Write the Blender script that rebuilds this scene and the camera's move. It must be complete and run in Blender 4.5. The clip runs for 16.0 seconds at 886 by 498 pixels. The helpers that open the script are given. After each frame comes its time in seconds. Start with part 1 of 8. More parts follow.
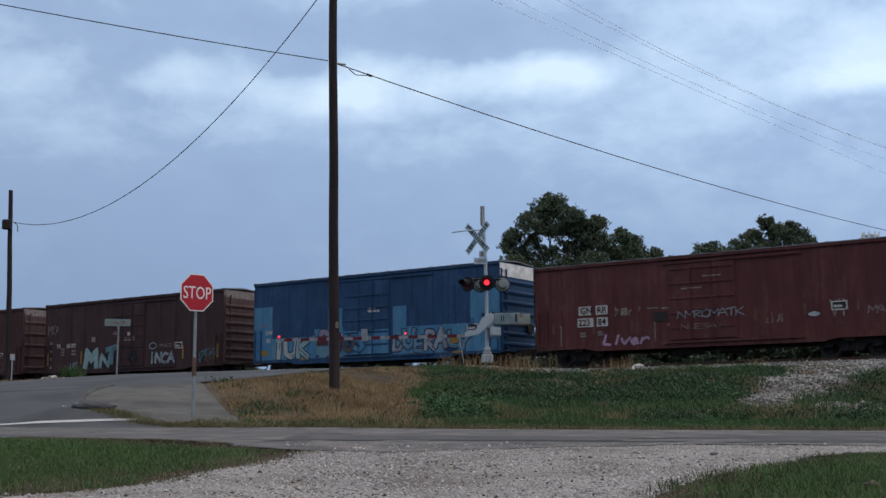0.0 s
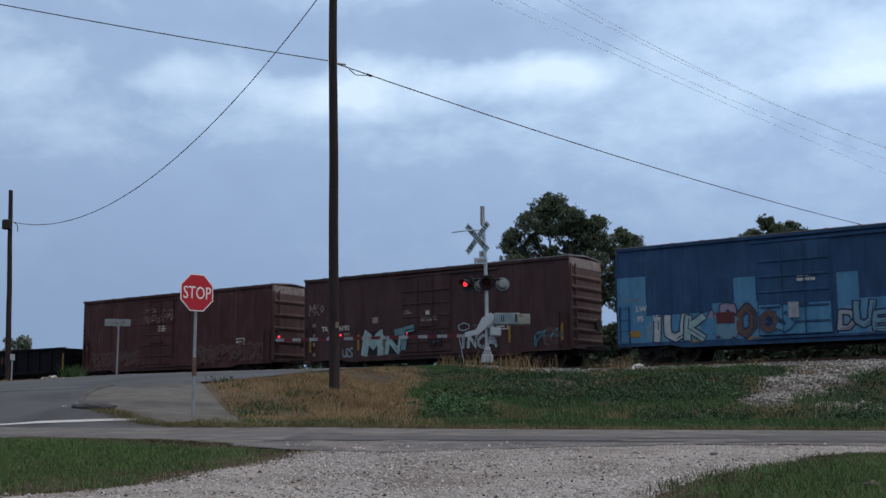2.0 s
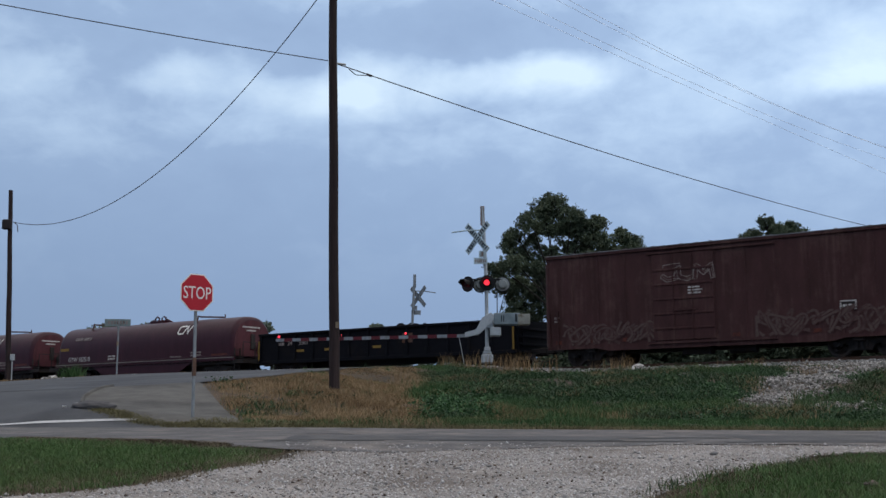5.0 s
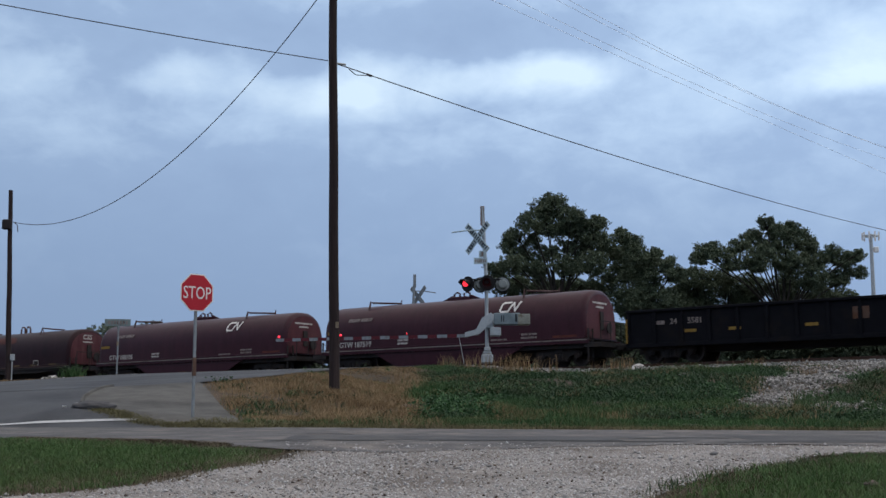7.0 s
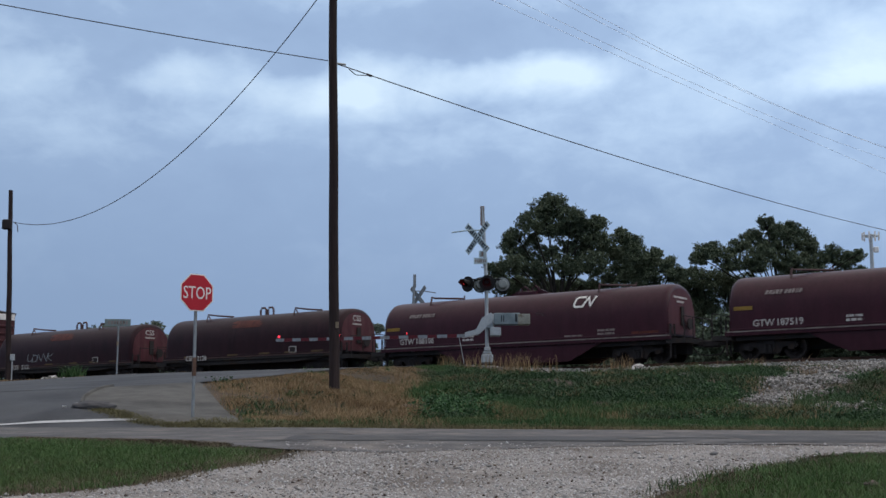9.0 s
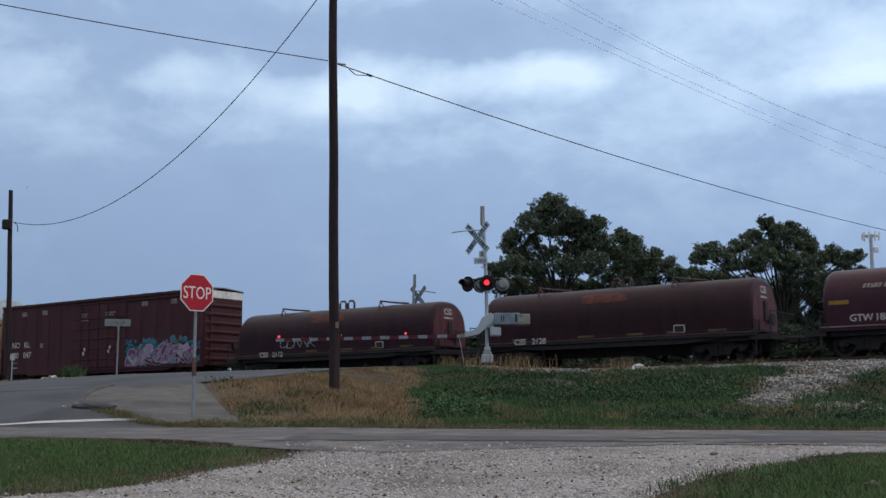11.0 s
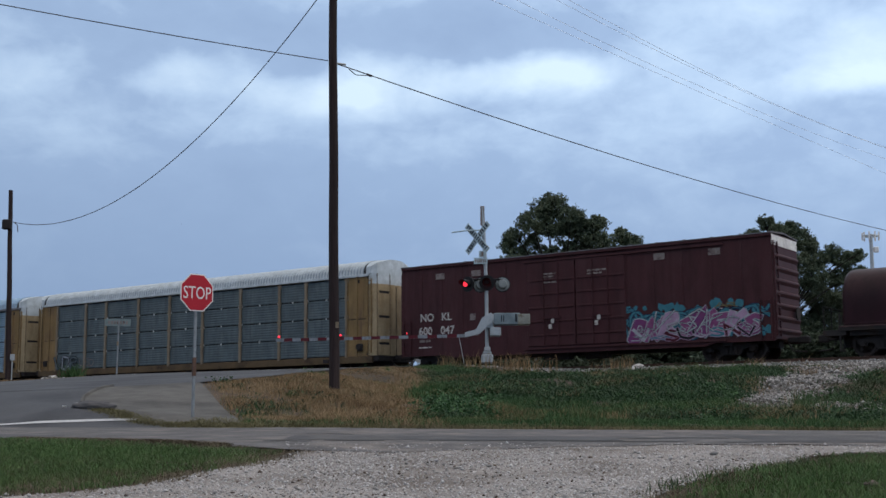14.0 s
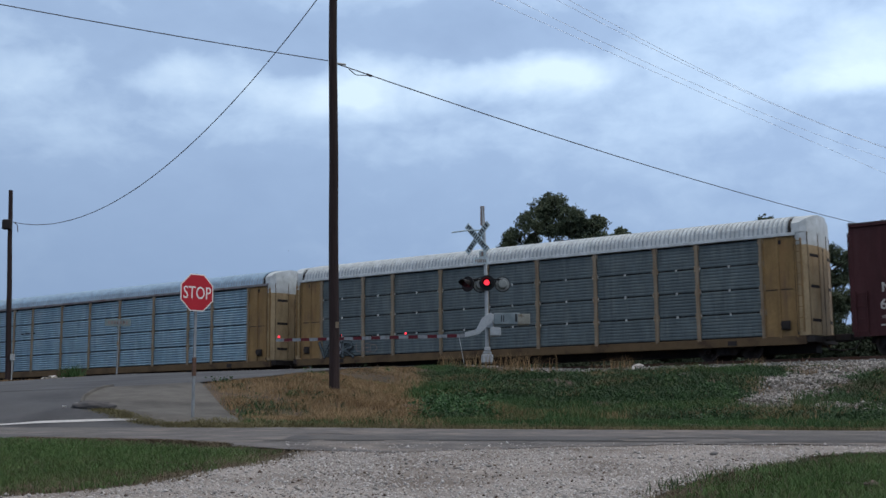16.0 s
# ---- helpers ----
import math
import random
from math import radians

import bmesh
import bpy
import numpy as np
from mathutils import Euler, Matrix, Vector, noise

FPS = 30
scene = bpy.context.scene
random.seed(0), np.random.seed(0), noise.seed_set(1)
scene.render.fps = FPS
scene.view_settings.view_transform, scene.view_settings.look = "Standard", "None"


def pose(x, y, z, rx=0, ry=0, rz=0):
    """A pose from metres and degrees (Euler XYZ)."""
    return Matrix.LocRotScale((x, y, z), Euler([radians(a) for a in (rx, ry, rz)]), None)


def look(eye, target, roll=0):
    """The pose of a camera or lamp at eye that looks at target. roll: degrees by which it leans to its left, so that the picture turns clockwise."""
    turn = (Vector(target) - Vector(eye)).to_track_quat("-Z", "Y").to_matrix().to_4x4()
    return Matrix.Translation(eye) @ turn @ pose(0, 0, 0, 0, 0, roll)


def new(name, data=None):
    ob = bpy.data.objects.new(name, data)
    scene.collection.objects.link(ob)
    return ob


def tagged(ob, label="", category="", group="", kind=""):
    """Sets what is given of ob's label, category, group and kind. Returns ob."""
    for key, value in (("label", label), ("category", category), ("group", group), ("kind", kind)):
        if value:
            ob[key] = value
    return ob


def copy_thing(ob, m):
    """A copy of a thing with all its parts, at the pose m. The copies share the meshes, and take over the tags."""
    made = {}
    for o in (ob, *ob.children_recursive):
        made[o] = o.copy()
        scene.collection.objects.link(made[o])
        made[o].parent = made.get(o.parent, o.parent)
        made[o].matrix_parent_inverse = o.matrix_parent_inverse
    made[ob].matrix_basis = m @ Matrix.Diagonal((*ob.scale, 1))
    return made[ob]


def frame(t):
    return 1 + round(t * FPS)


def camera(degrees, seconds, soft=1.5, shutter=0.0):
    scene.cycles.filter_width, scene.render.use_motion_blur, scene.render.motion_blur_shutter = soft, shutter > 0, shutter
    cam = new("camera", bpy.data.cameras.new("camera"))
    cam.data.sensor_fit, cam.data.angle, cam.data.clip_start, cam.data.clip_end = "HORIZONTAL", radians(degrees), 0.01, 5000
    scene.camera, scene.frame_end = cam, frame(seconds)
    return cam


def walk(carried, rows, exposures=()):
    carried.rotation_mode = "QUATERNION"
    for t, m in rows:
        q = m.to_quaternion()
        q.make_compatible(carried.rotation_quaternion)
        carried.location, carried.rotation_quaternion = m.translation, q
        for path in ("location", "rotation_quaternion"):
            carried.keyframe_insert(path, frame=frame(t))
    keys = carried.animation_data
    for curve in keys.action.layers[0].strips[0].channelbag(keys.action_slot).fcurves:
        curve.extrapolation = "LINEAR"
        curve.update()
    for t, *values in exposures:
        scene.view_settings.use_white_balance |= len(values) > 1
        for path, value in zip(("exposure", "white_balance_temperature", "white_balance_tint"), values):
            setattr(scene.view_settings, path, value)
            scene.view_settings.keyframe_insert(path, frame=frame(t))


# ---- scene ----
# ---------------------------------------------------------------- camera
cam = camera(41.12, 16.0, soft=1.5, shutter=0.15)
EYE = pose(0, 0, 1.5, 97.761, 0, 0)
walk(cam, [(0, EYE), (16, EYE)], exposures=[(0, 0.03), (12.5, 0.03), (15, 0.1), (16, 0.1)])

# ---------------------------------------------------------------- the track's line
TURN = -35.394
U = Vector((math.cos(radians(TURN)), math.sin(radians(TURN)), 0))
N = Vector((-U.y, U.x, 0))
RAIL = Vector((3.433, 53.974, 3.33))
BODY = -0.22                               # car bodies are modelled from a datum this far under the rail
GRADE = 0.01
SPEED = 10.53


def on_track(s, c=0.0, h=0.0):
    """The pose at s metres along the track, c metres towards the viewer's side, h over the rail."""
    p = RAIL + U * s - N * c + Vector((0, 0, GRADE * s + h))
    return Matrix.Translation(p) @ pose(0, 0, 0, 0, -math.degrees(math.atan(GRADE)), TURN)


# ---------------------------------------------------------------- sky and sun
def build_world():
    w = bpy.data.worlds.new("overcast_sky")
    scene.world = w
    w.use_nodes = True
    nt = w.node_tree
    nt.nodes.clear()
    N_ = nt.nodes.new
    L_ = nt.links.new
    out = N_("ShaderNodeOutputWorld")
    sky = N_("ShaderNodeTexSky")
    sky.sky_type = "NISHITA"
    sky.sun_disc = False
    sky.sun_elevation, sky.sun_rotation = radians(36), radians(101)
    bg1 = N_("ShaderNodeBackground")
    bg1.inputs[1].default_value = 0.05
    L_(sky.outputs[0], bg1.inputs[0])
    co = N_("ShaderNodeTexCoord")
    sep = N_("ShaderNodeSeparateXYZ")
    L_(co.outputs["Generated"], sep.inputs[0])
    # bearing and height of the line of sight, in degrees
    def maths(op, x, y=None):
        n = N_("ShaderNodeMath"); n.operation = op
        for i, q in enumerate((x, y)):
            if q is None:
                continue
            if isinstance(q, (int, float)):
                n.inputs[i].default_value = q
            else:
                L_(q, n.inputs[i])
        return n.outputs[0]

    bearing = maths("MULTIPLY", maths("ARCTAN2", sep.outputs[0], sep.outputs[1]), 180 / math.pi)
    up_angle = maths("MULTIPLY", maths("ARCSINE", sep.outputs[2]), 180 / math.pi)
    comb = N_("ShaderNodeCombineXYZ")
    L_(bearing, comb.inputs[0]); L_(up_angle, comb.inputs[1])

    def layer(source, scale, detail, offset, rough=0.5, dist=0.3, out_name="Fac"):
        mp = N_("ShaderNodeMapping")
        mp.inputs["Location"].default_value = offset
        mp.inputs["Scale"].default_value = scale
        L_(source, mp.inputs[0])
        t = N_("ShaderNodeTexNoise")
        t.inputs["Scale"].default_value = 1.0
        t.inputs["Detail"].default_value = detail
        t.inputs["Roughness"].default_value = rough
        t.inputs["Distortion"].default_value = dist
        L_(mp.outputs[0], t.inputs["Vector"])
        return t.outputs[out_name]

    # cloud edges are ragged: the place is shaken at two sizes
    place = comb.outputs[0]
    for scale, amount, off in (((0.22, 0.34, 1), 3.4, (3.1, 1.7, 0)), ((0.75, 1.0, 1), 1.1, (8.4, 0.2, 0))):
        shake = N_("ShaderNodeVectorMath"); shake.operation = "MULTIPLY_ADD"
        L_(layer(comb.outputs[0], scale, 3, off, 0.5, 0.0, "Color"), shake.inputs[0])
        shake.inputs[1].default_value = (amount, amount * 0.55, 0)
        back = N_("ShaderNodeVectorMath"); back.operation = "SUBTRACT"
        back.inputs[1].default_value = (amount * 0.5, amount * 0.275, 0)
        L_(place, shake.inputs[2])
        L_(shake.outputs[0], back.inputs[0])
        place = back.outputs[0]
    # thin and thick places of the cloud sheet
    total = None
    for (az, el, wide_, high, amount) in CLOUDS:
        off = N_("ShaderNodeVectorMath"); off.operation = "MULTIPLY_ADD"
        L_(place, off.inputs[0])
        off.inputs[1].default_value = (1 / wide_, 1 / high, 0)
        off.inputs[2].default_value = (-az / wide_, -el / high, 0)
        far = N_("ShaderNodeVectorMath"); far.operation = "LENGTH"
        L_(off.outputs[0], far.inputs[0])
        fall = N_("ShaderNodeMapRange"); fall.interpolation_type = "SMOOTHSTEP"
        fall.inputs[1].default_value, fall.inputs[2].default_value = 0.1, 1.35
        fall.inputs[3].default_value, fall.inputs[4].default_value = amount, 0.0
        L_(far.outputs["Value"], fall.inputs[0])
        total = fall.outputs[0] if total is None else maths("ADD", total, fall.outputs[0])
    n1 = layer(comb.outputs[0], (0.13, 0.26, 1), 5, CLOUD_A, 0.55, 0.4)
    n2 = layer(comb.outputs[0], (0.5, 0.8, 1), 4, CLOUD_B, 0.6, 0.3)
    value = maths("ADD", maths("ADD", maths("MULTIPLY", n1, 0.22), maths("MULTIPLY", n2, 0.12)), maths("ADD", total, CLOUD_BASE))
    ramp = N_("ShaderNodeValToRGB")
    e = ramp.color_ramp.elements
    e[0].position, e[0].color = 0.33, (0.305, 0.43, 0.66, 1)
    e[1].position, e[1].color = 0.70, (0.73, 0.91, 1.10, 1)
    m1 = ramp.color_ramp.elements.new(0.49); m1.color = (0.37, 0.515, 0.76, 1)
    m2 = ramp.color_ramp.elements.new(0.56); m2.color = (0.50, 0.667, 0.91, 1)
    L_(value, ramp.inputs[0])
    # plain haze low down
    hz = N_("ShaderNodeMapRange")
    hz.interpolation_type = "SMOOTHSTEP"
    hz.inputs[1].default_value, hz.inputs[2].default_value = 0.06, 0.27
    L_(sep.outputs[2], hz.inputs[0])
    mixc = N_("ShaderNodeMix"); mixc.data_type = "RGBA"
    mixc.inputs[6].default_value = (0.264, 0.379, 0.592, 1)
    L_(hz.outputs[0], mixc.inputs[0]); L_(ramp.outputs[0], mixc.inputs[7])
    # a little brighter towards the hidden sun
    sunward = N_("ShaderNodeMapRange")
    sunward.inputs[1].default_value, sunward.inputs[2].default_value = -28, 28
    sunward.inputs[3].default_value, sunward.inputs[4].default_value = 0.87, 1.06
    L_(bearing, sunward.inputs[0])
    tone = N_("ShaderNodeVectorMath"); tone.operation = "SCALE"
    L_(mixc.outputs[2], tone.inputs[0]); L_(sunward.outputs[0], tone.inputs["Scale"])
    # an overcast sky is whiter and brighter towards the zenith
    up = N_("ShaderNodeMapRange")
    up.inputs[1].default_value, up.inputs[2].default_value = 0.36, 0.75
    L_(sep.outputs[2], up.inputs[0])
    mixz = N_("ShaderNodeMix"); mixz.data_type = "RGBA"
    mixz.inputs[7].default_value = ZENITH
    L_(up.outputs[0], mixz.inputs[0]); L_(tone.outputs[0], mixz.inputs[6])
    bg2 = N_("ShaderNodeBackground")
    bg2.inputs[1].default_value = CLOUD_LIGHT
    L_(mixz.outputs[2], bg2.inputs[0])
    both = N_("ShaderNodeMixShader")
    both.inputs[0].default_value = 0.93
    L_(bg1.outputs[0], both.inputs[1]); L_(bg2.outputs[0], both.inputs[2])
    L_(both.outputs[0], out.inputs[0])


CLOUD_A = (4.2, 2.3, 0.0)
CLOUD_B = (0.4, 5.2, 0.0)
CLOUD_BASE = 0.352
# bearing, height, half width and half height in degrees, and how much lighter or darker
CLOUDS = (
    (-2.2, 15.7, 4.6, 1.5, 0.12), (4.2, 16.0, 4.6, 1.2, 0.15), (6.3, 15.7, 2.6, 1.3, 0.08), (-4.6, 15.3, 2.6, 1.8, 0.09),
    (19.4, 15.0, 4.2, 0.9, 0.12), (20.3, 16.2, 3.6, 1.6, 0.07), (-13.0, 15.9, 2.0, 1.2, 0.10), (-10.0, 15.7, 2.4, 1.2, 0.05),
    (-7.2, 14.9, 3.4, 1.0, 0.09), (-20.3, 15.4, 3.4, 2.2, 0.08), (-18.4, 12.8, 3.6, 1.8, 0.05), (-10.0, 13.2, 4.4, 1.4, 0.05),
    (15.0, 18.6, 3.6, 1.2, 0.05), (11.5, 13.9, 7.5, 1.9, 0.03),
    (-10.1, 18.3, 5.4, 1.6, -0.06), (-7.0, 16.6, 1.9, 0.8, -0.07), (1.0, 18.3, 9.5, 1.6, -0.10), (-16.0, 17.0, 3.4, 1.4, -0.04),
    (12.7, 17.2, 5.4, 1.7, -0.02), (6.0, 11.2, 13.5, 2.6, -0.03), (-8.0, 9.2, 10.0, 2.5, -0.05), (-14.0, 10.5, 12.0, 4.5, -0.05), (-15.0, 18.0, 9.0, 3.0, -0.03),
    (16.0, 17.0, 9.0, 3.0, 0.05),
)
CLOUD_LIGHT = 1.04
ZENITH = (1.2, 1.18, 1.2, 1)
build_world()
sun = new("sun", bpy.data.lights.new("sun", "SUN"))
sun.data.energy, sun.data.angle, sun.data.color = 0.75, radians(50), (1.0, 0.92, 0.82)
sun.matrix_world = look((40, -8, 30), (0, 0, 0))

# ---------------------------------------------------------------- materials
def material(name, colour, rough=0.7, metal=0.0, var=0.25, scale=3.0, fine=40.0, bump=0.15, tint=None, tint_amount=0.0,
             tint_scale=1.2, streak=1.0, wear=None, island=0.0, spec=0.16, bump_dist=0.01):
    """A painted or natural surface: base colour, two scales of variation, stains of another tint, fine relief."""
    m = bpy.data.materials.new(name)
    m.use_nodes = True
    nt = m.node_tree
    b = nt.nodes["Principled BSDF"]
    new_ = nt.nodes.new
    link = nt.links.new
    b.inputs["Roughness"].default_value = rough
    b.inputs["Metallic"].default_value = metal
    b.inputs["Specular IOR Level"].default_value = spec
    co = new_("ShaderNodeTexCoord")
    mp = new_("ShaderNodeMapping")
    mp.inputs["Scale"].default_value = (1, 1, 1.0 / streak)
    link(co.outputs["Object"], mp.inputs[0])
    big = new_("ShaderNodeTexNoise")
    big.inputs["Scale"].default_value, big.inputs["Detail"].default_value = scale, 5
    link(mp.outputs[0], big.inputs["Vector"])
    small = new_("ShaderNodeTexNoise")
    small.inputs["Scale"].default_value, small.inputs["Detail"].default_value = fine, 3
    link(mp.outputs[0], small.inputs["Vector"])
    hsv = new_("ShaderNodeHueSaturation")
    hsv.inputs["Color"].default_value = (*colour, 1)
    a = new_("ShaderNodeMath"); a.operation = "ADD"
    link(big.outputs["Fac"], a.inputs[0]); link(small.outputs["Fac"], a.inputs[1])
    r = new_("ShaderNodeMapRange")
    r.inputs[1].default_value, r.inputs[2].default_value = 0.7, 1.3
    r.inputs[3].default_value, r.inputs[4].default_value = 1 - var, 1 + var
    link(a.outputs[0], r.inputs[0])
    value = r.outputs[0]
    if island:
        g = new_("ShaderNodeNewGeometry")
        r2 = new_("ShaderNodeMapRange")
        r2.inputs[3].default_value, r2.inputs[4].default_value = 1 - island, 1 + island
        link(g.outputs["Random Per Island"], r2.inputs[0])
        mu = new_("ShaderNodeMath"); mu.operation = "MULTIPLY"
        link(value, mu.inputs[0]); link(r2.outputs[0], mu.inputs[1])
        value = mu.outputs[0]
    link(value, hsv.inputs["Value"])
    colour_out = hsv.outputs[0]
    if tint is not None:
        st = new_("ShaderNodeTexNoise")
        st.inputs["Scale"].default_value, st.inputs["Detail"].default_value = tint_scale, 6
        st.inputs["Roughness"].default_value = 0.62
        link(mp.outputs[0], st.inputs["Vector"])
        rr = new_("ShaderNodeMapRange")
        rr.inputs[1].default_value, rr.inputs[2].default_value = 0.62 - 0.25 * tint_amount, 0.74 - 0.15 * tint_amount
        rr.inputs[4].default_value = min(1.0, 0.5 + tint_amount)
        link(st.outputs["Fac"], rr.inputs[0])
        mx = new_("ShaderNodeMix"); mx.data_type = "RGBA"
        mx.inputs[7].default_value = (*tint, 1)
        link(rr.outputs[0], mx.inputs[0]); link(colour_out, mx.inputs[6])
        colour_out = mx.outputs[2]
    if wear is not None:
        mp2 = new_("ShaderNodeMapping")
        mp2.inputs["Scale"].default_value = (5.0, 5.0, 0.35)
        link(co.outputs["Object"], mp2.inputs[0])
        ws = new_("ShaderNodeTexNoise")
        ws.inputs["Scale"].default_value, ws.inputs["Detail"].default_value, ws.inputs["Roughness"].default_value = 1.0, 6, 0.7
        link(mp2.outputs[0], ws.inputs["Vector"])
        spots = new_("ShaderNodeTexNoise")
        spots.inputs["Scale"].default_value, spots.inputs["Detail"].default_value = 0.7, 8
        spots.inputs["Roughness"].default_value = 0.7
        link(co.outputs["Object"], spots.inputs["Vector"])
        both = new_("ShaderNodeMath"); both.operation = "ADD"
        link(ws.outputs["Fac"], both.inputs[0]); link(spots.outputs["Fac"], both.inputs[1])
        r3 = new_("ShaderNodeMapRange")
        r3.inputs[1].default_value, r3.inputs[2].default_value = 1.0, 1.26
        r3.inputs[4].default_value = 0.9
        link(both.outputs[0], r3.inputs[0])
        mx = new_("ShaderNodeMix"); mx.data_type = "RGBA"
        mx.inputs[7].default_value = (*wear, 1)
        link(r3.outputs[0], mx.inputs[0]); link(colour_out, mx.inputs[6])
        colour_out = mx.outputs[2]
    link(colour_out, b.inputs["Base Color"])
    if bump:
        bp = new_("ShaderNodeBump")
        bp.inputs["Strength"].default_value, bp.inputs["Distance"].default_value = bump, bump_dist
        link(small.outputs["Fac"], bp.inputs["Height"])
        link(bp.outputs[0], b.inputs["Normal"])
    return m


def glowing(name, colour, strength):
    m = bpy.data.materials.new(name)
    m.use_nodes = True
    b = m.node_tree.nodes["Principled BSDF"]
    b.inputs["Base Color"].default_value = (*colour, 1)
    b.inputs["Emission Color"].default_value = (*colour, 1)
    b.inputs["Emission Strength"].default_value = strength
    return m


def leaf_material(name, dark, light, island=0.3):
    m = material(name, dark, rough=0.6, var=0.25, scale=0.6, fine=3, bump=0, island=island, tint=light, tint_amount=0.45, tint_scale=0.5, spec=0.1)
    return m


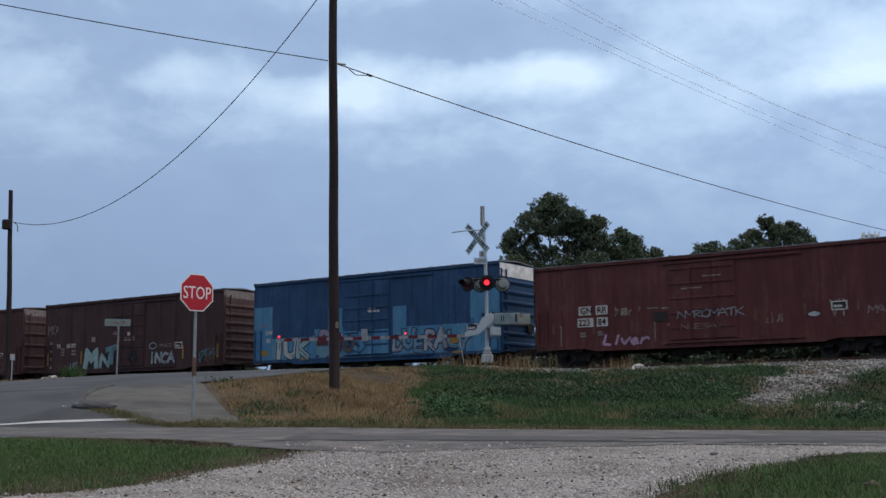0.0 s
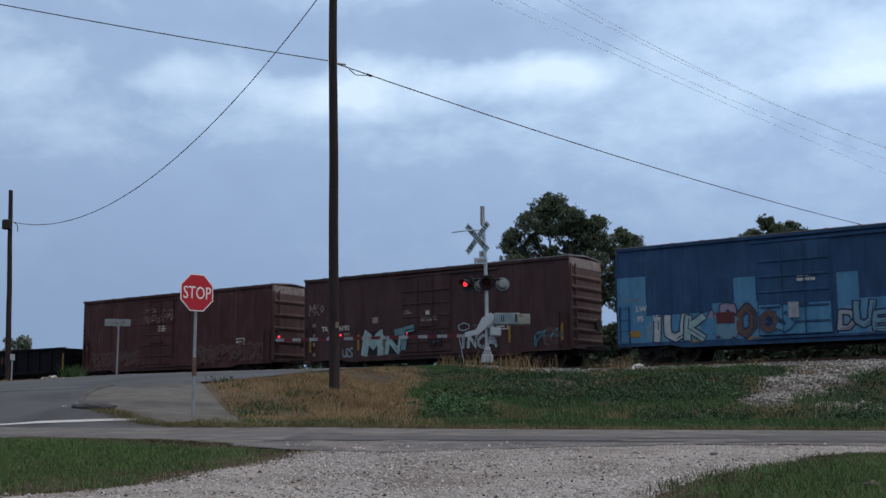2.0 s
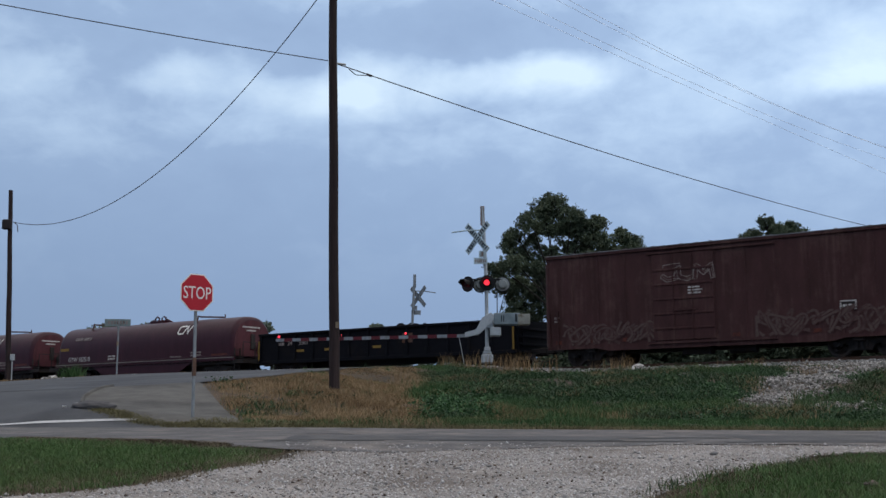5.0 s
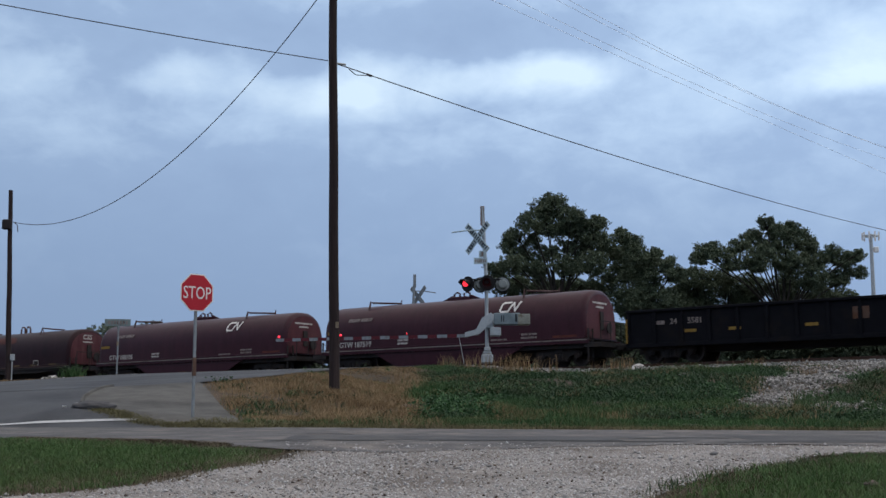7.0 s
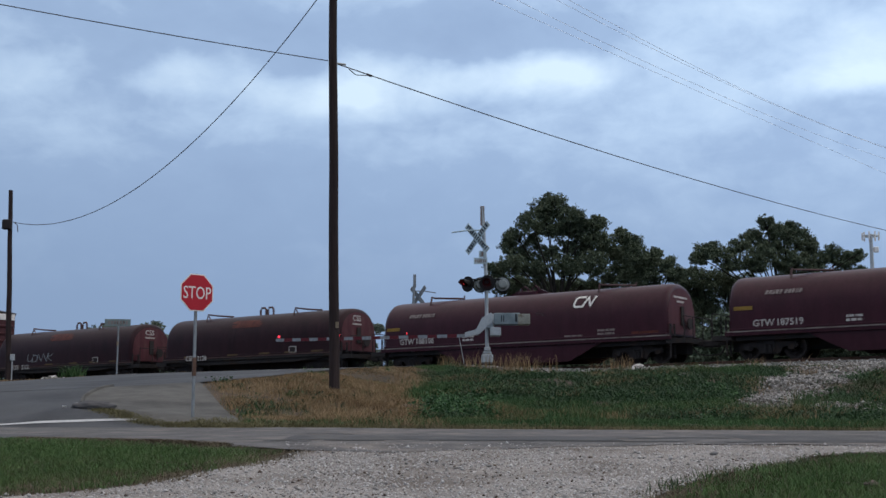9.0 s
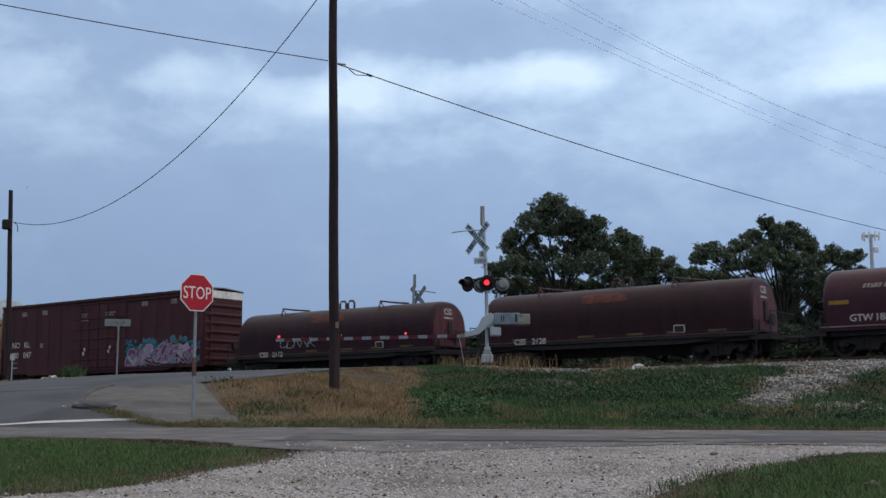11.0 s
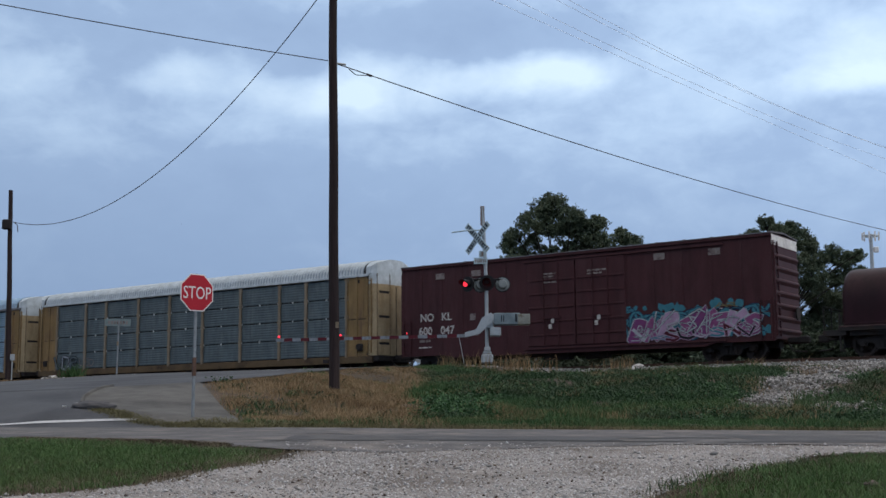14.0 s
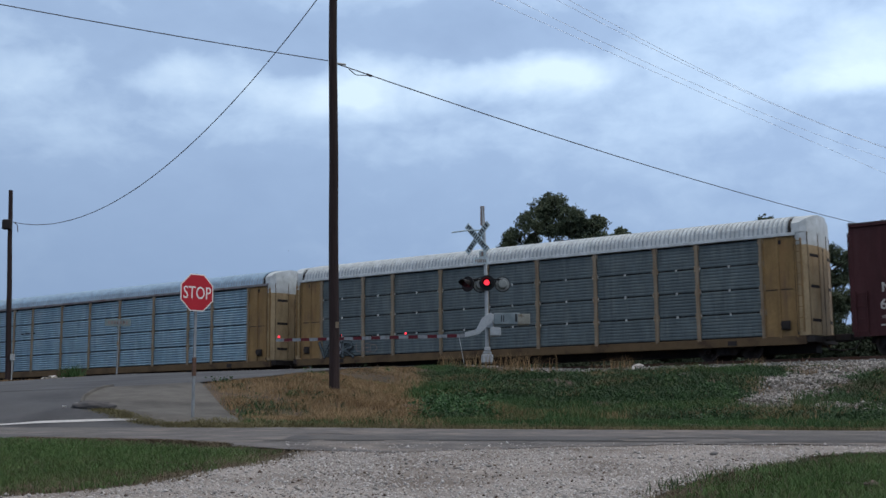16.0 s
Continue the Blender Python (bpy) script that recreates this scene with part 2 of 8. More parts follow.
RUST = (0.10, 0.045, 0.025)
M = dict(
    red=material("red_oxide_paint", (0.074, 0.023, 0.023), 0.62, tint=(0.055, 0.018, 0.016), tint_amount=0.35, streak=4, bump=0.05, wear=(0.115, 0.05, 0.045)),
    brown=material("brown_boxcar_paint", (0.04, 0.021, 0.022), 0.65, tint=(0.03, 0.013, 0.013), tint_amount=0.35, streak=4, bump=0.05, wear=(0.062, 0.036, 0.035)),
    brown2=material("red_brown_boxcar_paint", (0.048, 0.0195, 0.0195), 0.65, tint=(0.035, 0.014, 0.013), tint_amount=0.4, streak=4, bump=0.05, wear=(0.085, 0.046, 0.04)),
    maroon=material("maroon_boxcar_paint", (0.049, 0.0165, 0.019), 0.6, tint=(0.032, 0.011, 0.013), tint_amount=0.35, streak=4, bump=0.05, wear=(0.058, 0.025, 0.027)),
    coil=material("red_brown_cover_paint", (0.034, 0.0080, 0.0140), 0.42, tint=(0.027, 0.0068, 0.0115), tint_amount=0.3, streak=3, bump=0.04, spec=0.17, wear=(0.042, 0.0125, 0.019)),
    coil2=material("worn_brown_cover_paint", (0.020, 0.0068, 0.0092), 0.46, tint=(0.014, 0.0058, 0.0074), tint_amount=0.4, streak=3, bump=0.04, spec=0.12, wear=(0.028, 0.011, 0.014)),
    orange=material("faded_orange_paint", (0.088, 0.025, 0.018), 0.6, tint=(0.045, 0.015, 0.014), tint_amount=0.6, tint_scale=4, bump=0.03),
    blue=material("dark_blue_paint", (0.015, 0.044, 0.098), 0.55, tint=(0.014, 0.045, 0.12), tint_amount=0.3, streak=4, bump=0.05, wear=(0.03, 0.075, 0.15)),
    lightblue=material("light_blue_paint", (0.05, 0.148, 0.245), 0.55, tint=(0.04, 0.13, 0.26), tint_amount=0.4, streak=3, bump=0.05, wear=(0.09, 0.20, 0.29)),
    black=material("black_gondola_paint", (0.0062, 0.0064, 0.0088), 0.7, tint=(0.012, 0.010, 0.010), tint_amount=0.25, bump=0.05, spec=0.05),
    under=material("dark_running_gear", (0.026, 0.023, 0.023), 0.8, tint=(0.038, 0.024, 0.017), tint_amount=0.3),
    steel=material("worn_wheel_steel", (0.035, 0.028, 0.025), 0.4, 0.8, tint=(0.05, 0.03, 0.02), tint_amount=0.4),
    rail=material("rusty_rail_steel", (0.10, 0.06, 0.045), 0.5, 0.5, tint=RUST, tint_amount=0.5),
    yellow=material("weathered_yellow_paint", (0.205, 0.135, 0.06), 0.65, tint=(0.19, 0.115, 0.052), tint_amount=0.45, tint_scale=2.0, streak=4, bump=0.05, wear=(0.13, 0.085, 0.05)),
    tan=material("faded_tan_post_paint", (0.19, 0.15, 0.105), 0.7, tint=(0.15, 0.1, 0.065), tint_amount=0.4, tint_scale=2, streak=4, wear=(0.24, 0.205, 0.16)),
    sillbrown=material("grimy_yellow_sill_paint", (0.10, 0.068, 0.038), 0.75, tint=(0.05, 0.034, 0.022), tint_amount=0.5, tint_scale=1.5),
    roofblue=material("pale_blue_grey_roof", (0.25, 0.36, 0.47), 0.5, 0.1, tint=(0.2, 0.29, 0.38), tint_amount=0.35),
    brightyellow=material("safety_yellow_paint", (0.21, 0.13, 0.03), 0.6, tint=(0.2, 0.12, 0.03), tint_amount=0.4, tint_scale=6),
    sheet=material("galvanised_panel", (0.082, 0.106, 0.116), 0.5, 0.2, tint=(0.07, 0.09, 0.10), tint_amount=0.35, streak=3, bump=0.04, wear=(0.12, 0.145, 0.15)),
    sheet2=material("pale_galvanised_panel", (0.18, 0.28, 0.36), 0.42, 0.3, tint=(0.13, 0.21, 0.29), tint_amount=0.3, streak=3, bump=0.04, wear=(0.27, 0.36, 0.43)),
    roofwhite=material("weathered_white_roof", (0.43, 0.47, 0.49), 0.6, tint=(0.34, 0.37, 0.39), tint_amount=0.15, bump=0.05),
    roofvalley=material("darker_roof_valley", (0.24, 0.28, 0.31), 0.7, tint=(0.18, 0.2, 0.22), tint_amount=0.4, bump=0.05),
    white=material("white_paint", (0.62, 0.60, 0.57), 0.6, tint=(0.35, 0.31, 0.27), tint_amount=0.4, tint_scale=4),
    stencil=material("faded_stencil_white", (0.42, 0.40, 0.38), 0.7, tint=(0.2, 0.16, 0.15), tint_amount=0.5, tint_scale=7),
    dimstencil=material("worn_stencil_grey", (0.20, 0.17, 0.16), 0.75, tint=(0.08, 0.05, 0.05), tint_amount=0.5, tint_scale=7),
    roofdark=material("dark_galvanised_roof", (0.17, 0.17, 0.18), 0.6, 0.3, tint=(0.10, 0.06, 0.05), tint_amount=0.5),
    g_white=material("spray_paint_white", (0.29, 0.32, 0.33), 0.6, tint=(0.22, 0.25, 0.28), tint_amount=0.5, tint_scale=4),
    g_haze=material("spray_paint_pale_teal", (0.10, 0.19, 0.25), 0.6, tint=(0.07, 0.15, 0.22), tint_amount=0.5, tint_scale=3),
    g_mint=material("spray_paint_mint", (0.19, 0.28, 0.285), 0.6, tint=(0.13, 0.19, 0.19), tint_amount=0.5, tint_scale=4),
    g_grey=material("spray_paint_silver", (0.21, 0.23, 0.26), 0.6, tint=(0.15, 0.155, 0.185), tint_amount=0.4, tint_scale=4),
    g_black=material("spray_paint_black", (0.012, 0.012, 0.014), 0.6),
    g_pink=material("spray_paint_pink", (0.145, 0.04, 0.115), 0.6, tint=(0.12, 0.035, 0.12), tint_amount=0.5, tint_scale=3),
    g_teal2=material("spray_paint_pale_teal_green", (0.09, 0.17, 0.19), 0.6, tint=(0.06, 0.12, 0.14), tint_amount=0.5, tint_scale=3),
    g_pink2=material("spray_paint_magenta", (0.20, 0.062, 0.15), 0.6, tint=(0.15, 0.04, 0.11), tint_amount=0.5, tint_scale=3),
    darkred=material("spray_paint_dark_red", (0.055, 0.008, 0.014), 0.6),
    g_mauve=material("spray_paint_mauve", (0.20, 0.16, 0.22), 0.6, tint=(0.13, 0.13, 0.18), tint_amount=0.5, tint_scale=3),
    darkblue=material("spray_paint_navy", (0.012, 0.02, 0.05), 0.6),
    g_lilac=material("spray_paint_lilac", (0.3, 0.2, 0.29), 0.6),
    g_teal=material("spray_paint_teal", (0.04, 0.15, 0.19), 0.6, tint=(0.03, 0.11, 0.14), tint_amount=0.4, tint_scale=3),
    g_red=material("spray_paint_red", (0.12, 0.014, 0.025), 0.6),
    redpatch=material("dull_red_patch_paint", (0.075, 0.022, 0.026), 0.65, tint=(0.05, 0.02, 0.025), tint_amount=0.5, tint_scale=3),
    g_ochre=material("spray_paint_ochre", (0.14, 0.11, 0.048), 0.6, tint=(0.12, 0.11, 0.09), tint_amount=0.5, tint_scale=3),
    signred=material("red_sign_sheeting", (0.36, 0.016, 0.028), 0.45, var=0.08, bump=0),
    gatered=material("faded_red_sheeting", (0.09, 0.014, 0.02), 0.5, var=0.1, bump=0),
    signwhite=material("white_sign_sheeting", (0.66, 0.64, 0.62), 0.5, var=0.08, bump=0),
    signgrey=material("weathered_sign_sheeting", (0.36, 0.45, 0.49), 0.6, tint=(0.22, 0.22, 0.21), tint_amount=0.4, tint_scale=5),
    armgrey=material("dull_grey_gate_sheeting", (0.21, 0.23, 0.25), 0.6, tint=(0.14, 0.14, 0.14), tint_amount=0.4, tint_scale=5),
    cream=material("pale_cream_door_paint", (0.33, 0.255, 0.155), 0.65, tint=(0.25, 0.175, 0.09), tint_amount=0.5, tint_scale=1.2, streak=3, bump=0.05, wear=(0.2, 0.14, 0.08)),
    clip=material("dull_panel_clip", (0.40, 0.42, 0.42), 0.6),
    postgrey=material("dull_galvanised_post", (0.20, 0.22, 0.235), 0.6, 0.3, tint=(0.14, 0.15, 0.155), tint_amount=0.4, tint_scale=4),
    farwire=material("weathered_aluminium_wire", (0.74, 0.79, 0.85), 0.6),
    # lighter brown than the boxcar sides; for ends and cover fittings
    dusty=material("lighter_brown_paint", (0.078, 0.046, 0.044), 0.7, tint=(0.05, 0.028, 0.027), tint_amount=0.4, streak=3, bump=0.05, wear=(0.12, 0.085, 0.08)),
    wash=material("faded_spray_wash", (0.085, 0.058, 0.052), 0.7, tint=(0.055, 0.03, 0.028), tint_amount=0.6, tint_scale=3),
    lettergrey=material("dark_sign_lettering", (0.035, 0.045, 0.055), 0.6),
    coverend=material("lighter_red_cover_end", (0.068, 0.020, 0.025), 0.6, tint=(0.05, 0.014, 0.018), tint_amount=0.4, streak=3, bump=0.04, wear=(0.09, 0.04, 0.042)),
    signgreen=material("grey_green_street_sign", (0.15, 0.19, 0.19), 0.6, tint=(0.14, 0.18, 0.18), tint_amount=0.4),
    galv=material("galvanised_steel", (0.36, 0.38, 0.39), 0.5, 0.45, tint=(0.24, 0.25, 0.26), tint_amount=0.4, tint_scale=4),
    aluminium=material("grey_painted_aluminium", (0.33, 0.36, 0.38), 0.5, 0.2, tint=(0.28, 0.30, 0.31), tint_amount=0.4, tint_scale=3),
    counter=material("grey_counterweight_paint", (0.15, 0.19, 0.21), 0.55, tint=(0.2, 0.23, 0.24), tint_amount=0.4, tint_scale=3),
    platetan=material("stained_counterweight_plate", (0.21, 0.215, 0.19), 0.7, tint=(0.13, 0.115, 0.09), tint_amount=0.5, tint_scale=4),
    hood=material("black_signal_paint", (0.012, 0.012, 0.013), 0.5),
    lens_back=material("dull_signal_back", (0.20, 0.22, 0.22), 0.6, tint=(0.12, 0.12, 0.12), tint_amount=0.4),
    lens_red=glowing("lit_red_lens", (1.0, 0.035, 0.06), 1.25),
    lens_off=material("unlit_red_lens", (0.022, 0.006, 0.007), 0.25, var=0.1, bump=0),
    pole=material("creosoted_pole_wood", (0.026, 0.018, 0.018), 0.85, var=0.35, scale=2, fine=30, streak=14, bump=0.4, tint=(0.05, 0.036, 0.032), tint_amount=0.25, tint_scale=3),
    wire=material("black_wire", (0.045, 0.04, 0.045), 0.6),
    asphalt=material("worn_asphalt", (0.088, 0.083, 0.082), 0.85, var=0.5, scale=2.2, fine=30, tint=(0.15, 0.132, 0.12), tint_amount=0.5, tint_scale=1.3, bump=0.4),
    asphalt2=material("grey_asphalt", (0.058, 0.060, 0.065), 0.8, var=0.3, scale=0.4, fine=60, tint=(0.033, 0.034, 0.039), tint_amount=0.6, tint_scale=0.45, bump=0.4),
    patch=material("dark_asphalt_repair", (0.064, 0.062, 0.064), 0.85, var=0.25, scale=0.8, fine=60, tint=(0.10, 0.094, 0.09), tint_amount=0.5, tint_scale=1.2, bump=0.4),
    tar=material("dark_crack_tar", (0.02, 0.02, 0.02), 0.7),
    marking=material("worn_white_road_paint", (0.42, 0.42, 0.42), 0.7, tint=(0.22, 0.22, 0.22), tint_amount=0.35, tint_scale=3),
    concrete=material("stained_concrete", (0.09, 0.085, 0.078), 0.85, tint=(0.052, 0.049, 0.045), tint_amount=0.6, tint_scale=0.7, bump=0.3),
    soil=material("grassy_soil", (0.06, 0.047, 0.034), 0.95, var=0.4, scale=1.0, fine=14, tint=(0.088, 0.062, 0.044), tint_amount=0.4, tint_scale=0.5, bump=0.6, bump_dist=0.05),
    gravel=material("crushed_limestone_bed", (0.225, 0.205, 0.19), 0.95, var=0.4, scale=0.6, fine=28, tint=(0.125, 0.105, 0.092), tint_amount=0.6, tint_scale=0.8, bump=0.8, bump_dist=0.03),
    stones=material("limestone_chips", (0.31, 0.297, 0.287), 0.9, var=0.15, scale=1, fine=30, island=0.5, bump=0.2),
    darkchips=material("dark_stone_chips", (0.09, 0.07, 0.06), 0.9, island=0.5),
    ballast=material("pale_ballast_stone", (0.225, 0.213, 0.20), 0.9, var=0.15, scale=1, fine=30, island=0.6, bump=0.2),
    lawn=leaf_material("lawn_grass", (0.060, 0.104, 0.034), (0.098, 0.120, 0.050), 0.3),
    lawnlight=leaf_material("fresh_lawn_blades", (0.070, 0.126, 0.044), (0.10, 0.134, 0.058), 0.3),
    thatch=leaf_material("dead_lawn_thatch", (0.115, 0.092, 0.062), (0.15, 0.125, 0.085), 0.3),
    leafy=leaf_material("fresh_weed_leaves", (0.036, 0.078, 0.030), (0.054, 0.094, 0.038), 0.3),
    barkbits=material("brown_bark_bits", (0.085, 0.06, 0.047), 0.9, island=0.5),
    weeds=leaf_material("green_weeds", (0.034, 0.064, 0.030), (0.062, 0.072, 0.038), 0.3),
    # leaf colour darkened to stand in for shade under trees and cars
    thicket=leaf_material("shade_darkened_thicket_leaves", (0.042, 0.055, 0.034), (0.06, 0.07, 0.045)),
    brightweeds=leaf_material("bright_green_grass", (0.044, 0.088, 0.032), (0.075, 0.105, 0.042), 0.3),
    straw=leaf_material("dry_brown_grass", (0.205, 0.138, 0.074), (0.28, 0.20, 0.115)),
    fringe=leaf_material("yellowing_short_grass", (0.135, 0.120, 0.062), (0.20, 0.165, 0.10)),
    oak=leaf_material("dark_oak_leaves", (0.082, 0.104, 0.066), (0.115, 0.135, 0.085), 0.2),
    paleleaf=leaf_material("pale_willow_leaves", (0.085, 0.11, 0.075), (0.115, 0.14, 0.10)),
    hazeleaf=leaf_material("haze_paled_leaves", (0.15, 0.18, 0.135), (0.19, 0.215, 0.17)),
    bark=material("grey_bark", (0.028, 0.024, 0.02), 0.9, streak=4, bump=0.5),
    tie=material("creosoted_timber", (0.045, 0.035, 0.03), 0.9, streak=1),
)


# ---------------------------------------------------------------- mesh helpers
def part(name, bm, mat, parent=None, label="", smooth=False):
    me = bpy.data.meshes.new(name)
    bm.to_mesh(me)
    bm.free()
    if mat is not None:
        me.materials.append(M[mat])
    if smooth:
        for p in me.polygons:
            p.use_smooth = True
    ob = new(name, me)
    if parent is not None:
        ob.parent = parent
    if label:
        ob["label"] = label
    return ob


def thing(name, m, label, category, group="", kind=""):
    ob = new(name)
    ob.empty_display_size = 0.3
    ob.matrix_basis = m
    return tagged(ob, label, category, group, kind)


def box(bm, x0, x1, y0, y1, z0, z1, bevel=0.0):
    v = [bm.verts.new(p) for p in ((x0, y0, z0), (x1, y0, z0), (x1, y1, z0), (x0, y1, z0), (x0, y0, z1), (x1, y0, z1), (x1, y1, z1), (x0, y1, z1))]
    f = [bm.faces.new([v[i] for i in q]) for q in ((3, 2, 1, 0), (4, 5, 6, 7), (0, 1, 5, 4), (1, 2, 6, 5), (2, 3, 7, 6), (3, 0, 4, 7))]
    if bevel:
        edges = {e for q in f for e in q.edges}
        bmesh.ops.bevel(bm, geom=list(edges), offset=bevel, segments=1, affect="EDGES")
    return bm


def a_box(x0, x1, y0, y1, z0, z1, bevel=0.0):
    return box(bmesh.new(), x0, x1, y0, y1, z0, z1, bevel)


def prism(bm, profile, axis, a, b):
    """A closed outline pulled from a to b along an axis: x: outline in (y, z); y: (x, z); z: (x, y)."""
    def at(p, t):
        return {"x": (t, p[0], p[1]), "y": (p[0], t, p[1]), "z": (p[0], p[1], t)}[axis]
    v0 = [bm.verts.new(at(p, a)) for p in profile]
    v1 = [bm.verts.new(at(p, b)) for p in profile]
    n = len(profile)
    bm.faces.new(v0)
    bm.faces.new(list(reversed(v1)))
    for i in range(n):
        bm.faces.new((v0[i], v1[i], v1[(i + 1) % n], v0[(i + 1) % n]))
    bmesh.ops.recalc_face_normals(bm, faces=bm.faces)
    return bm


def rod(bm, points, radius, n=8, taper=None, caps=True):
    """A round bar along points."""
    pts = [Vector(p) for p in points]
    rings = []
    for i, p in enumerate(pts):
        d = (pts[min(i + 1, len(pts) - 1)] - pts[max(i - 1, 0)]).normalized()
        side = d.cross(Vector((0, 0, 1)) if abs(d.z) < 0.9 else Vector((1, 0, 0))).normalized()
        up = side.cross(d)
        r = radius if taper is None else radius + (taper - radius) * i / (len(pts) - 1)
        rings.append([bm.verts.new(p + (side * math.cos(2 * math.pi * k / n) + up * math.sin(2 * math.pi * k / n)) * r) for k in range(n)])
    for a, b in zip(rings, rings[1:]):
        for k in range(n):
            bm.faces.new((a[k], a[(k + 1) % n], b[(k + 1) % n], b[k]))
    if caps:
        bm.faces.new(list(reversed(rings[0])))
        bm.faces.new(rings[-1])
    bmesh.ops.recalc_face_normals(bm, faces=bm.faces)
    return bm


def a_rod(points, radius, n=8, taper=None):
    return rod(bmesh.new(), points, radius, n, taper)


def lettering(text, size, mat, parent, m, name="lettering", align="LEFT", thick=0.003, label=""):
    """Words in the built-in font as a thin mesh; m places its baseline start."""
    cu = bpy.data.curves.new(name, "FONT")
    cu.body, cu.size, cu.align_x, cu.extrude, cu.resolution_u = text, size, align, thick, 3
    cu.offset = 0.018 * size if name != "word" else 0.0
    tmp = new(name + "_outline", cu)
    me = bpy.data.meshes.new_from_object(tmp.evaluated_get(bpy.context.evaluated_depsgraph_get()))
    bpy.data.objects.remove(tmp)
    me.materials.append(M[mat])
    ob = new(name, me)
    ob.parent = parent
    ob.matrix_basis = m
    if label:
        ob["label"] = label
    return ob


def raw_mesh(name, verts, faces, mat, smooth=False):
    me = bpy.data.meshes.new(name)
    nv, nf, k = len(verts), len(faces), faces.shape[1]
    me.vertices.add(nv)
    me.vertices.foreach_set("co", np.asarray(verts, np.float32).ravel())
    me.loops.add(nf * k)
    me.loops.foreach_set("vertex_index", np.asarray(faces, np.int32).ravel())
    me.polygons.add(nf)
    me.polygons.foreach_set("loop_start", np.arange(0, nf * k, k, dtype=np.int32))
    me.polygons.foreach_set("loop_total", np.full(nf, k, np.int32))
    me.update(calc_edges=True)
    me.materials.append(M[mat])
    if smooth:
        me.polygons.foreach_set("use_smooth", np.ones(nf, bool))
    return new(name, me)


# ---------------------------------------------------------------- the lie of the land
ROAD_WAY = (-N.x, -N.y)                    # the crossing road comes from the track towards the viewer's side
EDGE = (0.2, 46.0)                         # a point on its nearer edge, beside the crossing signal
ROAD_WIDE = 11.4


def road_place(x, y):
    """k: metres from the gate line along the crossing road; u: metres from its nearer edge across it."""
    dx, dy = x - EDGE[0], y - EDGE[1]
    return dx * ROAD_WAY[0] + dy * ROAD_WAY[1], -(dx * U.x + dy * U.y)


def road_height(k):
    return np.interp(k, (-60, -22, -11, -6.5, 0, 6.5, 11, 18, 25, 32, 60), (2.4, 2.95, 3.24, 3.25, 3.20, 2.88, 2.55, 2.05, 1.55, 1.18, 0.9))


def flare(k):
    """How far the crossing road widens towards the corner."""
    return np.interp(k, (4, 8, 9.5, 12.5, 15.5, 17.5, 20), (0, 0.8, 1.1, 2.4, 3.4, 2.4, 0))


def smooth_step(t):
    t = np.clip(t, 0, 1)
    return t * t * (3 - 2 * t)


def height(x, y):
    """The ground's height at x, y (numbers or arrays)."""
    x, y = np.asarray(x, float), np.asarray(y, float)
    w = y + 0.13 * x
    near = np.interp(w, (-40, 0, 16.6, 22.4, 24.2), (-0.9, 0.0, 1.035, 1.14, 1.24))
    dx, dy = x - RAIL.x, y - RAIL.y
    c = -(dx * N.x + dy * N.y)
    s = dx * U.x + dy * U.y
    sc = np.clip(s, -260, 215)
    rail = RAIL.z + GRADE * sc
    # the bank between the near road and the bench beside the track
    y_bench = RAIL.y - 7.6 * N.y + (x - (RAIL.x - 7.6 * N.x)) * U.y / U.x
    w_bench = y_bench + 0.13 * x
    t = np.clip((w - 24.2) / np.maximum(w_bench - 24.2, 3.0), 0, 1)
    lower = np.interp(s, (0.5, 6), (-0.12, -0.54))
    bench = rail + lower
    bank = 1.24 + (bench - 1.24) * (0.55 * t + 0.45 * smooth_step(t))
    bank = bank + 0.10 * np.sin(x * 0.83 + 0.4 * y) * np.sin(y * 0.55 + 1.3) * smooth_step(t * 5) * smooth_step((1 - t) * 5)
    # ballast shoulder and the flat beyond the track
    prof = np.interp(c, (-400, -60, -8, -3.6, -2.0, 2.0, 3.4, 5.2, 7.6), (-1.2, -0.6, -0.75, -0.62, -0.20, -0.20, -0.40, -0.12, 0.0))
    prof = prof + np.where(c > 0, np.interp(c, (3.4, 5.2, 7.6), (0, 0.7, 1.0)) * lower, 0)
    land = np.where(c < 7.6, rail + prof, bank)
    k, u = road_place(x, y)
    rz = road_height(k)
    wide = np.interp(k, (8, 14, 17, 20), (3.2, 6.0, 8.0, 12.0))
    side = np.where(u < 0, smooth_step(1 + np.minimum(u + flare(k), 0) / wide), smooth_step(1 - (u - ROAD_WIDE) / 6.0))
    far_left = np.maximum(rz, 2.0) * 0 + np.interp(k, (-60, 0, 11, 20, 40), (2.2, 3.0, 2.6, 1.7, 0.8))
    land = np.where((u > ROAD_WIDE) & (c > 3.4), land + (far_left - land) * smooth_step((u - ROAD_WIDE) / 6.0), land)
    land = land + (rz - land) * np.where((c > -14), side, 0)
    # the corner apron between the two roads
    mix = smooth_step((w - 22.4) / np.interp(u, (-6, 0), (1.3, 6.0)))
    z = np.where(w > 22.4, near + (land - near) * mix, near)
    return z


def patchy(x, y, size, seed):
    """Smooth random patches of about the given size in metres, 0 to 1."""
    g = np.random.default_rng(seed).random((64, 64))
    u, v = np.asarray(x) / size + 20.3, np.asarray(y) / size + 7.7
    i, j = np.floor(u).astype(int), np.floor(v).astype(int)
    a, b = smooth_step(u - i), smooth_step(v - j)
    i0, i1, j0, j1 = i % 64, (i + 1) % 64, j % 64, (j + 1) % 64
    return (g[i0, j0] * (1 - a) + g[i1, j0] * a) * (1 - b) + (g[i0, j1] * (1 - a) + g[i1, j1] * a) * b


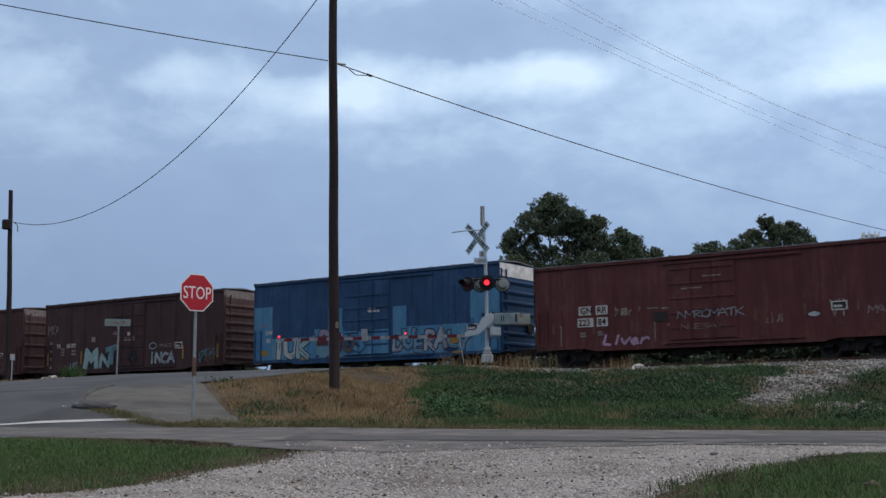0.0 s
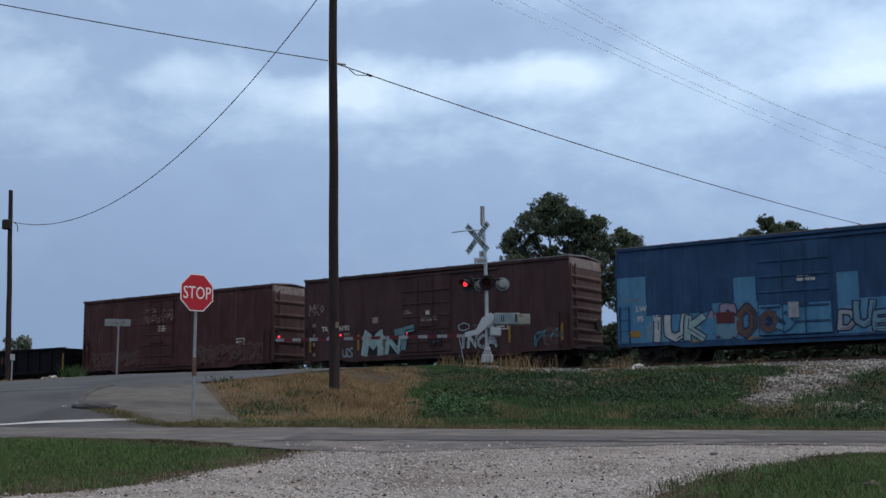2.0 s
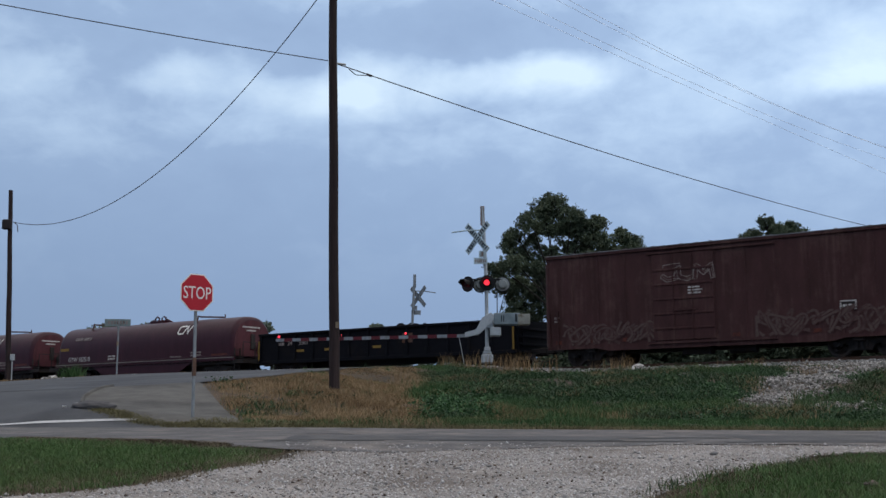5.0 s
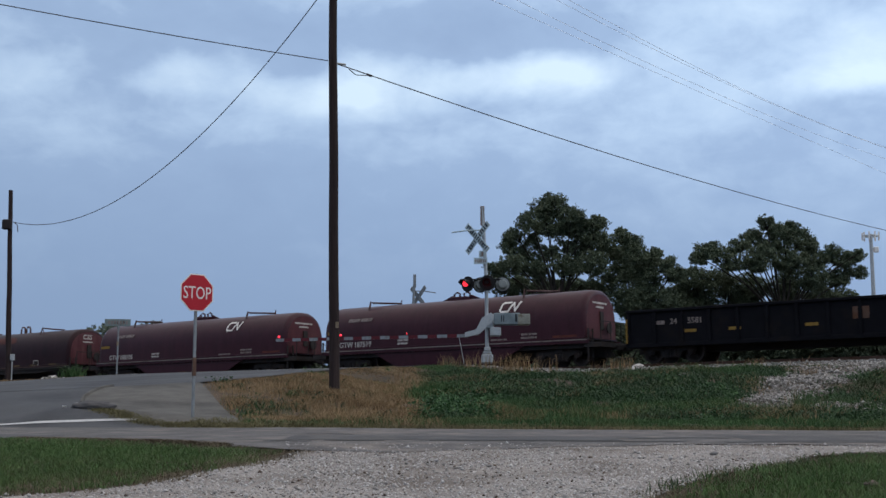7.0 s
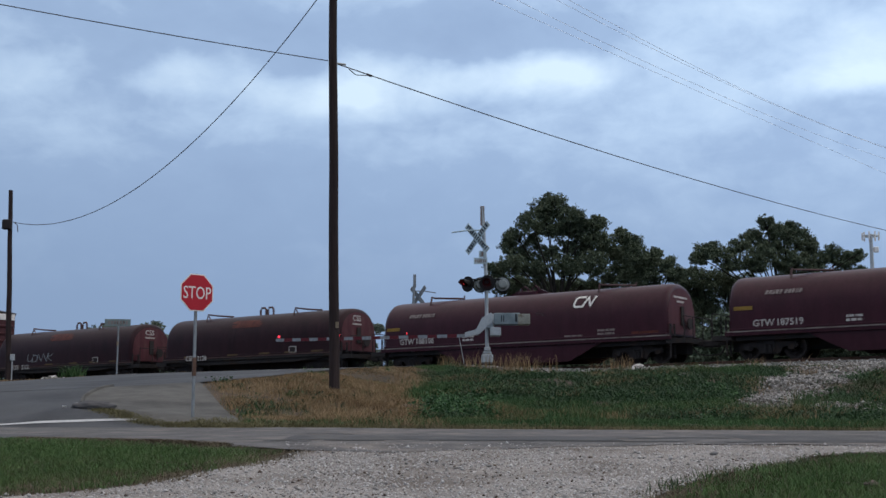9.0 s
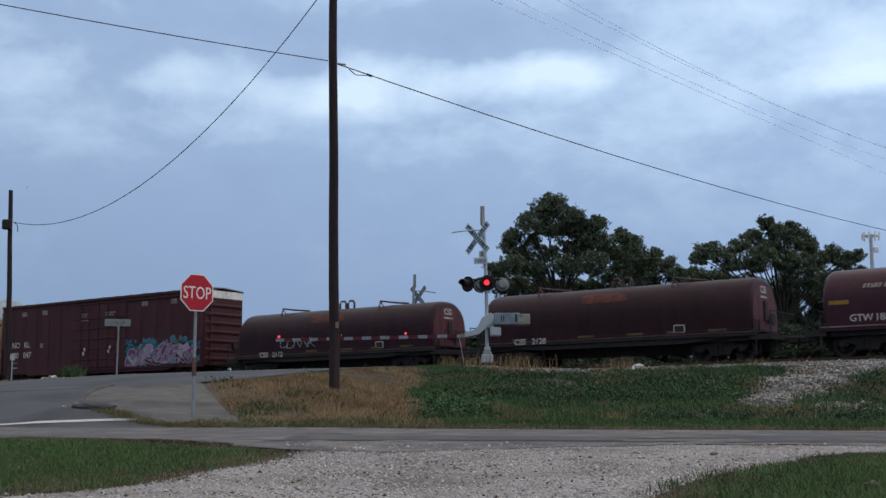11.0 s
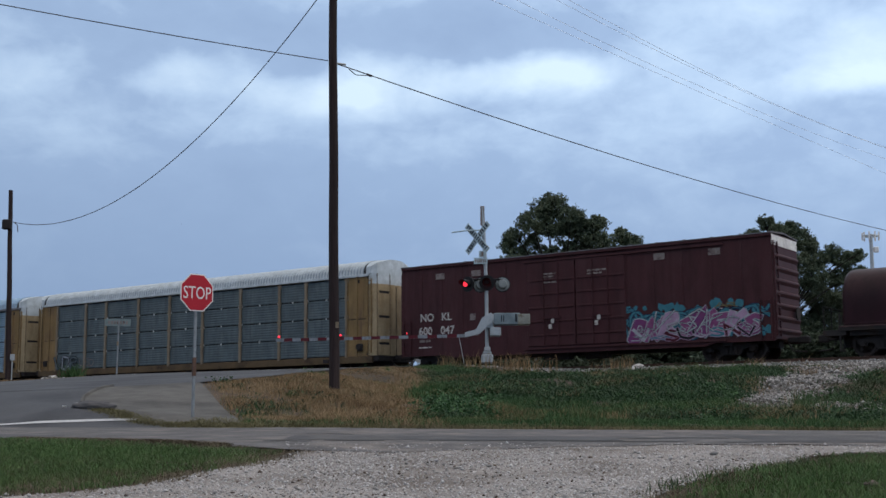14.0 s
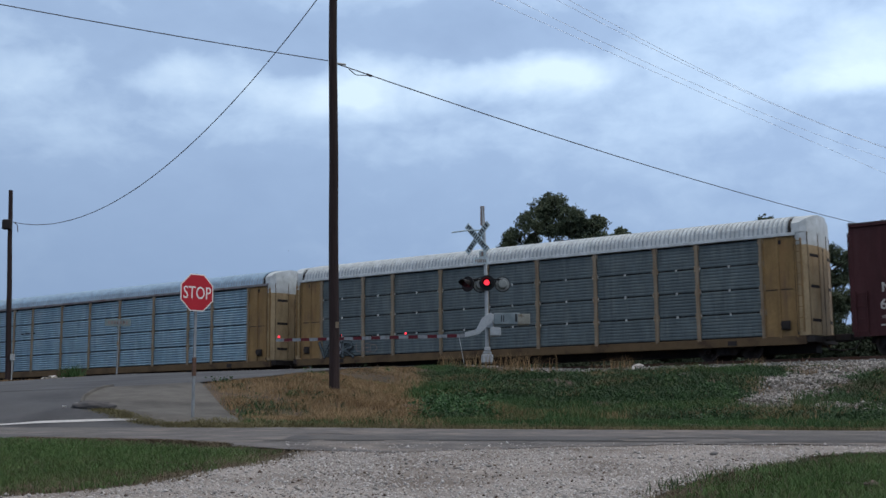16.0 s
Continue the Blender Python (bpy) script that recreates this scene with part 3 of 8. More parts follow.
def drape(name, rows, mat, lift, label, category="ground", kind="structure", thickness=0.0):
    """A sheet laid over the ground; rows: equal-length lists of (x, y)."""
    g = np.array(rows, float)
    n, m_ = g.shape[:2]
    z = height(g[..., 0], g[..., 1]) + lift
    v = np.concatenate([g, z[..., None]], -1).reshape(-1, 3)
    i = np.arange(n * m_).reshape(n, m_)
    f = np.stack([i[:-1, :-1], i[:-1, 1:], i[1:, 1:], i[1:, :-1]], -1).reshape(-1, 4)
    a, b, c_ = (v[f[0, q]] for q in (0, 1, 2))
    if np.cross(b - a, c_ - a)[2] < 0:
        f = f[:, ::-1]
    ob = raw_mesh(name, v, f, mat, True)
    return tagged(ob, label, category, "", kind)


def build_ground():
    def lines(lo, hi, a, b, step):
        mid = np.arange(a, b + step / 2, step)
        out, p, d = [], b, step
        while p < hi:
            d *= 1.35
            p += d
            out.append(p)
        low, p, d = [], a, step
        while p > lo:
            d *= 1.35
            p -= d
            low.append(p)
        return np.array(low[::-1] + list(mid) + out)
    xs, ys = lines(-2500, 2500, -30, 26, 0.4), lines(-300, 3500, 6, 62, 0.4)
    X, Y = np.meshgrid(xs, ys)
    g = np.stack([X, Y], -1)
    drape("ground", g, "soil", -0.02, "bare grassy soil sloping up to the railway bank")
    # near lane
    rows = []
    for q in np.linspace(0, 1, 16):
        rows.append([(x, lane_near(x) + (lane_far(x) - lane_near(x)) * q - 0.13 * x + (0.05 * math.sin(x * 1.7) + 0.06 * math.sin(x * 4.1 + 1)) * (1 - q)) for x in np.arange(-60, 60.1, 0.3)])
    drape("near_road", rows, "asphalt", 0.012, "worn grey asphalt lane with cracks", "road")
    # crossing road up to and over the track
    rows = []
    for k in np.arange(-16, 45, 0.4):
        rows.append([(EDGE[0] + ROAD_WAY[0] * k - U.x * u, EDGE[1] + ROAD_WAY[1] * k - U.y * u) for u in np.linspace(-float(flare(k)), ROAD_WIDE, 28)])
    drape("crossing_road", rows, "asphalt2", 0.030, "grey asphalt road rising to the level crossing", "road")
    # junction between them, with its rounded corner
    rows = []
    for w in np.arange(22.4, 33, 0.25):
        xe = corner_edge(w)
        rows.append([(x, w - 0.13 * x) for x in np.linspace(-34, xe, 60)])
    drape("junction_asphalt", rows, "asphalt2", 0.022, "worn asphalt mouth of the lane", "road")
    rows = []
    for w in np.arange(22.6, 33.2, 0.2):
        a, b = corner_edge(w) - 0.05, apron_edge(w)
        rows.append([(x, w - 0.13 * x) for x in np.linspace(a, max(b, a + 0.05), 14)])
    drape("corner_apron", rows, "concrete", 0.026, "stained concrete apron beside the rising road", "pavement")


def lane_near(x):
    """w of the lane's edge beside the lawn and the drive."""
    return float(np.interp(x, (-60, -9, -7.1, -5.6, -4.1, -2.8, -1.7, -0.5, 0.9, 3.2, 5.5, 60), (18.1, 18.0, 17.6, 17.2, 16.75, 16.05, 15.45, 15.35, 15.85, 16.6, 16.45, 16.4)))


def lane_far(x):
    return float(np.interp(x, (-9, -2, 2.2, 7.7, 60), (22.55, 22.6, 22.15, 21.9, 21.7)))


def corner_edge(w):
    """x of the asphalt's rounded corner."""
    return float(np.interp(w, (22.4, 22.9, 23.6, 25.0, 26.4, 28.0, 30.0, 31.2, 33), (-4.6, -6.0, -7.0, -7.9, -8.3, -8.5, -8.5, -8.4, -8.0)))


def apron_edge(w):
    return float(np.interp(w, (22.4, 32.2), (-3.8, -7.0)))


build_ground()


# ---------------------------------------------------------------- the railway track
def build_track():
    tr = thing("railway_track", on_track(0), "rusty rails on dark timber ties in pale ballast", "railway track", kind="structure")
    for y in (-0.7535, 0.7535):
        bm = bmesh.new()
        prof = [(y - 0.07, -0.17), (y + 0.07, -0.17), (y + 0.07, -0.15), (y + 0.012, -0.13), (y + 0.012, -0.045), (y + 0.037, -0.03), (y + 0.034, 0.0),
                (y - 0.034, 0.0), (y - 0.037, -0.03), (y - 0.012, -0.045), (y - 0.012, -0.13), (y - 0.07, -0.15)]
        prism(bm, prof, "x", -260, 215)
        part("rail", bm, "rail", tr)
    me = a_box(-0.115, 0.115, -1.3, 1.3, -0.34, -0.172, 0.01)
    first = part("tie", me, "tie", tr)
    for i in range(1, 150):
        o = first.copy()
        scene.collection.objects.link(o)
        o.location.x = (i - 75) * 0.5
    first.location.x = -37.5


build_track()


# ---------------------------------------------------------------- rolling stock
def wheel_mesh():
    bm = bmesh.new()
    for sgn in (-1, 1):
        y = 0.76 * sgn
        for r, w, off in ((0.457, 0.10, 0.0), (0.485, 0.03, -0.07 * sgn), (0.36, 0.06, 0.02 * sgn), (0.12, 0.18, 0.04 * sgn)):
            rod(bm, [(0, y + off - w / 2, 0), (0, y + off + w / 2, 0)], r, 20 if r > 0.3 else 10)
        for a in range(4):
            t = a * math.pi / 2
            cx, cz = 0.24 * math.cos(t), 0.24 * math.sin(t)
            box(bm, cx - 0.05, cx + 0.05, y - 0.02 + 0.05 * sgn, y + 0.02 + 0.05 * sgn, cz - 0.05, cz + 0.05)
    rod(bm, [(0, -0.98, 0), (0, 0.98, 0)], 0.08, 10)
    me = bpy.data.meshes.new("wheelset")
    bm.to_mesh(me)
    bm.free()
    me.materials.append(M["steel"])
    return me


def truck_meshes():
    """Side frame with spring nest, and the bolster, of a freight-car truck."""
    bm = bmesh.new()
    for sgn in (-1, 1):
        y0, y1 = sorted((0.93 * sgn, 1.08 * sgn))
        prof = [(-1.1, 0.50), (-1.08, 0.62), (-0.55, 0.70), (-0.30, 0.82), (0.30, 0.82), (0.55, 0.70), (1.08, 0.62), (1.1, 0.50), (0.98, 0.36), (0.75, 0.36), (0.70, 0.50),
                (0.50, 0.45), (0.36, 0.22), (-0.36, 0.22), (-0.50, 0.45), (-0.70, 0.50), (-0.75, 0.36), (-0.98, 0.36)]
        prism(bm, prof, "y", y0, y1)
        for x in (-0.9, 0.9):
            rod(bm, [(x, y1 if sgn > 0 else y0, 0.46), (x, (y1 if sgn > 0 else y0) + 0.06 * sgn, 0.46)], 0.10, 10)
        for x in (-0.18, 0, 0.18):
            rod(bm, [(x, (y0 + y1) / 2 + 0.09 * sgn, 0.26), (x, (y0 + y1) / 2 + 0.09 * sgn, 0.56)], 0.065, 8)
    box(bm, -0.2, 0.2, -1.15, 1.15, 0.56, 0.80, 0.03)
    me = bpy.data.meshes.new("truck")
    bm.to_mesh(me)
    bm.free()
    me.materials.append(M["under"])
    return me


WHEELS, TRUCK = wheel_mesh(), truck_meshes()
spinning = []


def running_gear(car, xs, ends):
    for x in xs:
        t = new("truck", TRUCK)
        t.parent = car
        t.location = (x, 0, -BODY)
        for dx in (-0.9, 0.9):
            w = new("wheelset", WHEELS)
            w.parent = t
            w.location = (dx, 0, 0.457)
            spinning.append((w, dx))
    for x in ends:
        d = 1 if x > 0 else -1
        bm = a_box(min(x, x + 0.55 * d), max(x, x + 0.55 * d), -0.09, 0.09, 0.90, 1.10, 0.02)
        box(bm, min(x + 0.45 * d, x + 0.85 * d), max(x + 0.45 * d, x + 0.85 * d), -0.16, 0.14, 0.84, 1.14, 0.05)
        rod(bm, [(x + 0.1 * d, -0.3, 0.85), (x + 0.3 * d, -0.32, 0.55), (x + 0.8 * d, -0.25, 0.5)], 0.03, 6)
        part("coupler", bm, "under", car)


def ladder(car, x, face, z0, z1, mat, wide=0.42, n=6, along="x"):
    """Side ladder of grab irons; face: the y (or x) of the surface it stands on, its sign giving the way out."""
    d = 0.07 if face > 0 else -0.07
    bm = bmesh.new()
    for i in range(n):
        z = z0 + (z1 - z0) * i / (n - 1)
        if along == "x":
            rod(bm, [(x, face, z), (x, face + d, z), (x + wide, face + d, z), (x + wide, face, z)], 0.014, 6)
        else:
            rod(bm, [(face, x, z), (face + d, x, z), (face + d, x + wide, z), (face, x + wide, z)], 0.014, 6)
    for q in (x, x + wide):
        if along == "x":
            box(bm, q - 0.025, q + 0.025, *sorted((face, face + d * 0.9)), z0 - 0.1, z1 + 0.1)
        else:
            box(bm, *sorted((face, face + d * 0.9)), q - 0.025, q + 0.025, z0 - 0.1, z1 + 0.1)
    return part("ladder", bm, mat, car)


def plate(car, name, x0, x1, z0, z1, mat, y=-1.46, d=0.012, label=""):
    return part(name, a_box(x0, x1, y - d, y, z0, z1), mat, car, label)


def side_words(car, text, x, z, size, mat="stencil", y=-1.462, name="stencil", label=""):
    return lettering(text, size, mat, car, pose(x, y, z, 90, 0, 0), name, thick=0.004, label=label)


def bars(car, x, z, wide, high, n, mat="stencil", y=-1.462, seed=1, name="stencil"):
    """Lines of small unreadable stencilling as plain bars."""
    r = random.Random(seed)
    bm = bmesh.new()
    step = high / n
    for i in range(n):
        p, end = x, x + wide * r.uniform(0.7, 1.0)
        while p < end:
            q = min(end, p + wide * r.uniform(0.15, 0.4))
            box(bm, p, q, y - 0.004, y, z + i * step, z + i * step + step * 0.6)
            p = q + wide * 0.05
    return tagged(part(name, bm, mat, car), kind="stuff")


FIGURES = (((0.05, 0.0), (0.12, 0.95), (0.45, 0.45), (0.80, 1.0), (0.92, 0.0)), ((0.15, 0.0), (0.35, 1.0)), ((0.1, 0.0), (0.2, 0.8), (0.55, 1.0), (0.85, 0.75), (0.8, 0.0)),
           ((0.9, 0.85), (0.4, 1.0), (0.1, 0.55), (0.35, 0.05), (0.9, 0.15)), ((0.9, 0.9), (0.2, 0.85), (0.3, 0.5), (0.85, 0.4), (0.6, 0.02), (0.05, 0.1)),
           ((0.0, 0.75), (0.5, 0.85), (1.0, 0.7)), ((0.05, 0.05), (0.5, 1.0), (0.95, 0.05)), ((0.2, 0.2), (0.15, 0.8), (0.6, 0.95), (0.85, 0.5), (0.55, 0.1), (0.25, 0.2)))


def graffiti(car, x0, x1, z0, z1, n, fills, outline, seed, y=-1.464, lean=0.1, shade=None, weight=0.2, under=None):
    """Spray-painted tag: overlapping bulging figures with outlines, inner strokes and splashes; it spells nothing."""
    r = random.Random(seed)
    H_, W_ = z1 - z0, (x1 - x0) / n
    layers = {}

    def flat(mat, pts, depth):
        bm = layers.setdefault(mat, bmesh.new())
        bm.faces.new([bm.verts.new((px, y - depth, pz)) for px, pz in pts])

    def curve(pts):
        out = []
        for k in range(len(pts) - 1):
            p = [pts[max(k - 1, 0)], pts[k], pts[k + 1], pts[min(k + 2, len(pts) - 1)]]
            for q in range(5):
                t = q / 5
                out.append(tuple(p[1][c] + 0.5 * t * (p[2][c] - p[0][c] + t * (2 * p[0][c] - 5 * p[1][c] + 4 * p[2][c] - p[3][c] + t * (3 * (p[1][c] - p[2][c]) + p[3][c] - p[0][c]))) for c in (0, 1)))
        out.append(pts[-1])
        return out

    def strip(mat, pts, widths, depth):
        sides = []
        for k, p in enumerate(pts):
            a, b = pts[max(k - 1, 0)], pts[min(k + 1, len(pts) - 1)]
            L = math.hypot(b[0] - a[0], b[1] - a[1]) or 1
            nx, nz = -(b[1] - a[1]) / L * widths[k] / 2, (b[0] - a[0]) / L * widths[k] / 2
            sides.append(((p[0] + nx, p[1] + nz), (p[0] - nx, p[1] - nz)))
        for k, (a, b) in enumerate(zip(sides, sides[1:])):
            flat(mat, [a[0], a[1], b[1], b[0]], depth + 0.00001 * k)

    if shade:
        for i in range(n * 7):
            cx, cz, rr = r.uniform(x0, x1), r.uniform(z0 + 0.1 * H_, z1 + 0.05 * H_), r.uniform(0.08, 0.2)
            flat(shade, [(cx + rr * r.uniform(0.7, 1.3) * math.cos(a), cz + rr * r.uniform(0.6, 1.5) * math.sin(a)) for a in np.linspace(0, 2 * math.pi, 10)[:-1]], 0.00003 * i)
    n = n * 2
    W_ = (x1 - x0) / n
    order = list(range(n))
    r.shuffle(order)
    for k, i in enumerate(order):
        fig = r.choice(FIGURES)
        turn = radians(r.uniform(25, 65) * r.choice((-1, 1)))
        ct, st = math.cos(turn), math.sin(turn)
        cx, cz = x0 + (i + 0.5) * W_, z0 + H_ * r.uniform(0.4, 0.6)
        rx, rz = H_ * r.uniform(0.28, 0.42), H_ * r.uniform(0.35, 0.5)
        raw = [((2 * a - 1) * rx, (2 * b - 1) * rz) for a, b in fig]
        pts = [(cx + a * ct - b * st + lean * b, cz + a * st + b * ct) for a, b in raw]
        pts = curve([(min(max(a, x0), x1), min(max(b, z0 + 0.04), z1)) for a, b in pts])
        m = len(pts) - 1
        w = weight * 0.62 * H_
        ws = [w * (1.25 - 0.5 * math.sin(math.pi * q / max(m, 1)) + 0.2 * math.sin(q * 1.9 + i)) for q in range(m + 1)]
        d = 0.003 + 0.0010 * k
        strip(outline, pts, [q + 0.06 for q in ws], d)
        strip(r.choice(fills), pts, ws, d + 0.0004)
        if under:
            low = [p for p in pts if p[1] < z0 + 0.42 * H_]
            if len(low) > 3 and low == pts[:len(low)]:
                strip(under, low, ws[:len(low)], d + 0.0006)
        # a gleam along part of the figure
        a = r.randrange(0, max(1, m - 4))
        strip(fills[(i + 1) % len(fills)], pts[a:a + 5], [w * 0.22] * len(pts[a:a + 5]), d + 0.0008)
    for mat, bm in layers.items():
        bmesh.ops.recalc_face_normals(bm, faces=bm.faces)
        tagged(part("graffiti", bm, mat, car, "spray-painted graffiti in bulging shapes"), kind="stuff")


def scrawl(car, x0, x1, z0, z1, n, mat, seed, y=-1.464, wide=0.03):
    """Thin hand-drawn scribble."""
    r = random.Random(seed)
    bm = bmesh.new()
    for i in range(n):
        cx = x0 + (x1 - x0) * (i + 0.5) / n
        a = (x1 - x0) / n * 0.45
        pts = [(cx + a * r.uniform(-1, 1), z0 + (z1 - z0) * r.choice((0.02, 0.3, 0.7, 1.0)) * r.uniform(0.8, 1)) for _ in range(4)]
        for (ax, az), (bx, bz) in zip(pts, pts[1:]):
            dx, dz = bx - ax, bz - az
            L = math.hypot(dx, dz) or 1
            nx, nz = -dz / L * wide / 2, dx / L * wide / 2
            vs = [bm.verts.new((px, y - 0.0002 * i, pz)) for px, pz in ((ax + nx, az + nz), (ax - nx, az - nz), (bx - nx, bz - nz), (bx + nx, bz + nz))]
            bm.faces.new(vs)
    bmesh.ops.recalc_face_normals(bm, faces=bm.faces)
    return tagged(part("graffiti", bm, mat, car, "thin spray-painted scrawl"), kind="stuff")


STROKES = {
    "M": (((0, 0), (0.08, 1), (0.5, 0.35), (0.9, 1), (1, 0)),), "I": (((0.5, 0), (0.5, 1)),), "N": (((0.02, 0), (0.1, 1), (0.85, 0), (0.95, 1)),),
    "T": (((0.5, 0), (0.5, 0.9)), ((0, 0.82), (1, 1))), "K": (((0.1, 0), (0.1, 1)), ((0.9, 1), (0.15, 0.5), (0.95, 0))),
    "A": (((0, 0), (0.45, 1), (1, 0)), ((0.2, 0.35), (0.8, 0.35))), "U": (((0, 1), (0.05, 0.2), (0.5, 0), (0.9, 0.2), (1, 1)),),
    "R": (((0.1, 0), (0.1, 1), (0.7, 0.95), (0.8, 0.65), (0.15, 0.5), (0.95, 0)),), "E": (((0.9, 1), (0.1, 0.95), (0.1, 0.05), (0.95, 0)), ((0.1, 0.5), (0.75, 0.52))),
    "O": (((0.5, 1), (0.05, 0.7), (0.1, 0.2), (0.5, 0), (0.92, 0.25), (0.9, 0.75), (0.5, 1)),), "S": (((0.9, 0.85), (0.5, 1), (0.1, 0.75), (0.5, 0.5), (0.9, 0.25), (0.5, 0), (0.05, 0.15)),),
    "C": (((0.95, 0.85), (0.5, 1), (0.05, 0.6), (0.1, 0.2), (0.5, 0), (0.95, 0.15)),), "L": (((0.2, 1), (0.1, 0.1), (0.9, 0)),), "J": (((0.1, 0.9), (0.95, 1), (0.8, 0.1), (0.3, 0), (0.0, 0.25)),),
    "D": (((0.05, 0), (0.1, 1), (0.7, 0.9), (0.95, 0.45), (0.6, 0), (0.05, 0)),), "V": (((0, 1), (0.45, 0), (1, 1)),), "Y": (((0.5, 0), (0.5, 0.5), (0, 1)), ((0.5, 0.5), (1, 1))),
    "i": (((0.5, 0), (0.55, 0.6)), ((0.55, 0.8), (0.6, 0.9))), "v": (((0, 0.6), (0.4, 0), (0.9, 0.65)),), "e": (((0.1, 0.3), (0.8, 0.35), (0.5, 0.6), (0.1, 0.3), (0.4, 0), (0.9, 0.1)),),
    "r": (((0.2, 0), (0.2, 0.6)), ((0.2, 0.35), (0.6, 0.65), (0.9, 0.5))), "*": (((0.2, 0.5), (0.5, 0.8), (0.8, 0.5), (0.5, 0.2), (0.2, 0.5)),),
}


def spray_letters(car, word, x0, x1, z0, z1, fills, outline, weight=0.3, rim=0.05, y=-1.474, lean=0.06, seed=1, label="spray-painted graffiti letters", waver=0.12):
    """Spray-painted letters of thick strokes with an outline round each; fills are taken in turn."""
    r = random.Random(seed)
    layers = {}

    def ribbon(mat, pts, w, d):
        bm = layers.setdefault(mat, bmesh.new())
        ends = []
        for k, p in enumerate(pts):
            a, b = pts[max(k - 1, 0)], pts[min(k + 1, len(pts) - 1)]
            L = math.hypot(b[0] - a[0], b[1] - a[1]) or 1
            t = ((b[0] - a[0]) / L, (b[1] - a[1]) / L)
            q = (p[0] - t[0] * w * 0.3, p[1] - t[1] * w * 0.3) if k == 0 else (p[0] + t[0] * w * 0.3, p[1] + t[1] * w * 0.3) if k == len(pts) - 1 else p
            ends.append(((q[0] - t[1] * w / 2, q[1] + t[0] * w / 2), (q[0] + t[1] * w / 2, q[1] - t[0] * w / 2)))
        for k, (a, b) in enumerate(zip(ends, ends[1:])):
            bm.faces.new([bm.verts.new((px, y - d - 0.00002 * k, pz)) for px, pz in (a[0], a[1], b[1], b[0])])

    step = (x1 - x0) / len(word)
    for i, ch in enumerate(word):
        zl, zh = z0 + (z1 - z0) * waver * r.uniform(0, 0.5), z1 - (z1 - z0) * waver * r.uniform(0, 1.6)
        w = weight * min(zh - zl, step * 1.6)
        wide = step * 1.18 - w * 0.7
        gx = x0 + i * step + w * 0.4
        d = 0.001 + 0.0016 * (i % 5)
        paths = []
        for st in STROKES[ch]:
            pts = []
            for k, ((ax, az), (bx, bz)) in enumerate(zip(st, st[1:])):
                for q in range(4 if k < len(st) - 2 else 5):
                    u, v = ax + (bx - ax) * q / 4, az + (bz - az) * q / 4
                    v = min(max(v, 0), 1)
                    pts.append((gx + u * wide + lean * (v - 0.5) * (zh - zl) + 0.012 * math.sin(5 * v + i), zl + w * 0.45 + v * (zh - zl - w * 0.9)))
            paths.append(pts)
        for pts in paths:
            ribbon(outline, pts, w + 2 * rim, d)
        for pts in paths:
            ribbon(fills[i % len(fills)], pts, w, d + 0.0006)
        if rim > 0.03:
            for pts in paths:
                half = [(a + w * 0.16, b - w * 0.1) for a, b in pts[len(pts) // 2:]]
                if len(half) > 2:
                    ribbon(outline, half, w * 0.16, d + 0.0010)
    for mat, bm in layers.items():
        bmesh.ops.recalc_face_normals(bm, faces=bm.faces)
        tagged(part("graffiti", bm, mat, car, label), kind="stuff")


cars = []


def rolling(name, s_left, s_right, label, category):
    car = thing(name, on_track((s_left + s_right) / 2, 0, BODY), label, category, "cars of the freight train")
    cars.append((car, (s_left + s_right) / 2))
    return car, (s_right - s_left) / 2


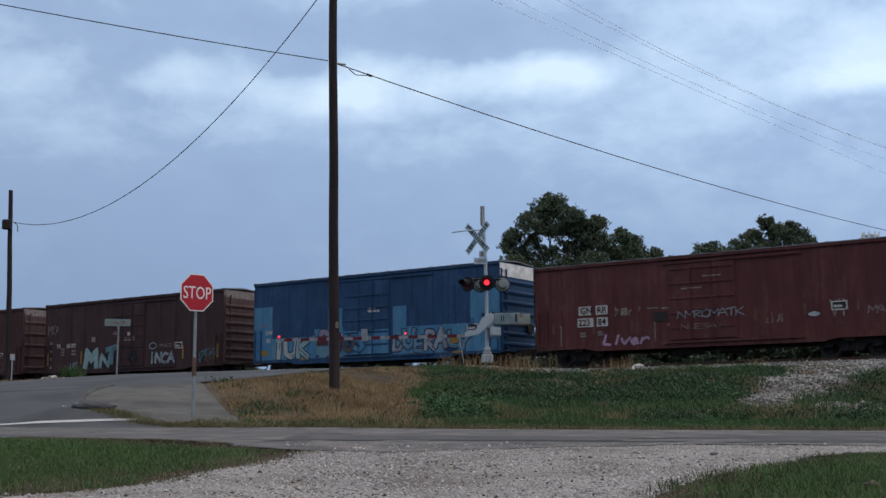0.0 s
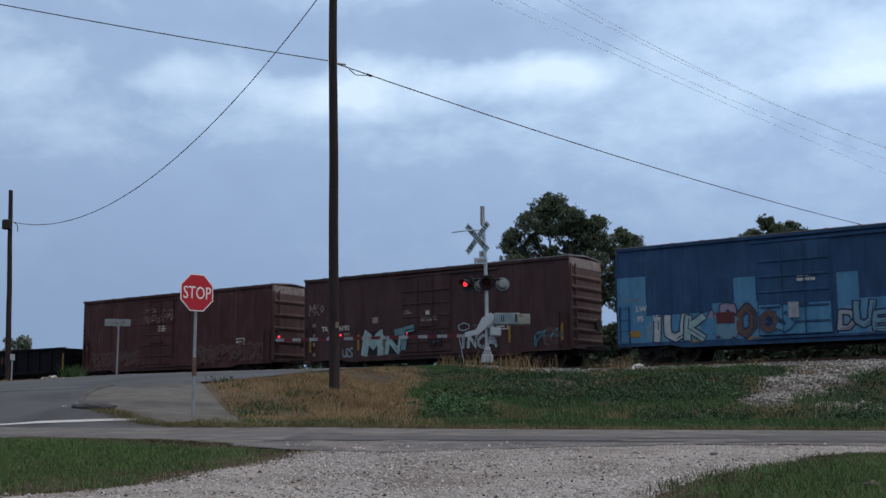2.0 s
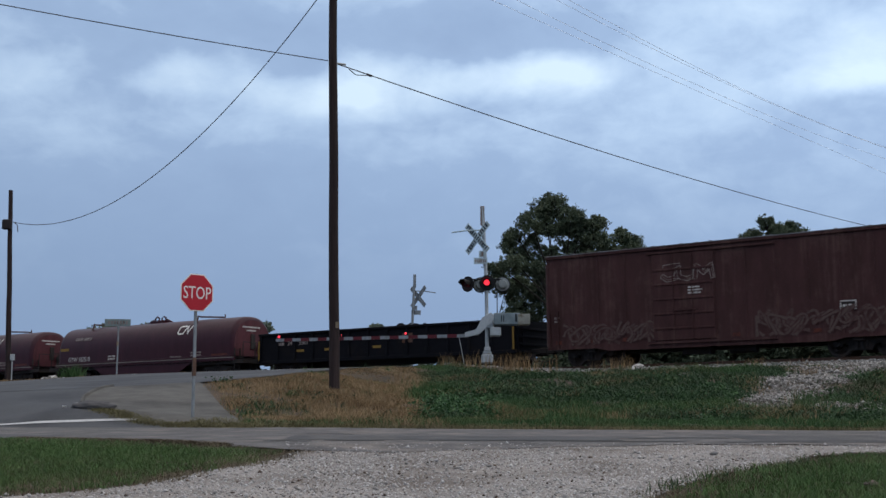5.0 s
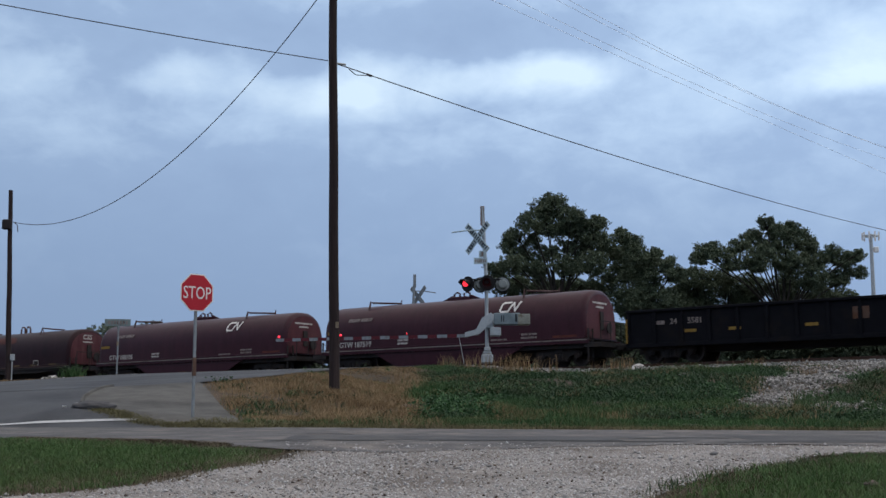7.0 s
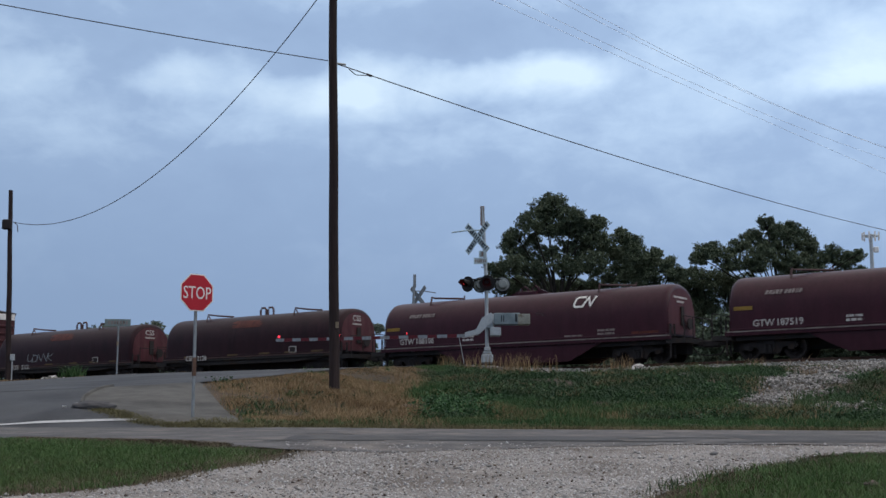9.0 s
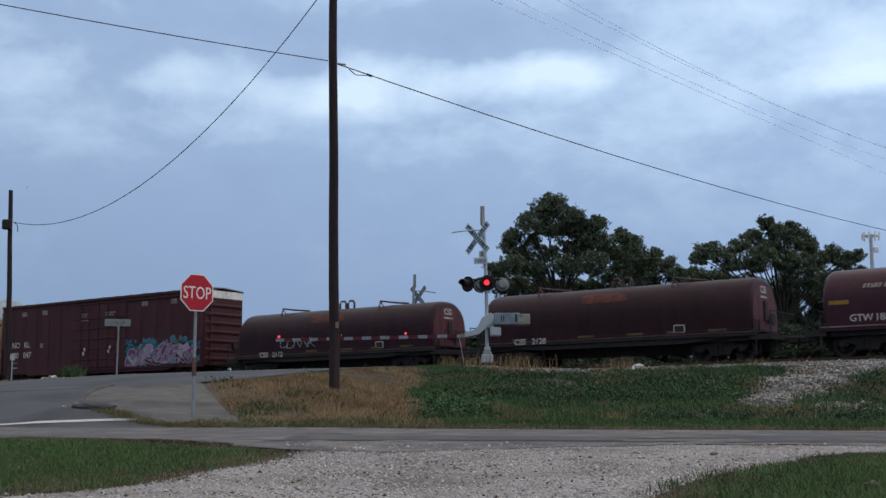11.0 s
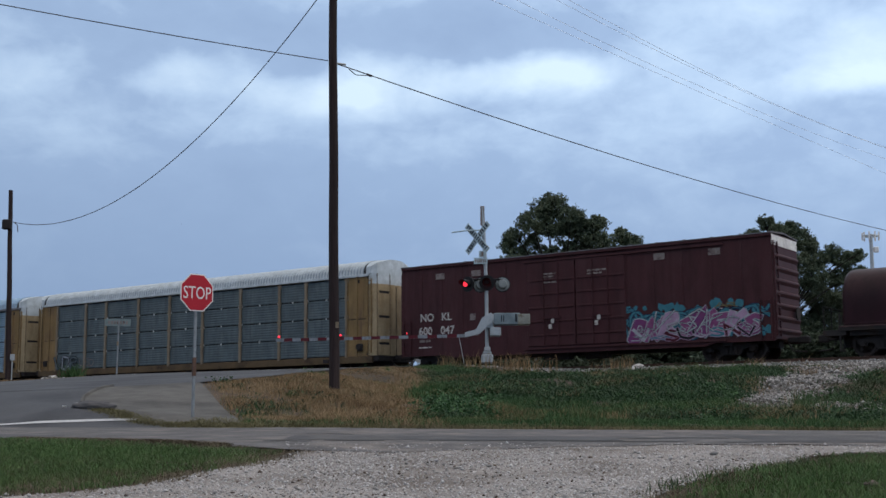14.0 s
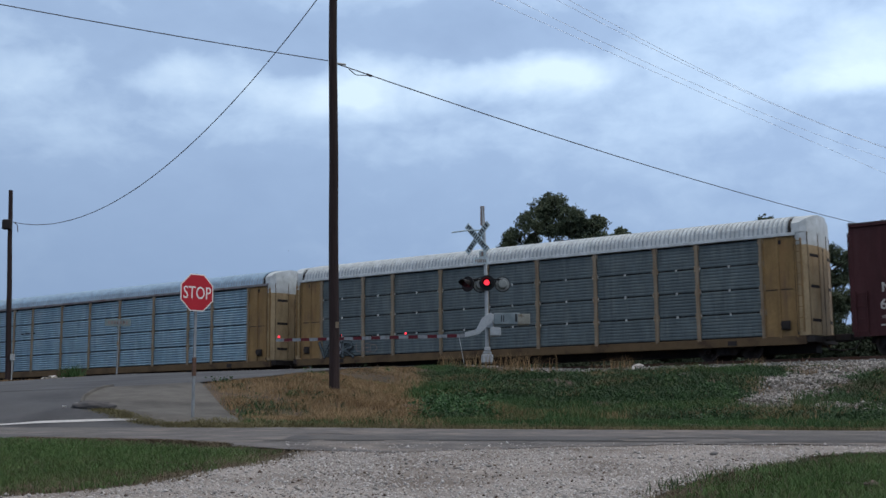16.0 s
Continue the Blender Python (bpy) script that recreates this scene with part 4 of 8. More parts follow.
def boxcar(s_left, s_right, paint, label, door, roof_mat="roofdark", posts=13, top_end="white", door_mat=None, doors=1, ladder_mat=None, low=None, end_mat=None, ribs=7, height_=5.1, plate_high=0.42):
    car, h = rolling("boxcar", s_left, s_right, label, "boxcar")
    d0, d1 = door
    door_mat, ladder_mat, end_mat = door_mat or paint, ladder_mat or paint, end_mat or paint
    top = height_ - 0.12
    part("body", a_box(-h + 0.05, h - 0.05, -1.42, 1.42, 1.0, top - 0.03), paint, car)
    # side sheets between pressed posts
    edges = list(np.linspace(-h, d0, max(2, round((d0 + h) / 1.25) + 1))), list(np.linspace(d1, h, max(2, round((h - d1) / 1.25) + 1)))
    for sgn in (-1, 1):
        for span in edges:
            for a, b in zip(span, span[1:]):
                bm = a_box(a + 0.012, b - 0.012, *sorted((1.42 * sgn, 1.448 * sgn)), 1.06, top - 0.10, 0.006)
                part("side_sheet", bm, paint, car)
            for x in span:
                x = min(max(x, -h + 0.05), h - 0.05)
                part("post", a_box(x - 0.045, x + 0.045, *sorted((1.44 * sgn, 1.468 * sgn)), 0.98, top - 0.08, 0.008), paint, car)
        y0, y1 = sorted((1.42 * sgn, 1.525 * sgn))
        part("top_chord", a_box(-h, h, y0, y1, top - 0.12, top + 0.02, 0.015), paint, car)
        # side sill, stepped deeper between the trucks
        prof = [(-h, 0.92), (-h + 2.4, 0.92), (-h + 2.9, 0.80), (h - 2.9, 0.80), (h - 2.4, 0.92), (h, 0.92), (h, 1.08), (-h, 1.08)]
        part("side_sill", prism(bmesh.new(), prof, "y", *sorted((1.40 * sgn, 1.475 * sgn))), paint, car)
        # door with pressed panels
        w = (d1 - d0) / doors
        for i in range(doors):
            a, b = d0 + i * w, d0 + (i + 1) * w
            bm = a_box(a + 0.03, b - 0.03, *sorted((1.45 * sgn, 1.505 * sgn)), 1.12, top - 0.32, 0.01)
            dr = part("door", bm, door_mat, car)
            for z in (1.55, 2.15, 2.75, 3.35, 3.95):
                part("door_rib", a_box(a + 0.10, b - 0.10, *sorted((1.50 * sgn, 1.54 * sgn)), z, z + 0.09, 0.015), door_mat, dr)
            for x in (a + 0.35 * w, a + 0.65 * w):
                part("locking_bar", a_rod([(x, 1.56 * sgn, 1.1), (x, 1.56 * sgn, top - 0.35)], 0.022, 6), door_mat, dr)
            part("door_latch", a_box(a + 0.3 * w, a + 0.7 * w, *sorted((1.53 * sgn, 1.58 * sgn)), 2.30, 2.40), door_mat, dr)
        part("door_track", a_box(d0 - 0.2, d1 + (d1 - d0) * 0.9, *sorted((1.46 * sgn, 1.56 * sgn)), 0.98, 1.06), paint, car)
        part("door_track", a_box(d0 - 0.2, d1 + (d1 - d0) * 0.9, *sorted((1.46 * sgn, 1.54 * sgn)), top - 0.30, top - 0.22), paint, car)
    # roof of pressed panels
    bm = prism(bmesh.new(), [(-1.54, top), (0, top + 0.10), (1.54, top), (1.54, top + 0.035), (0, top + 0.14), (-1.54, top + 0.035)], "x", -h - 0.03, h + 0.03)
    for x in np.linspace(-h + 0.05, h - 0.05, posts + 1):
        prism(bm, [(-1.5, top + 0.03), (0, top + 0.135), (1.5, top + 0.03), (1.5, top + 0.065), (0, top + 0.17), (-1.5, top + 0.065)], "x", x - 0.04, x + 0.04)
    part("roof", bm, roof_mat, car)
    # ends with horizontal corrugations
    for sgn in (-1, 1):
        en = part("end", a_box(*sorted((sgn * (h - 0.06), sgn * h)), -1.46, 1.46, 1.0, top), end_mat, car)
        zs = np.linspace(1.35, top - 0.85, ribs)
        for z in zs:
            bm = prism(bmesh.new(), [(sgn * h, z - 0.14), (sgn * (h + 0.02), z - 0.13), (sgn * (h + 0.085), z - 0.03), (sgn * (h + 0.085), z + 0.03), (sgn * (h + 0.02), z + 0.09), (sgn * h, z + 0.10)], "y", -1.36, 1.36)
            part("corrugation", bm, end_mat, en)
        if top_end:
            part("top_plate", a_box(*sorted((sgn * h, sgn * (h + 0.012))), -1.44, 1.44, top - 0.02 - plate_high, top - 0.04), top_end, en, "pale painted plate at the top of the end")
        ladder(car, -1.38, sgn * (h + 0.02), 1.2, top - 0.4, end_mat, 0.4, 8, "y")
        bm = a_rod([(sgn * (h + 0.1), 0.95, 2.1), (sgn * (h + 0.14), 0.95, 2.1)], 0.26, 16)
        part("brake_wheel", bm, "under", en)
    for x, f in ((-h + 0.12, -1.47), (h - 0.54, -1.47), (-h + 0.12, 1.47), (h - 0.54, 1.47)):
        ladder(car, x, f, 1.1, 2.5, ladder_mat, 0.42, 4)
    bm = a_box(-h + 0.3, h - 0.3, -0.28, 0.28, 0.72, 1.02)
    for x in (-h + 2.0, h - 2.0):
        box(bm, x - 0.2, x + 0.2, -1.35, 1.35, 0.80, 1.02)
    box(bm, -1.6, -0.4, -0.9, -0.4, 0.55, 0.95)
    rod(bm, [(0.4, -0.7, 0.72), (1.5, -0.7, 0.72)], 0.2, 10)
    part("underframe", bm, "under", car)
    running_gear(car, (-h + 1.95, h - 1.95), (-h, h))
    return car, h


def rounded_arch(half, z0, z1, n=18, square=2.4):
    """Outline of a coil cover: upright sides running into a round crown."""
    pts = [(-half, z0)]
    for i in range(n + 1):
        t = math.pi * (1 - i / n)
        c, s = math.cos(t), math.sin(t)
        pts.append((half * math.copysign(abs(c) ** (2 / square), c), z0 + (z1 - z0) * 0.28 + (z1 - z0) * 0.72 * s ** (2 / square)))
    pts.append((half, z0))
    return pts


def coil_car(s_left, s_right, paint, label, worn):
    car, h = rolling("coil_car", s_left, s_right, label, "coil car")
    # cover, its edges rounded at both ends
    bm = bmesh.new()
    rings = []
    for x, q in ((-h, 0.90), (-h + 0.05, 0.955), (-h + 0.15, 0.99), (-h + 0.3, 1.0), (h - 0.3, 1.0), (h - 0.15, 0.99), (h - 0.05, 0.955), (h, 0.90)):
        rings.append([bm.verts.new((x, y * q, 1.42 + (z - 1.42) * q)) for y, z in rounded_arch(1.47, 1.42, 3.57)])
    for a, b in zip(rings, rings[1:]):
        for i in range(len(a) - 1):
            bm.faces.new((a[i], b[i], b[i + 1], a[i + 1]))
    bm.faces.new(list(reversed(rings[0])))
    bm.faces.new(rings[-1])
    bmesh.ops.recalc_face_normals(bm, faces=bm.faces)
    me = part("cover", bm, paint, car, "long round-topped steel cover", smooth=True)
    # the flat end faces take a lighter red than the cover's sides
    for p in me.data.polygons:
        if len(p.vertices) > 4:
            p.use_smooth = False
            p.material_index = 1
    me.data.materials.append(M["coverend"])
    part("cover_rim", a_box(-h + 0.05, h - 0.05, -1.52, 1.52, 1.36, 1.44, 0.01), paint, me)
    # lifting gear on the crown
    if worn:
        bm = bmesh.new()
        for dx in (-0.27, 0.27):
            rod(bm, [(dx - 0.2, 0, 3.45), (dx - 0.2, 0, 3.85), (dx - 0.12, 0, 3.97), (dx + 0.12, 0, 3.97), (dx + 0.2, 0, 3.85), (dx + 0.2, 0, 3.45)], 0.055, 8)
        part("lifting_loop", bm, "dusty", me)
        for x in (-h + 2.6, h - 3.6):
            bm = a_rod([(x, -0.9, 3.25), (x + 0.02, -0.75, 3.75), (x + 0.5, -0.3, 3.68), (x + 1.2, 0.0, 3.62)], 0.05, 6)
            rod(bm, [(x + 0.3, -0.8, 3.4), (x + 0.02, -0.75, 3.72)], 0.03, 6)
            part("hook_rail", bm, "dusty", me)
        r = random.Random(5)
        for i in range(7):
            a = 0.155 + 0.017 * i
            part("faded_panel", curved_patch(-1.05 - 0.35 * r.random(), 0.5 + 0.4 * r.random(), 1.47, 1.42, 3.57, a, a + 0.015, 2, lift=0.008 + 0.001 * (i % 2)), "orange", me, "faded orange painted patch")
    else:
        bm = bmesh.new()
        prism(bm, [(-1.3, 3.50), (-0.55, 3.80), (-0.45, 3.62), (0.45, 3.62), (0.55, 3.80), (1.3, 3.50)], "y", -0.05, 0.05)
        for dx in (-0.28, 0.28):
            rod(bm, [(dx - 0.16, 0, 3.58), (dx - 0.16, 0, 3.88), (dx, 0, 3.95), (dx + 0.16, 0, 3.88), (dx + 0.16, 0, 3.58)], 0.05, 8)
        box(bm, -0.45, 0.45, -0.3, 0.3, 3.5, 3.72, 0.03)
        part("lifting_loop", bm, paint, me)
        for x, d in ((-h + 2.4, 1), (h - 3.4, 1)):
            bm = a_rod([(x, -0.95, 3.2), (x, -0.75, 3.74), (x + 0.1, -0.7, 3.68), (x + 1.4, -0.1, 3.62)], 0.05, 6)
            rod(bm, [(x + 1.4, -0.1, 3.56), (x + 1.4, -0.1, 3.78)], 0.03, 6)
            part("hook_rail", bm, "dusty", me)
    # lower body
    for sgn in (-1, 1):
        part("side_sill", a_box(-h - 0.15, h + 0.15, *sorted((1.40 * sgn, 1.50 * sgn)), 1.16, 1.34, 0.01), "under" if worn else paint, car)
        part("sill_lip", a_box(-h - 0.1, h + 0.1, *sorted((1.50 * sgn, 1.525 * sgn)), 1.30, 1.345), "dusty" if worn else "dimstencil", car)
        prof = [(-h + 3.1, 1.16), (-h + 4.6, 0.42), (h - 4.6, 0.42), (h - 3.1, 1.16)] if not worn else [(-h + 0.5, 1.16), (-h + 3.0, 0.95), (h - 3.0, 0.95), (h - 0.5, 1.16)]
        part("skirt", prism(bmesh.new(), prof, "y", *sorted((1.36 * sgn, 1.42 * sgn))), "under" if worn else paint, car)
    part("trough", a_box(-h + 0.2, h - 0.2, -1.30, 1.30, 0.98, 1.35), "under", car)
    for sgn in (-1, 1):
        bm = a_box(*sorted((sgn * (h - 0.1), sgn * (h + 0.75))), -1.45, 1.45, 1.0, 1.2)
        part("end_platform", bm, "under", car)
        bm = bmesh.new()
        for y in (-1.4, -0.5, 0.5, 1.4):
            rod(bm, [(sgn * (h + 0.7), y, 1.2), (sgn * (h + 0.7), y, 2.1)], 0.022, 6)
        rod(bm, [(sgn * (h + 0.7), -1.4, 2.1), (sgn * (h + 0.7), 1.4, 2.1)], 0.022, 6)
        part("handrail", bm, "under", car)
        ladder(car, -1.42, sgn * (h + 0.08), 0.5, 1.7, "under", 0.4, 4, "y")
        bm = a_box(*sorted((sgn * (h + 0.01), sgn * (h + 0.06))), -0.15, 0.15, 1.8, 2.6, 0.01)
        rod(bm, [(sgn * (h + 0.12), 0.5, 1.9), (sgn * (h + 0.16), 0.5, 1.9)], 0.25, 14)
        part("brake_wheel", bm, "under", car)
    part("underframe", a_box(-h - 0.3, h + 0.3, -0.3, 0.3, 0.6, 1.0), "under", car)
    running_gear(car, (-h + 1.5, h - 1.5), (-h - 0.5, h + 0.5))
    return car, h


def curved_patch(x0, x1, half, z0, z1, t0, t1, n=8, square=2.4, lift=0.008):
    """A painted patch that follows the cover's crown."""
    bm = bmesh.new()
    pts = []
    for i in range(n + 1):
        t = math.pi * (1 - (t0 + (t1 - t0) * i / n) * 1.0)
        c, s = math.cos(t), math.sin(t)
        pts.append(((half + lift) * math.copysign(abs(c) ** (2 / square), c), z0 + (z1 - z0) * 0.28 + ((z1 - z0) * 0.72 + lift) * s ** (2 / square)))
    a = [bm.verts.new((x0, y, z)) for y, z in pts]
    b = [bm.verts.new((x1, y, z)) for y, z in pts]
    for i in range(n):
        bm.faces.new((a[i], b[i], b[i + 1], a[i + 1]))
    bmesh.ops.recalc_face_normals(bm, faces=bm.faces)
    return bm


def gondola(s_left, s_right):
    car, h = rolling("gondola", s_left, s_right, "black open-top steel gondola with worn yellow marks", "gondola")
    for sgn in (-1, 1):
        part("side", a_box(-h, h, *sorted((1.38 * sgn, 1.42 * sgn)), 1.0, 2.36), "black", car)
        part("top_rail", a_box(-h - 0.02, h + 0.02, *sorted((1.36 * sgn, 1.52 * sgn)), 2.30, 2.42, 0.02), "black", car)
        part("side_sill", a_box(-h, h, *sorted((1.36 * sgn, 1.48 * sgn)), 0.86, 1.04, 0.02), "black", car)
        for x in np.linspace(-h + 0.1, h - 0.1, 14):
            part("post", a_box(x - 0.07, x + 0.07, *sorted((1.41 * sgn, 1.50 * sgn)), 1.0, 2.32, 0.015), "black", car)
    for sgn in (-1, 1):
        en = part("end", a_box(*sorted((sgn * (h - 0.05), sgn * h)), -1.4, 1.4, 1.0, 2.36), "black", car)
        for z in (1.3, 1.65, 2.0):
            part("corrugation", a_box(*sorted((sgn * h, sgn * (h + 0.08))), -1.35, 1.35, z - 0.06, z + 0.06, 0.02), "black", en)
        ladder(car, -1.3, sgn * (h + 0.02), 1.0, 2.2, "black", 0.4, 5, "y")
    part("grab_iron", a_box(-h + 0.02, -h + 0.07, -1.56, -1.50, 1.05, 2.05), "brightyellow", car, "yellow corner handhold")
    part("grab_iron", a_box(h - 0.07, h - 0.02, -1.56, -1.50, 1.05, 2.05), "brightyellow", car, "yellow corner handhold")
    part("floor", a_box(-h, h, -1.4, 1.4, 0.95, 1.05), "under", car)
    part("underframe", a_box(-h, h, -0.3, 0.3, 0.65, 0.95), "under", car)
    running_gear(car, (-h + 1.8, h - 1.8), (-h, h))
    bars(car, -h + 1.35, 1.78, 0.5, 0.25, 1, "dimstencil", y=-1.43)
    side_words(car, "24", -h + 1.95, 1.78, 0.32, "dimstencil", -1.424)
    side_words(car, "5581", -h + 2.72, 1.78, 0.32, "dimstencil", -1.424)
    for x in (-h + 2.58, -h + 4.45, -h + 7.5):
        plate(car, "yellow_mark", x, x + 0.5, 1.42, 1.54, "brightyellow", -1.42)
    plate(car, "rust_patch", -h + 9.3, -h + 9.9, 1.6, 2.05, "rail", -1.42, label="rusty brown patch")
    return car


def autorack(s_left, s_right, sheet, label, louvres):
    car, h = rolling("autorack", s_left, s_right, label, "autorack")
    # deck
    part("deck", a_box(-h - 0.3, h + 0.3, -1.40, 1.40, 0.82, 1.06), "under", car)
    for sgn in (-1, 1):
        part("side_sill", a_box(-h, h, *sorted((1.38 * sgn, 1.50 * sgn)), 0.72, 1.06, 0.015), "sillbrown", car)
        # end bays of plain yellow sheet
        for a, b in ((-h + 0.25, -h + 1.62), (h - 1.62, h - 0.25)):
            part("end_bay", a_box(a, b, *sorted((1.40 * sgn, 1.47 * sgn)), 1.05, 4.92, 0.01), "yellow", car)
            for x in (a, b - 0.09, a + 0.62):
                part("post", a_box(x, x + 0.09, *sorted((1.46 * sgn, 1.525 * sgn)), 1.0, 4.95, 0.012), "yellow", car)
            part("hatch", a_box(a + 0.22, b - 0.3, *sorted((1.47 * sgn, 1.485 * sgn)), 2.9, 4.1), "yellow", car)
        cuts = [0.0, 2.72, 4.57, 7.4, 10.3, 12.97, 15.6, 18.45, 20.3, 23.02]
        xs = [h - 1.62 - c * (2 * h - 3.24) / 23.02 for c in cuts]
        for i, x in enumerate(xs):
            po = part("post", a_box(x - 0.075, x + 0.075, *sorted((1.42 * sgn, 1.525 * sgn)), 1.0, 4.95, 0.015), "tan", car)
            for z in (2.02, 2.98, 3.93, 4.82):
                part("gusset", a_box(x - 0.12, x + 0.12, *sorted((1.43 * sgn, 1.51 * sgn)), z - 0.12, z + 0.12, 0.02), "tan", po)
        # side panels: stacked ribbed sheets
        rows = 4 if not louvres else 4
        zz = np.linspace(1.08, 4.88, rows + 1)
        for x1, x0 in zip(xs, xs[1:]):
            for z0, z1 in zip(zz, zz[1:]):
                bm = bmesh.new()
                n = 7
                y = 1.42 * sgn
                prof = []
                for j in range(n):
                    za, zb = z0 + 0.025 + (z1 - z0 - 0.05) * j / n, z0 + 0.025 + (z1 - z0 - 0.05) * (j + 1) / n
                    depth = 0.065 if louvres else 0.014
                    prof += [(y, za), (y + sgn * depth, za + (zb - za) * (0.35 if louvres else 0.25)), (y + sgn * depth * (0.5 if louvres else 1), za + (zb - za) * 0.75)]
                prof += [(y, z1 - 0.025), (y - 0.02 * sgn, z1 - 0.025), (y - 0.02 * sgn, z0 + 0.025)]
                prism(bm, prof, "x", x0 + 0.07, x1 - 0.07)
                part("side_panel", bm, sheet, car)
        if not louvres:
            bm = bmesh.new()
            for x1, x0 in zip(xs, xs[1:]):
                for z in zz[1:-1]:
                    for t in (0.04, 0.5, 0.96):
                        x = x0 + (x1 - x0) * t
                        box(bm, x - 0.03, x + 0.03, *sorted((1.44 * sgn, 1.475 * sgn)), z - 0.05, z + 0.05)
            tagged(part("panel_clip", bm, "clip", car), kind="stuff")
        part("inner_screen", a_box(-h + 1.5, h - 1.5, *sorted((1.30 * sgn, 1.34 * sgn)), 1.06, 4.9), "under", car)
        part("top_chord", a_box(-h + 0.2, h - 0.2, *sorted((1.40 * sgn, 1.555 * sgn)), 4.92, 5.045, 0.01), "roofwhite" if not louvres else "roofdark", car)
    # arched roof of corrugated sheet
    bm = bmesh.new()
    prof = [(1.53 * math.cos(t), 5.0 + 0.78 * math.sin(t) ** 0.72) for t in np.linspace(0, math.pi, 15)]
    prev = None
    x = -h + 0.48
    k = 0
    while x <= h - 0.48:
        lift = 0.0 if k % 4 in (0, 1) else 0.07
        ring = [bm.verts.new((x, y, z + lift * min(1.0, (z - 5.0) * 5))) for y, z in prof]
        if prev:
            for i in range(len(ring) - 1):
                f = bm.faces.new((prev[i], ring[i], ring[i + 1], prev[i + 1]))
                # valley floors take the darker second material
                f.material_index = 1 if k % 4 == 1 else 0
        prev = ring
        k += 1
        x += (0.07 if k % 4 == 1 else 0.09) if k % 2 else 0.015
    bmesh.ops.recalc_face_normals(bm, faces=bm.faces)
    roof = part("roof", bm, "roofblue" if louvres else "roofwhite", car, "pale corrugated arched roof with darker valleys")
    roof.data.materials.append(M["roofvalley"])
    # end doors, folded panels with a white hood over them
    for sgn in (-1, 1):
        out = [(-1.50, h - 0.28), (-1.50, h - 0.05), (-1.32, h + 0.18), (-0.5, h + 0.32), (0.5, h + 0.32), (1.32, h + 0.18), (1.50, h - 0.05), (1.50, h - 0.28)]
        pr = [(sgn * x, y) for y, x in out]
        dr = part("end_door", prism(bmesh.new(), pr, "z", 1.08, 4.55), "cream", car, "pale cream folded end door")
        part("hood", prism(bmesh.new(), [(sgn * (x - 0.01), y * 0.985) for y, x in out], "z", 4.55, 5.06), "roofwhite", car, "white sheet-metal end hood")
        # the doors' white tops run up under the roof's arch
        bm = bmesh.new()
        rings = []
        for dx, w in ((-0.36, 1.515), (-0.05, 1.50), (0.17, 1.31), (0.31, 0.5)):
            ys = np.linspace(w, -w, 13)
            rings.append([bm.verts.new((sgn * (h + dx), w, 5.05))] + [bm.verts.new((sgn * (h + dx), y, 5.07 + 0.74 * (max(0.0, 1 - (y / 1.56) ** 2)) ** 0.3)) for y in ys] + [bm.verts.new((sgn * (h + dx), -w, 5.05))])
        for a, b in zip(rings, rings[1:]):
            for i in range(len(a) - 1):
                bm.faces.new((a[i], b[i], b[i + 1], a[i + 1]))
        bm.faces.new(rings[0])
        bm.faces.new(rings[-1])
        bmesh.ops.recalc_face_normals(bm, faces=bm.faces)
        part("hood_cap", bm, "roofwhite", car)
        part("roof_gap", prism(bmesh.new(), [(y * 1.012, z + 0.02) for y, z in prof], "x", *sorted((sgn * (h - 0.50), sgn * (h - 0.40)))), "under", car)
        part("door_seam", a_box(*sorted((sgn * (h + 0.315), sgn * (h + 0.33))), -0.02, 0.02, 1.1, 4.5), "under", dr)
        part("door_seam", a_box(*sorted((sgn * (h - 0.30), sgn * (h - 0.26))), -1.53, -1.49, 1.1, 4.9), "under", dr)
        for z in (1.6, 2.9, 4.1):
            for y0, y1 in ((-1.2, -0.55), (0.55, 1.2)):
                o = 1 if y0 > 0 else -1
                part("hinge_slot", prism(bmesh.new(), [(sgn * (h + 0.10), 1.2 * o), (sgn * (h + 0.206), 1.2 * o), (sgn * (h + 0.318), 0.55 * o), (sgn * (h + 0.10), 0.55 * o)], "z", z, z + 0.12), "under", dr)
        for y, x in ((-1.32, 0.178), (-0.5, 0.318), (0.5, 0.318), (1.32, 0.178)):
            part("door_fold", a_box(*sorted((sgn * (h + x - 0.02), sgn * (h + x + 0.012))), y - 0.012, y + 0.012, 1.1, 5.05), "sillbrown", dr)
        ladder(car, *sorted((sgn * (h - 0.24), sgn * (h - 0.02)))[:1], -1.505, 1.3, 4.7, "yellow", 0.22, 9)
        part("corner_gap", a_box(*sorted((sgn * (h - 0.275), sgn * (h - 0.24))), -1.535, -1.50, 1.1, 4.95), "under", car)
        part("latch_hole", a_box(*sorted((sgn * (h - 0.95), sgn * (h - 0.80))), -1.49, -1.475, 4.62, 4.78), "under", car)
        part("sill_box", a_box(*sorted((sgn * (h - 3.1), sgn * (h - 2.75))), -1.53, -1.50, 0.78, 0.96), "under", car)
        part("bay_seam", a_box(*sorted((sgn * (h - 1.5), sgn * (h - 0.4))), -1.478, -1.472, 2.84, 2.87), "under", car)
        bm = a_box(*sorted((sgn * (h - 0.9), sgn * (h - 0.55))), -1.58, -1.50, 1.30, 1.65, 0.02)
        rod(bm, [(sgn * (h - 0.75), -1.62, 1.5), (sgn * (h - 0.75), -1.65, 1.5)], 0.15, 12)
        part("brake_wheel", bm, "under", car)
    part("underframe", a_box(-h, h, -0.35, 0.35, 0.45, 0.85), "under", car)
    running_gear(car, (-h + 3.3, h - 3.3), (-h - 0.2, h + 0.2))
    return car, h


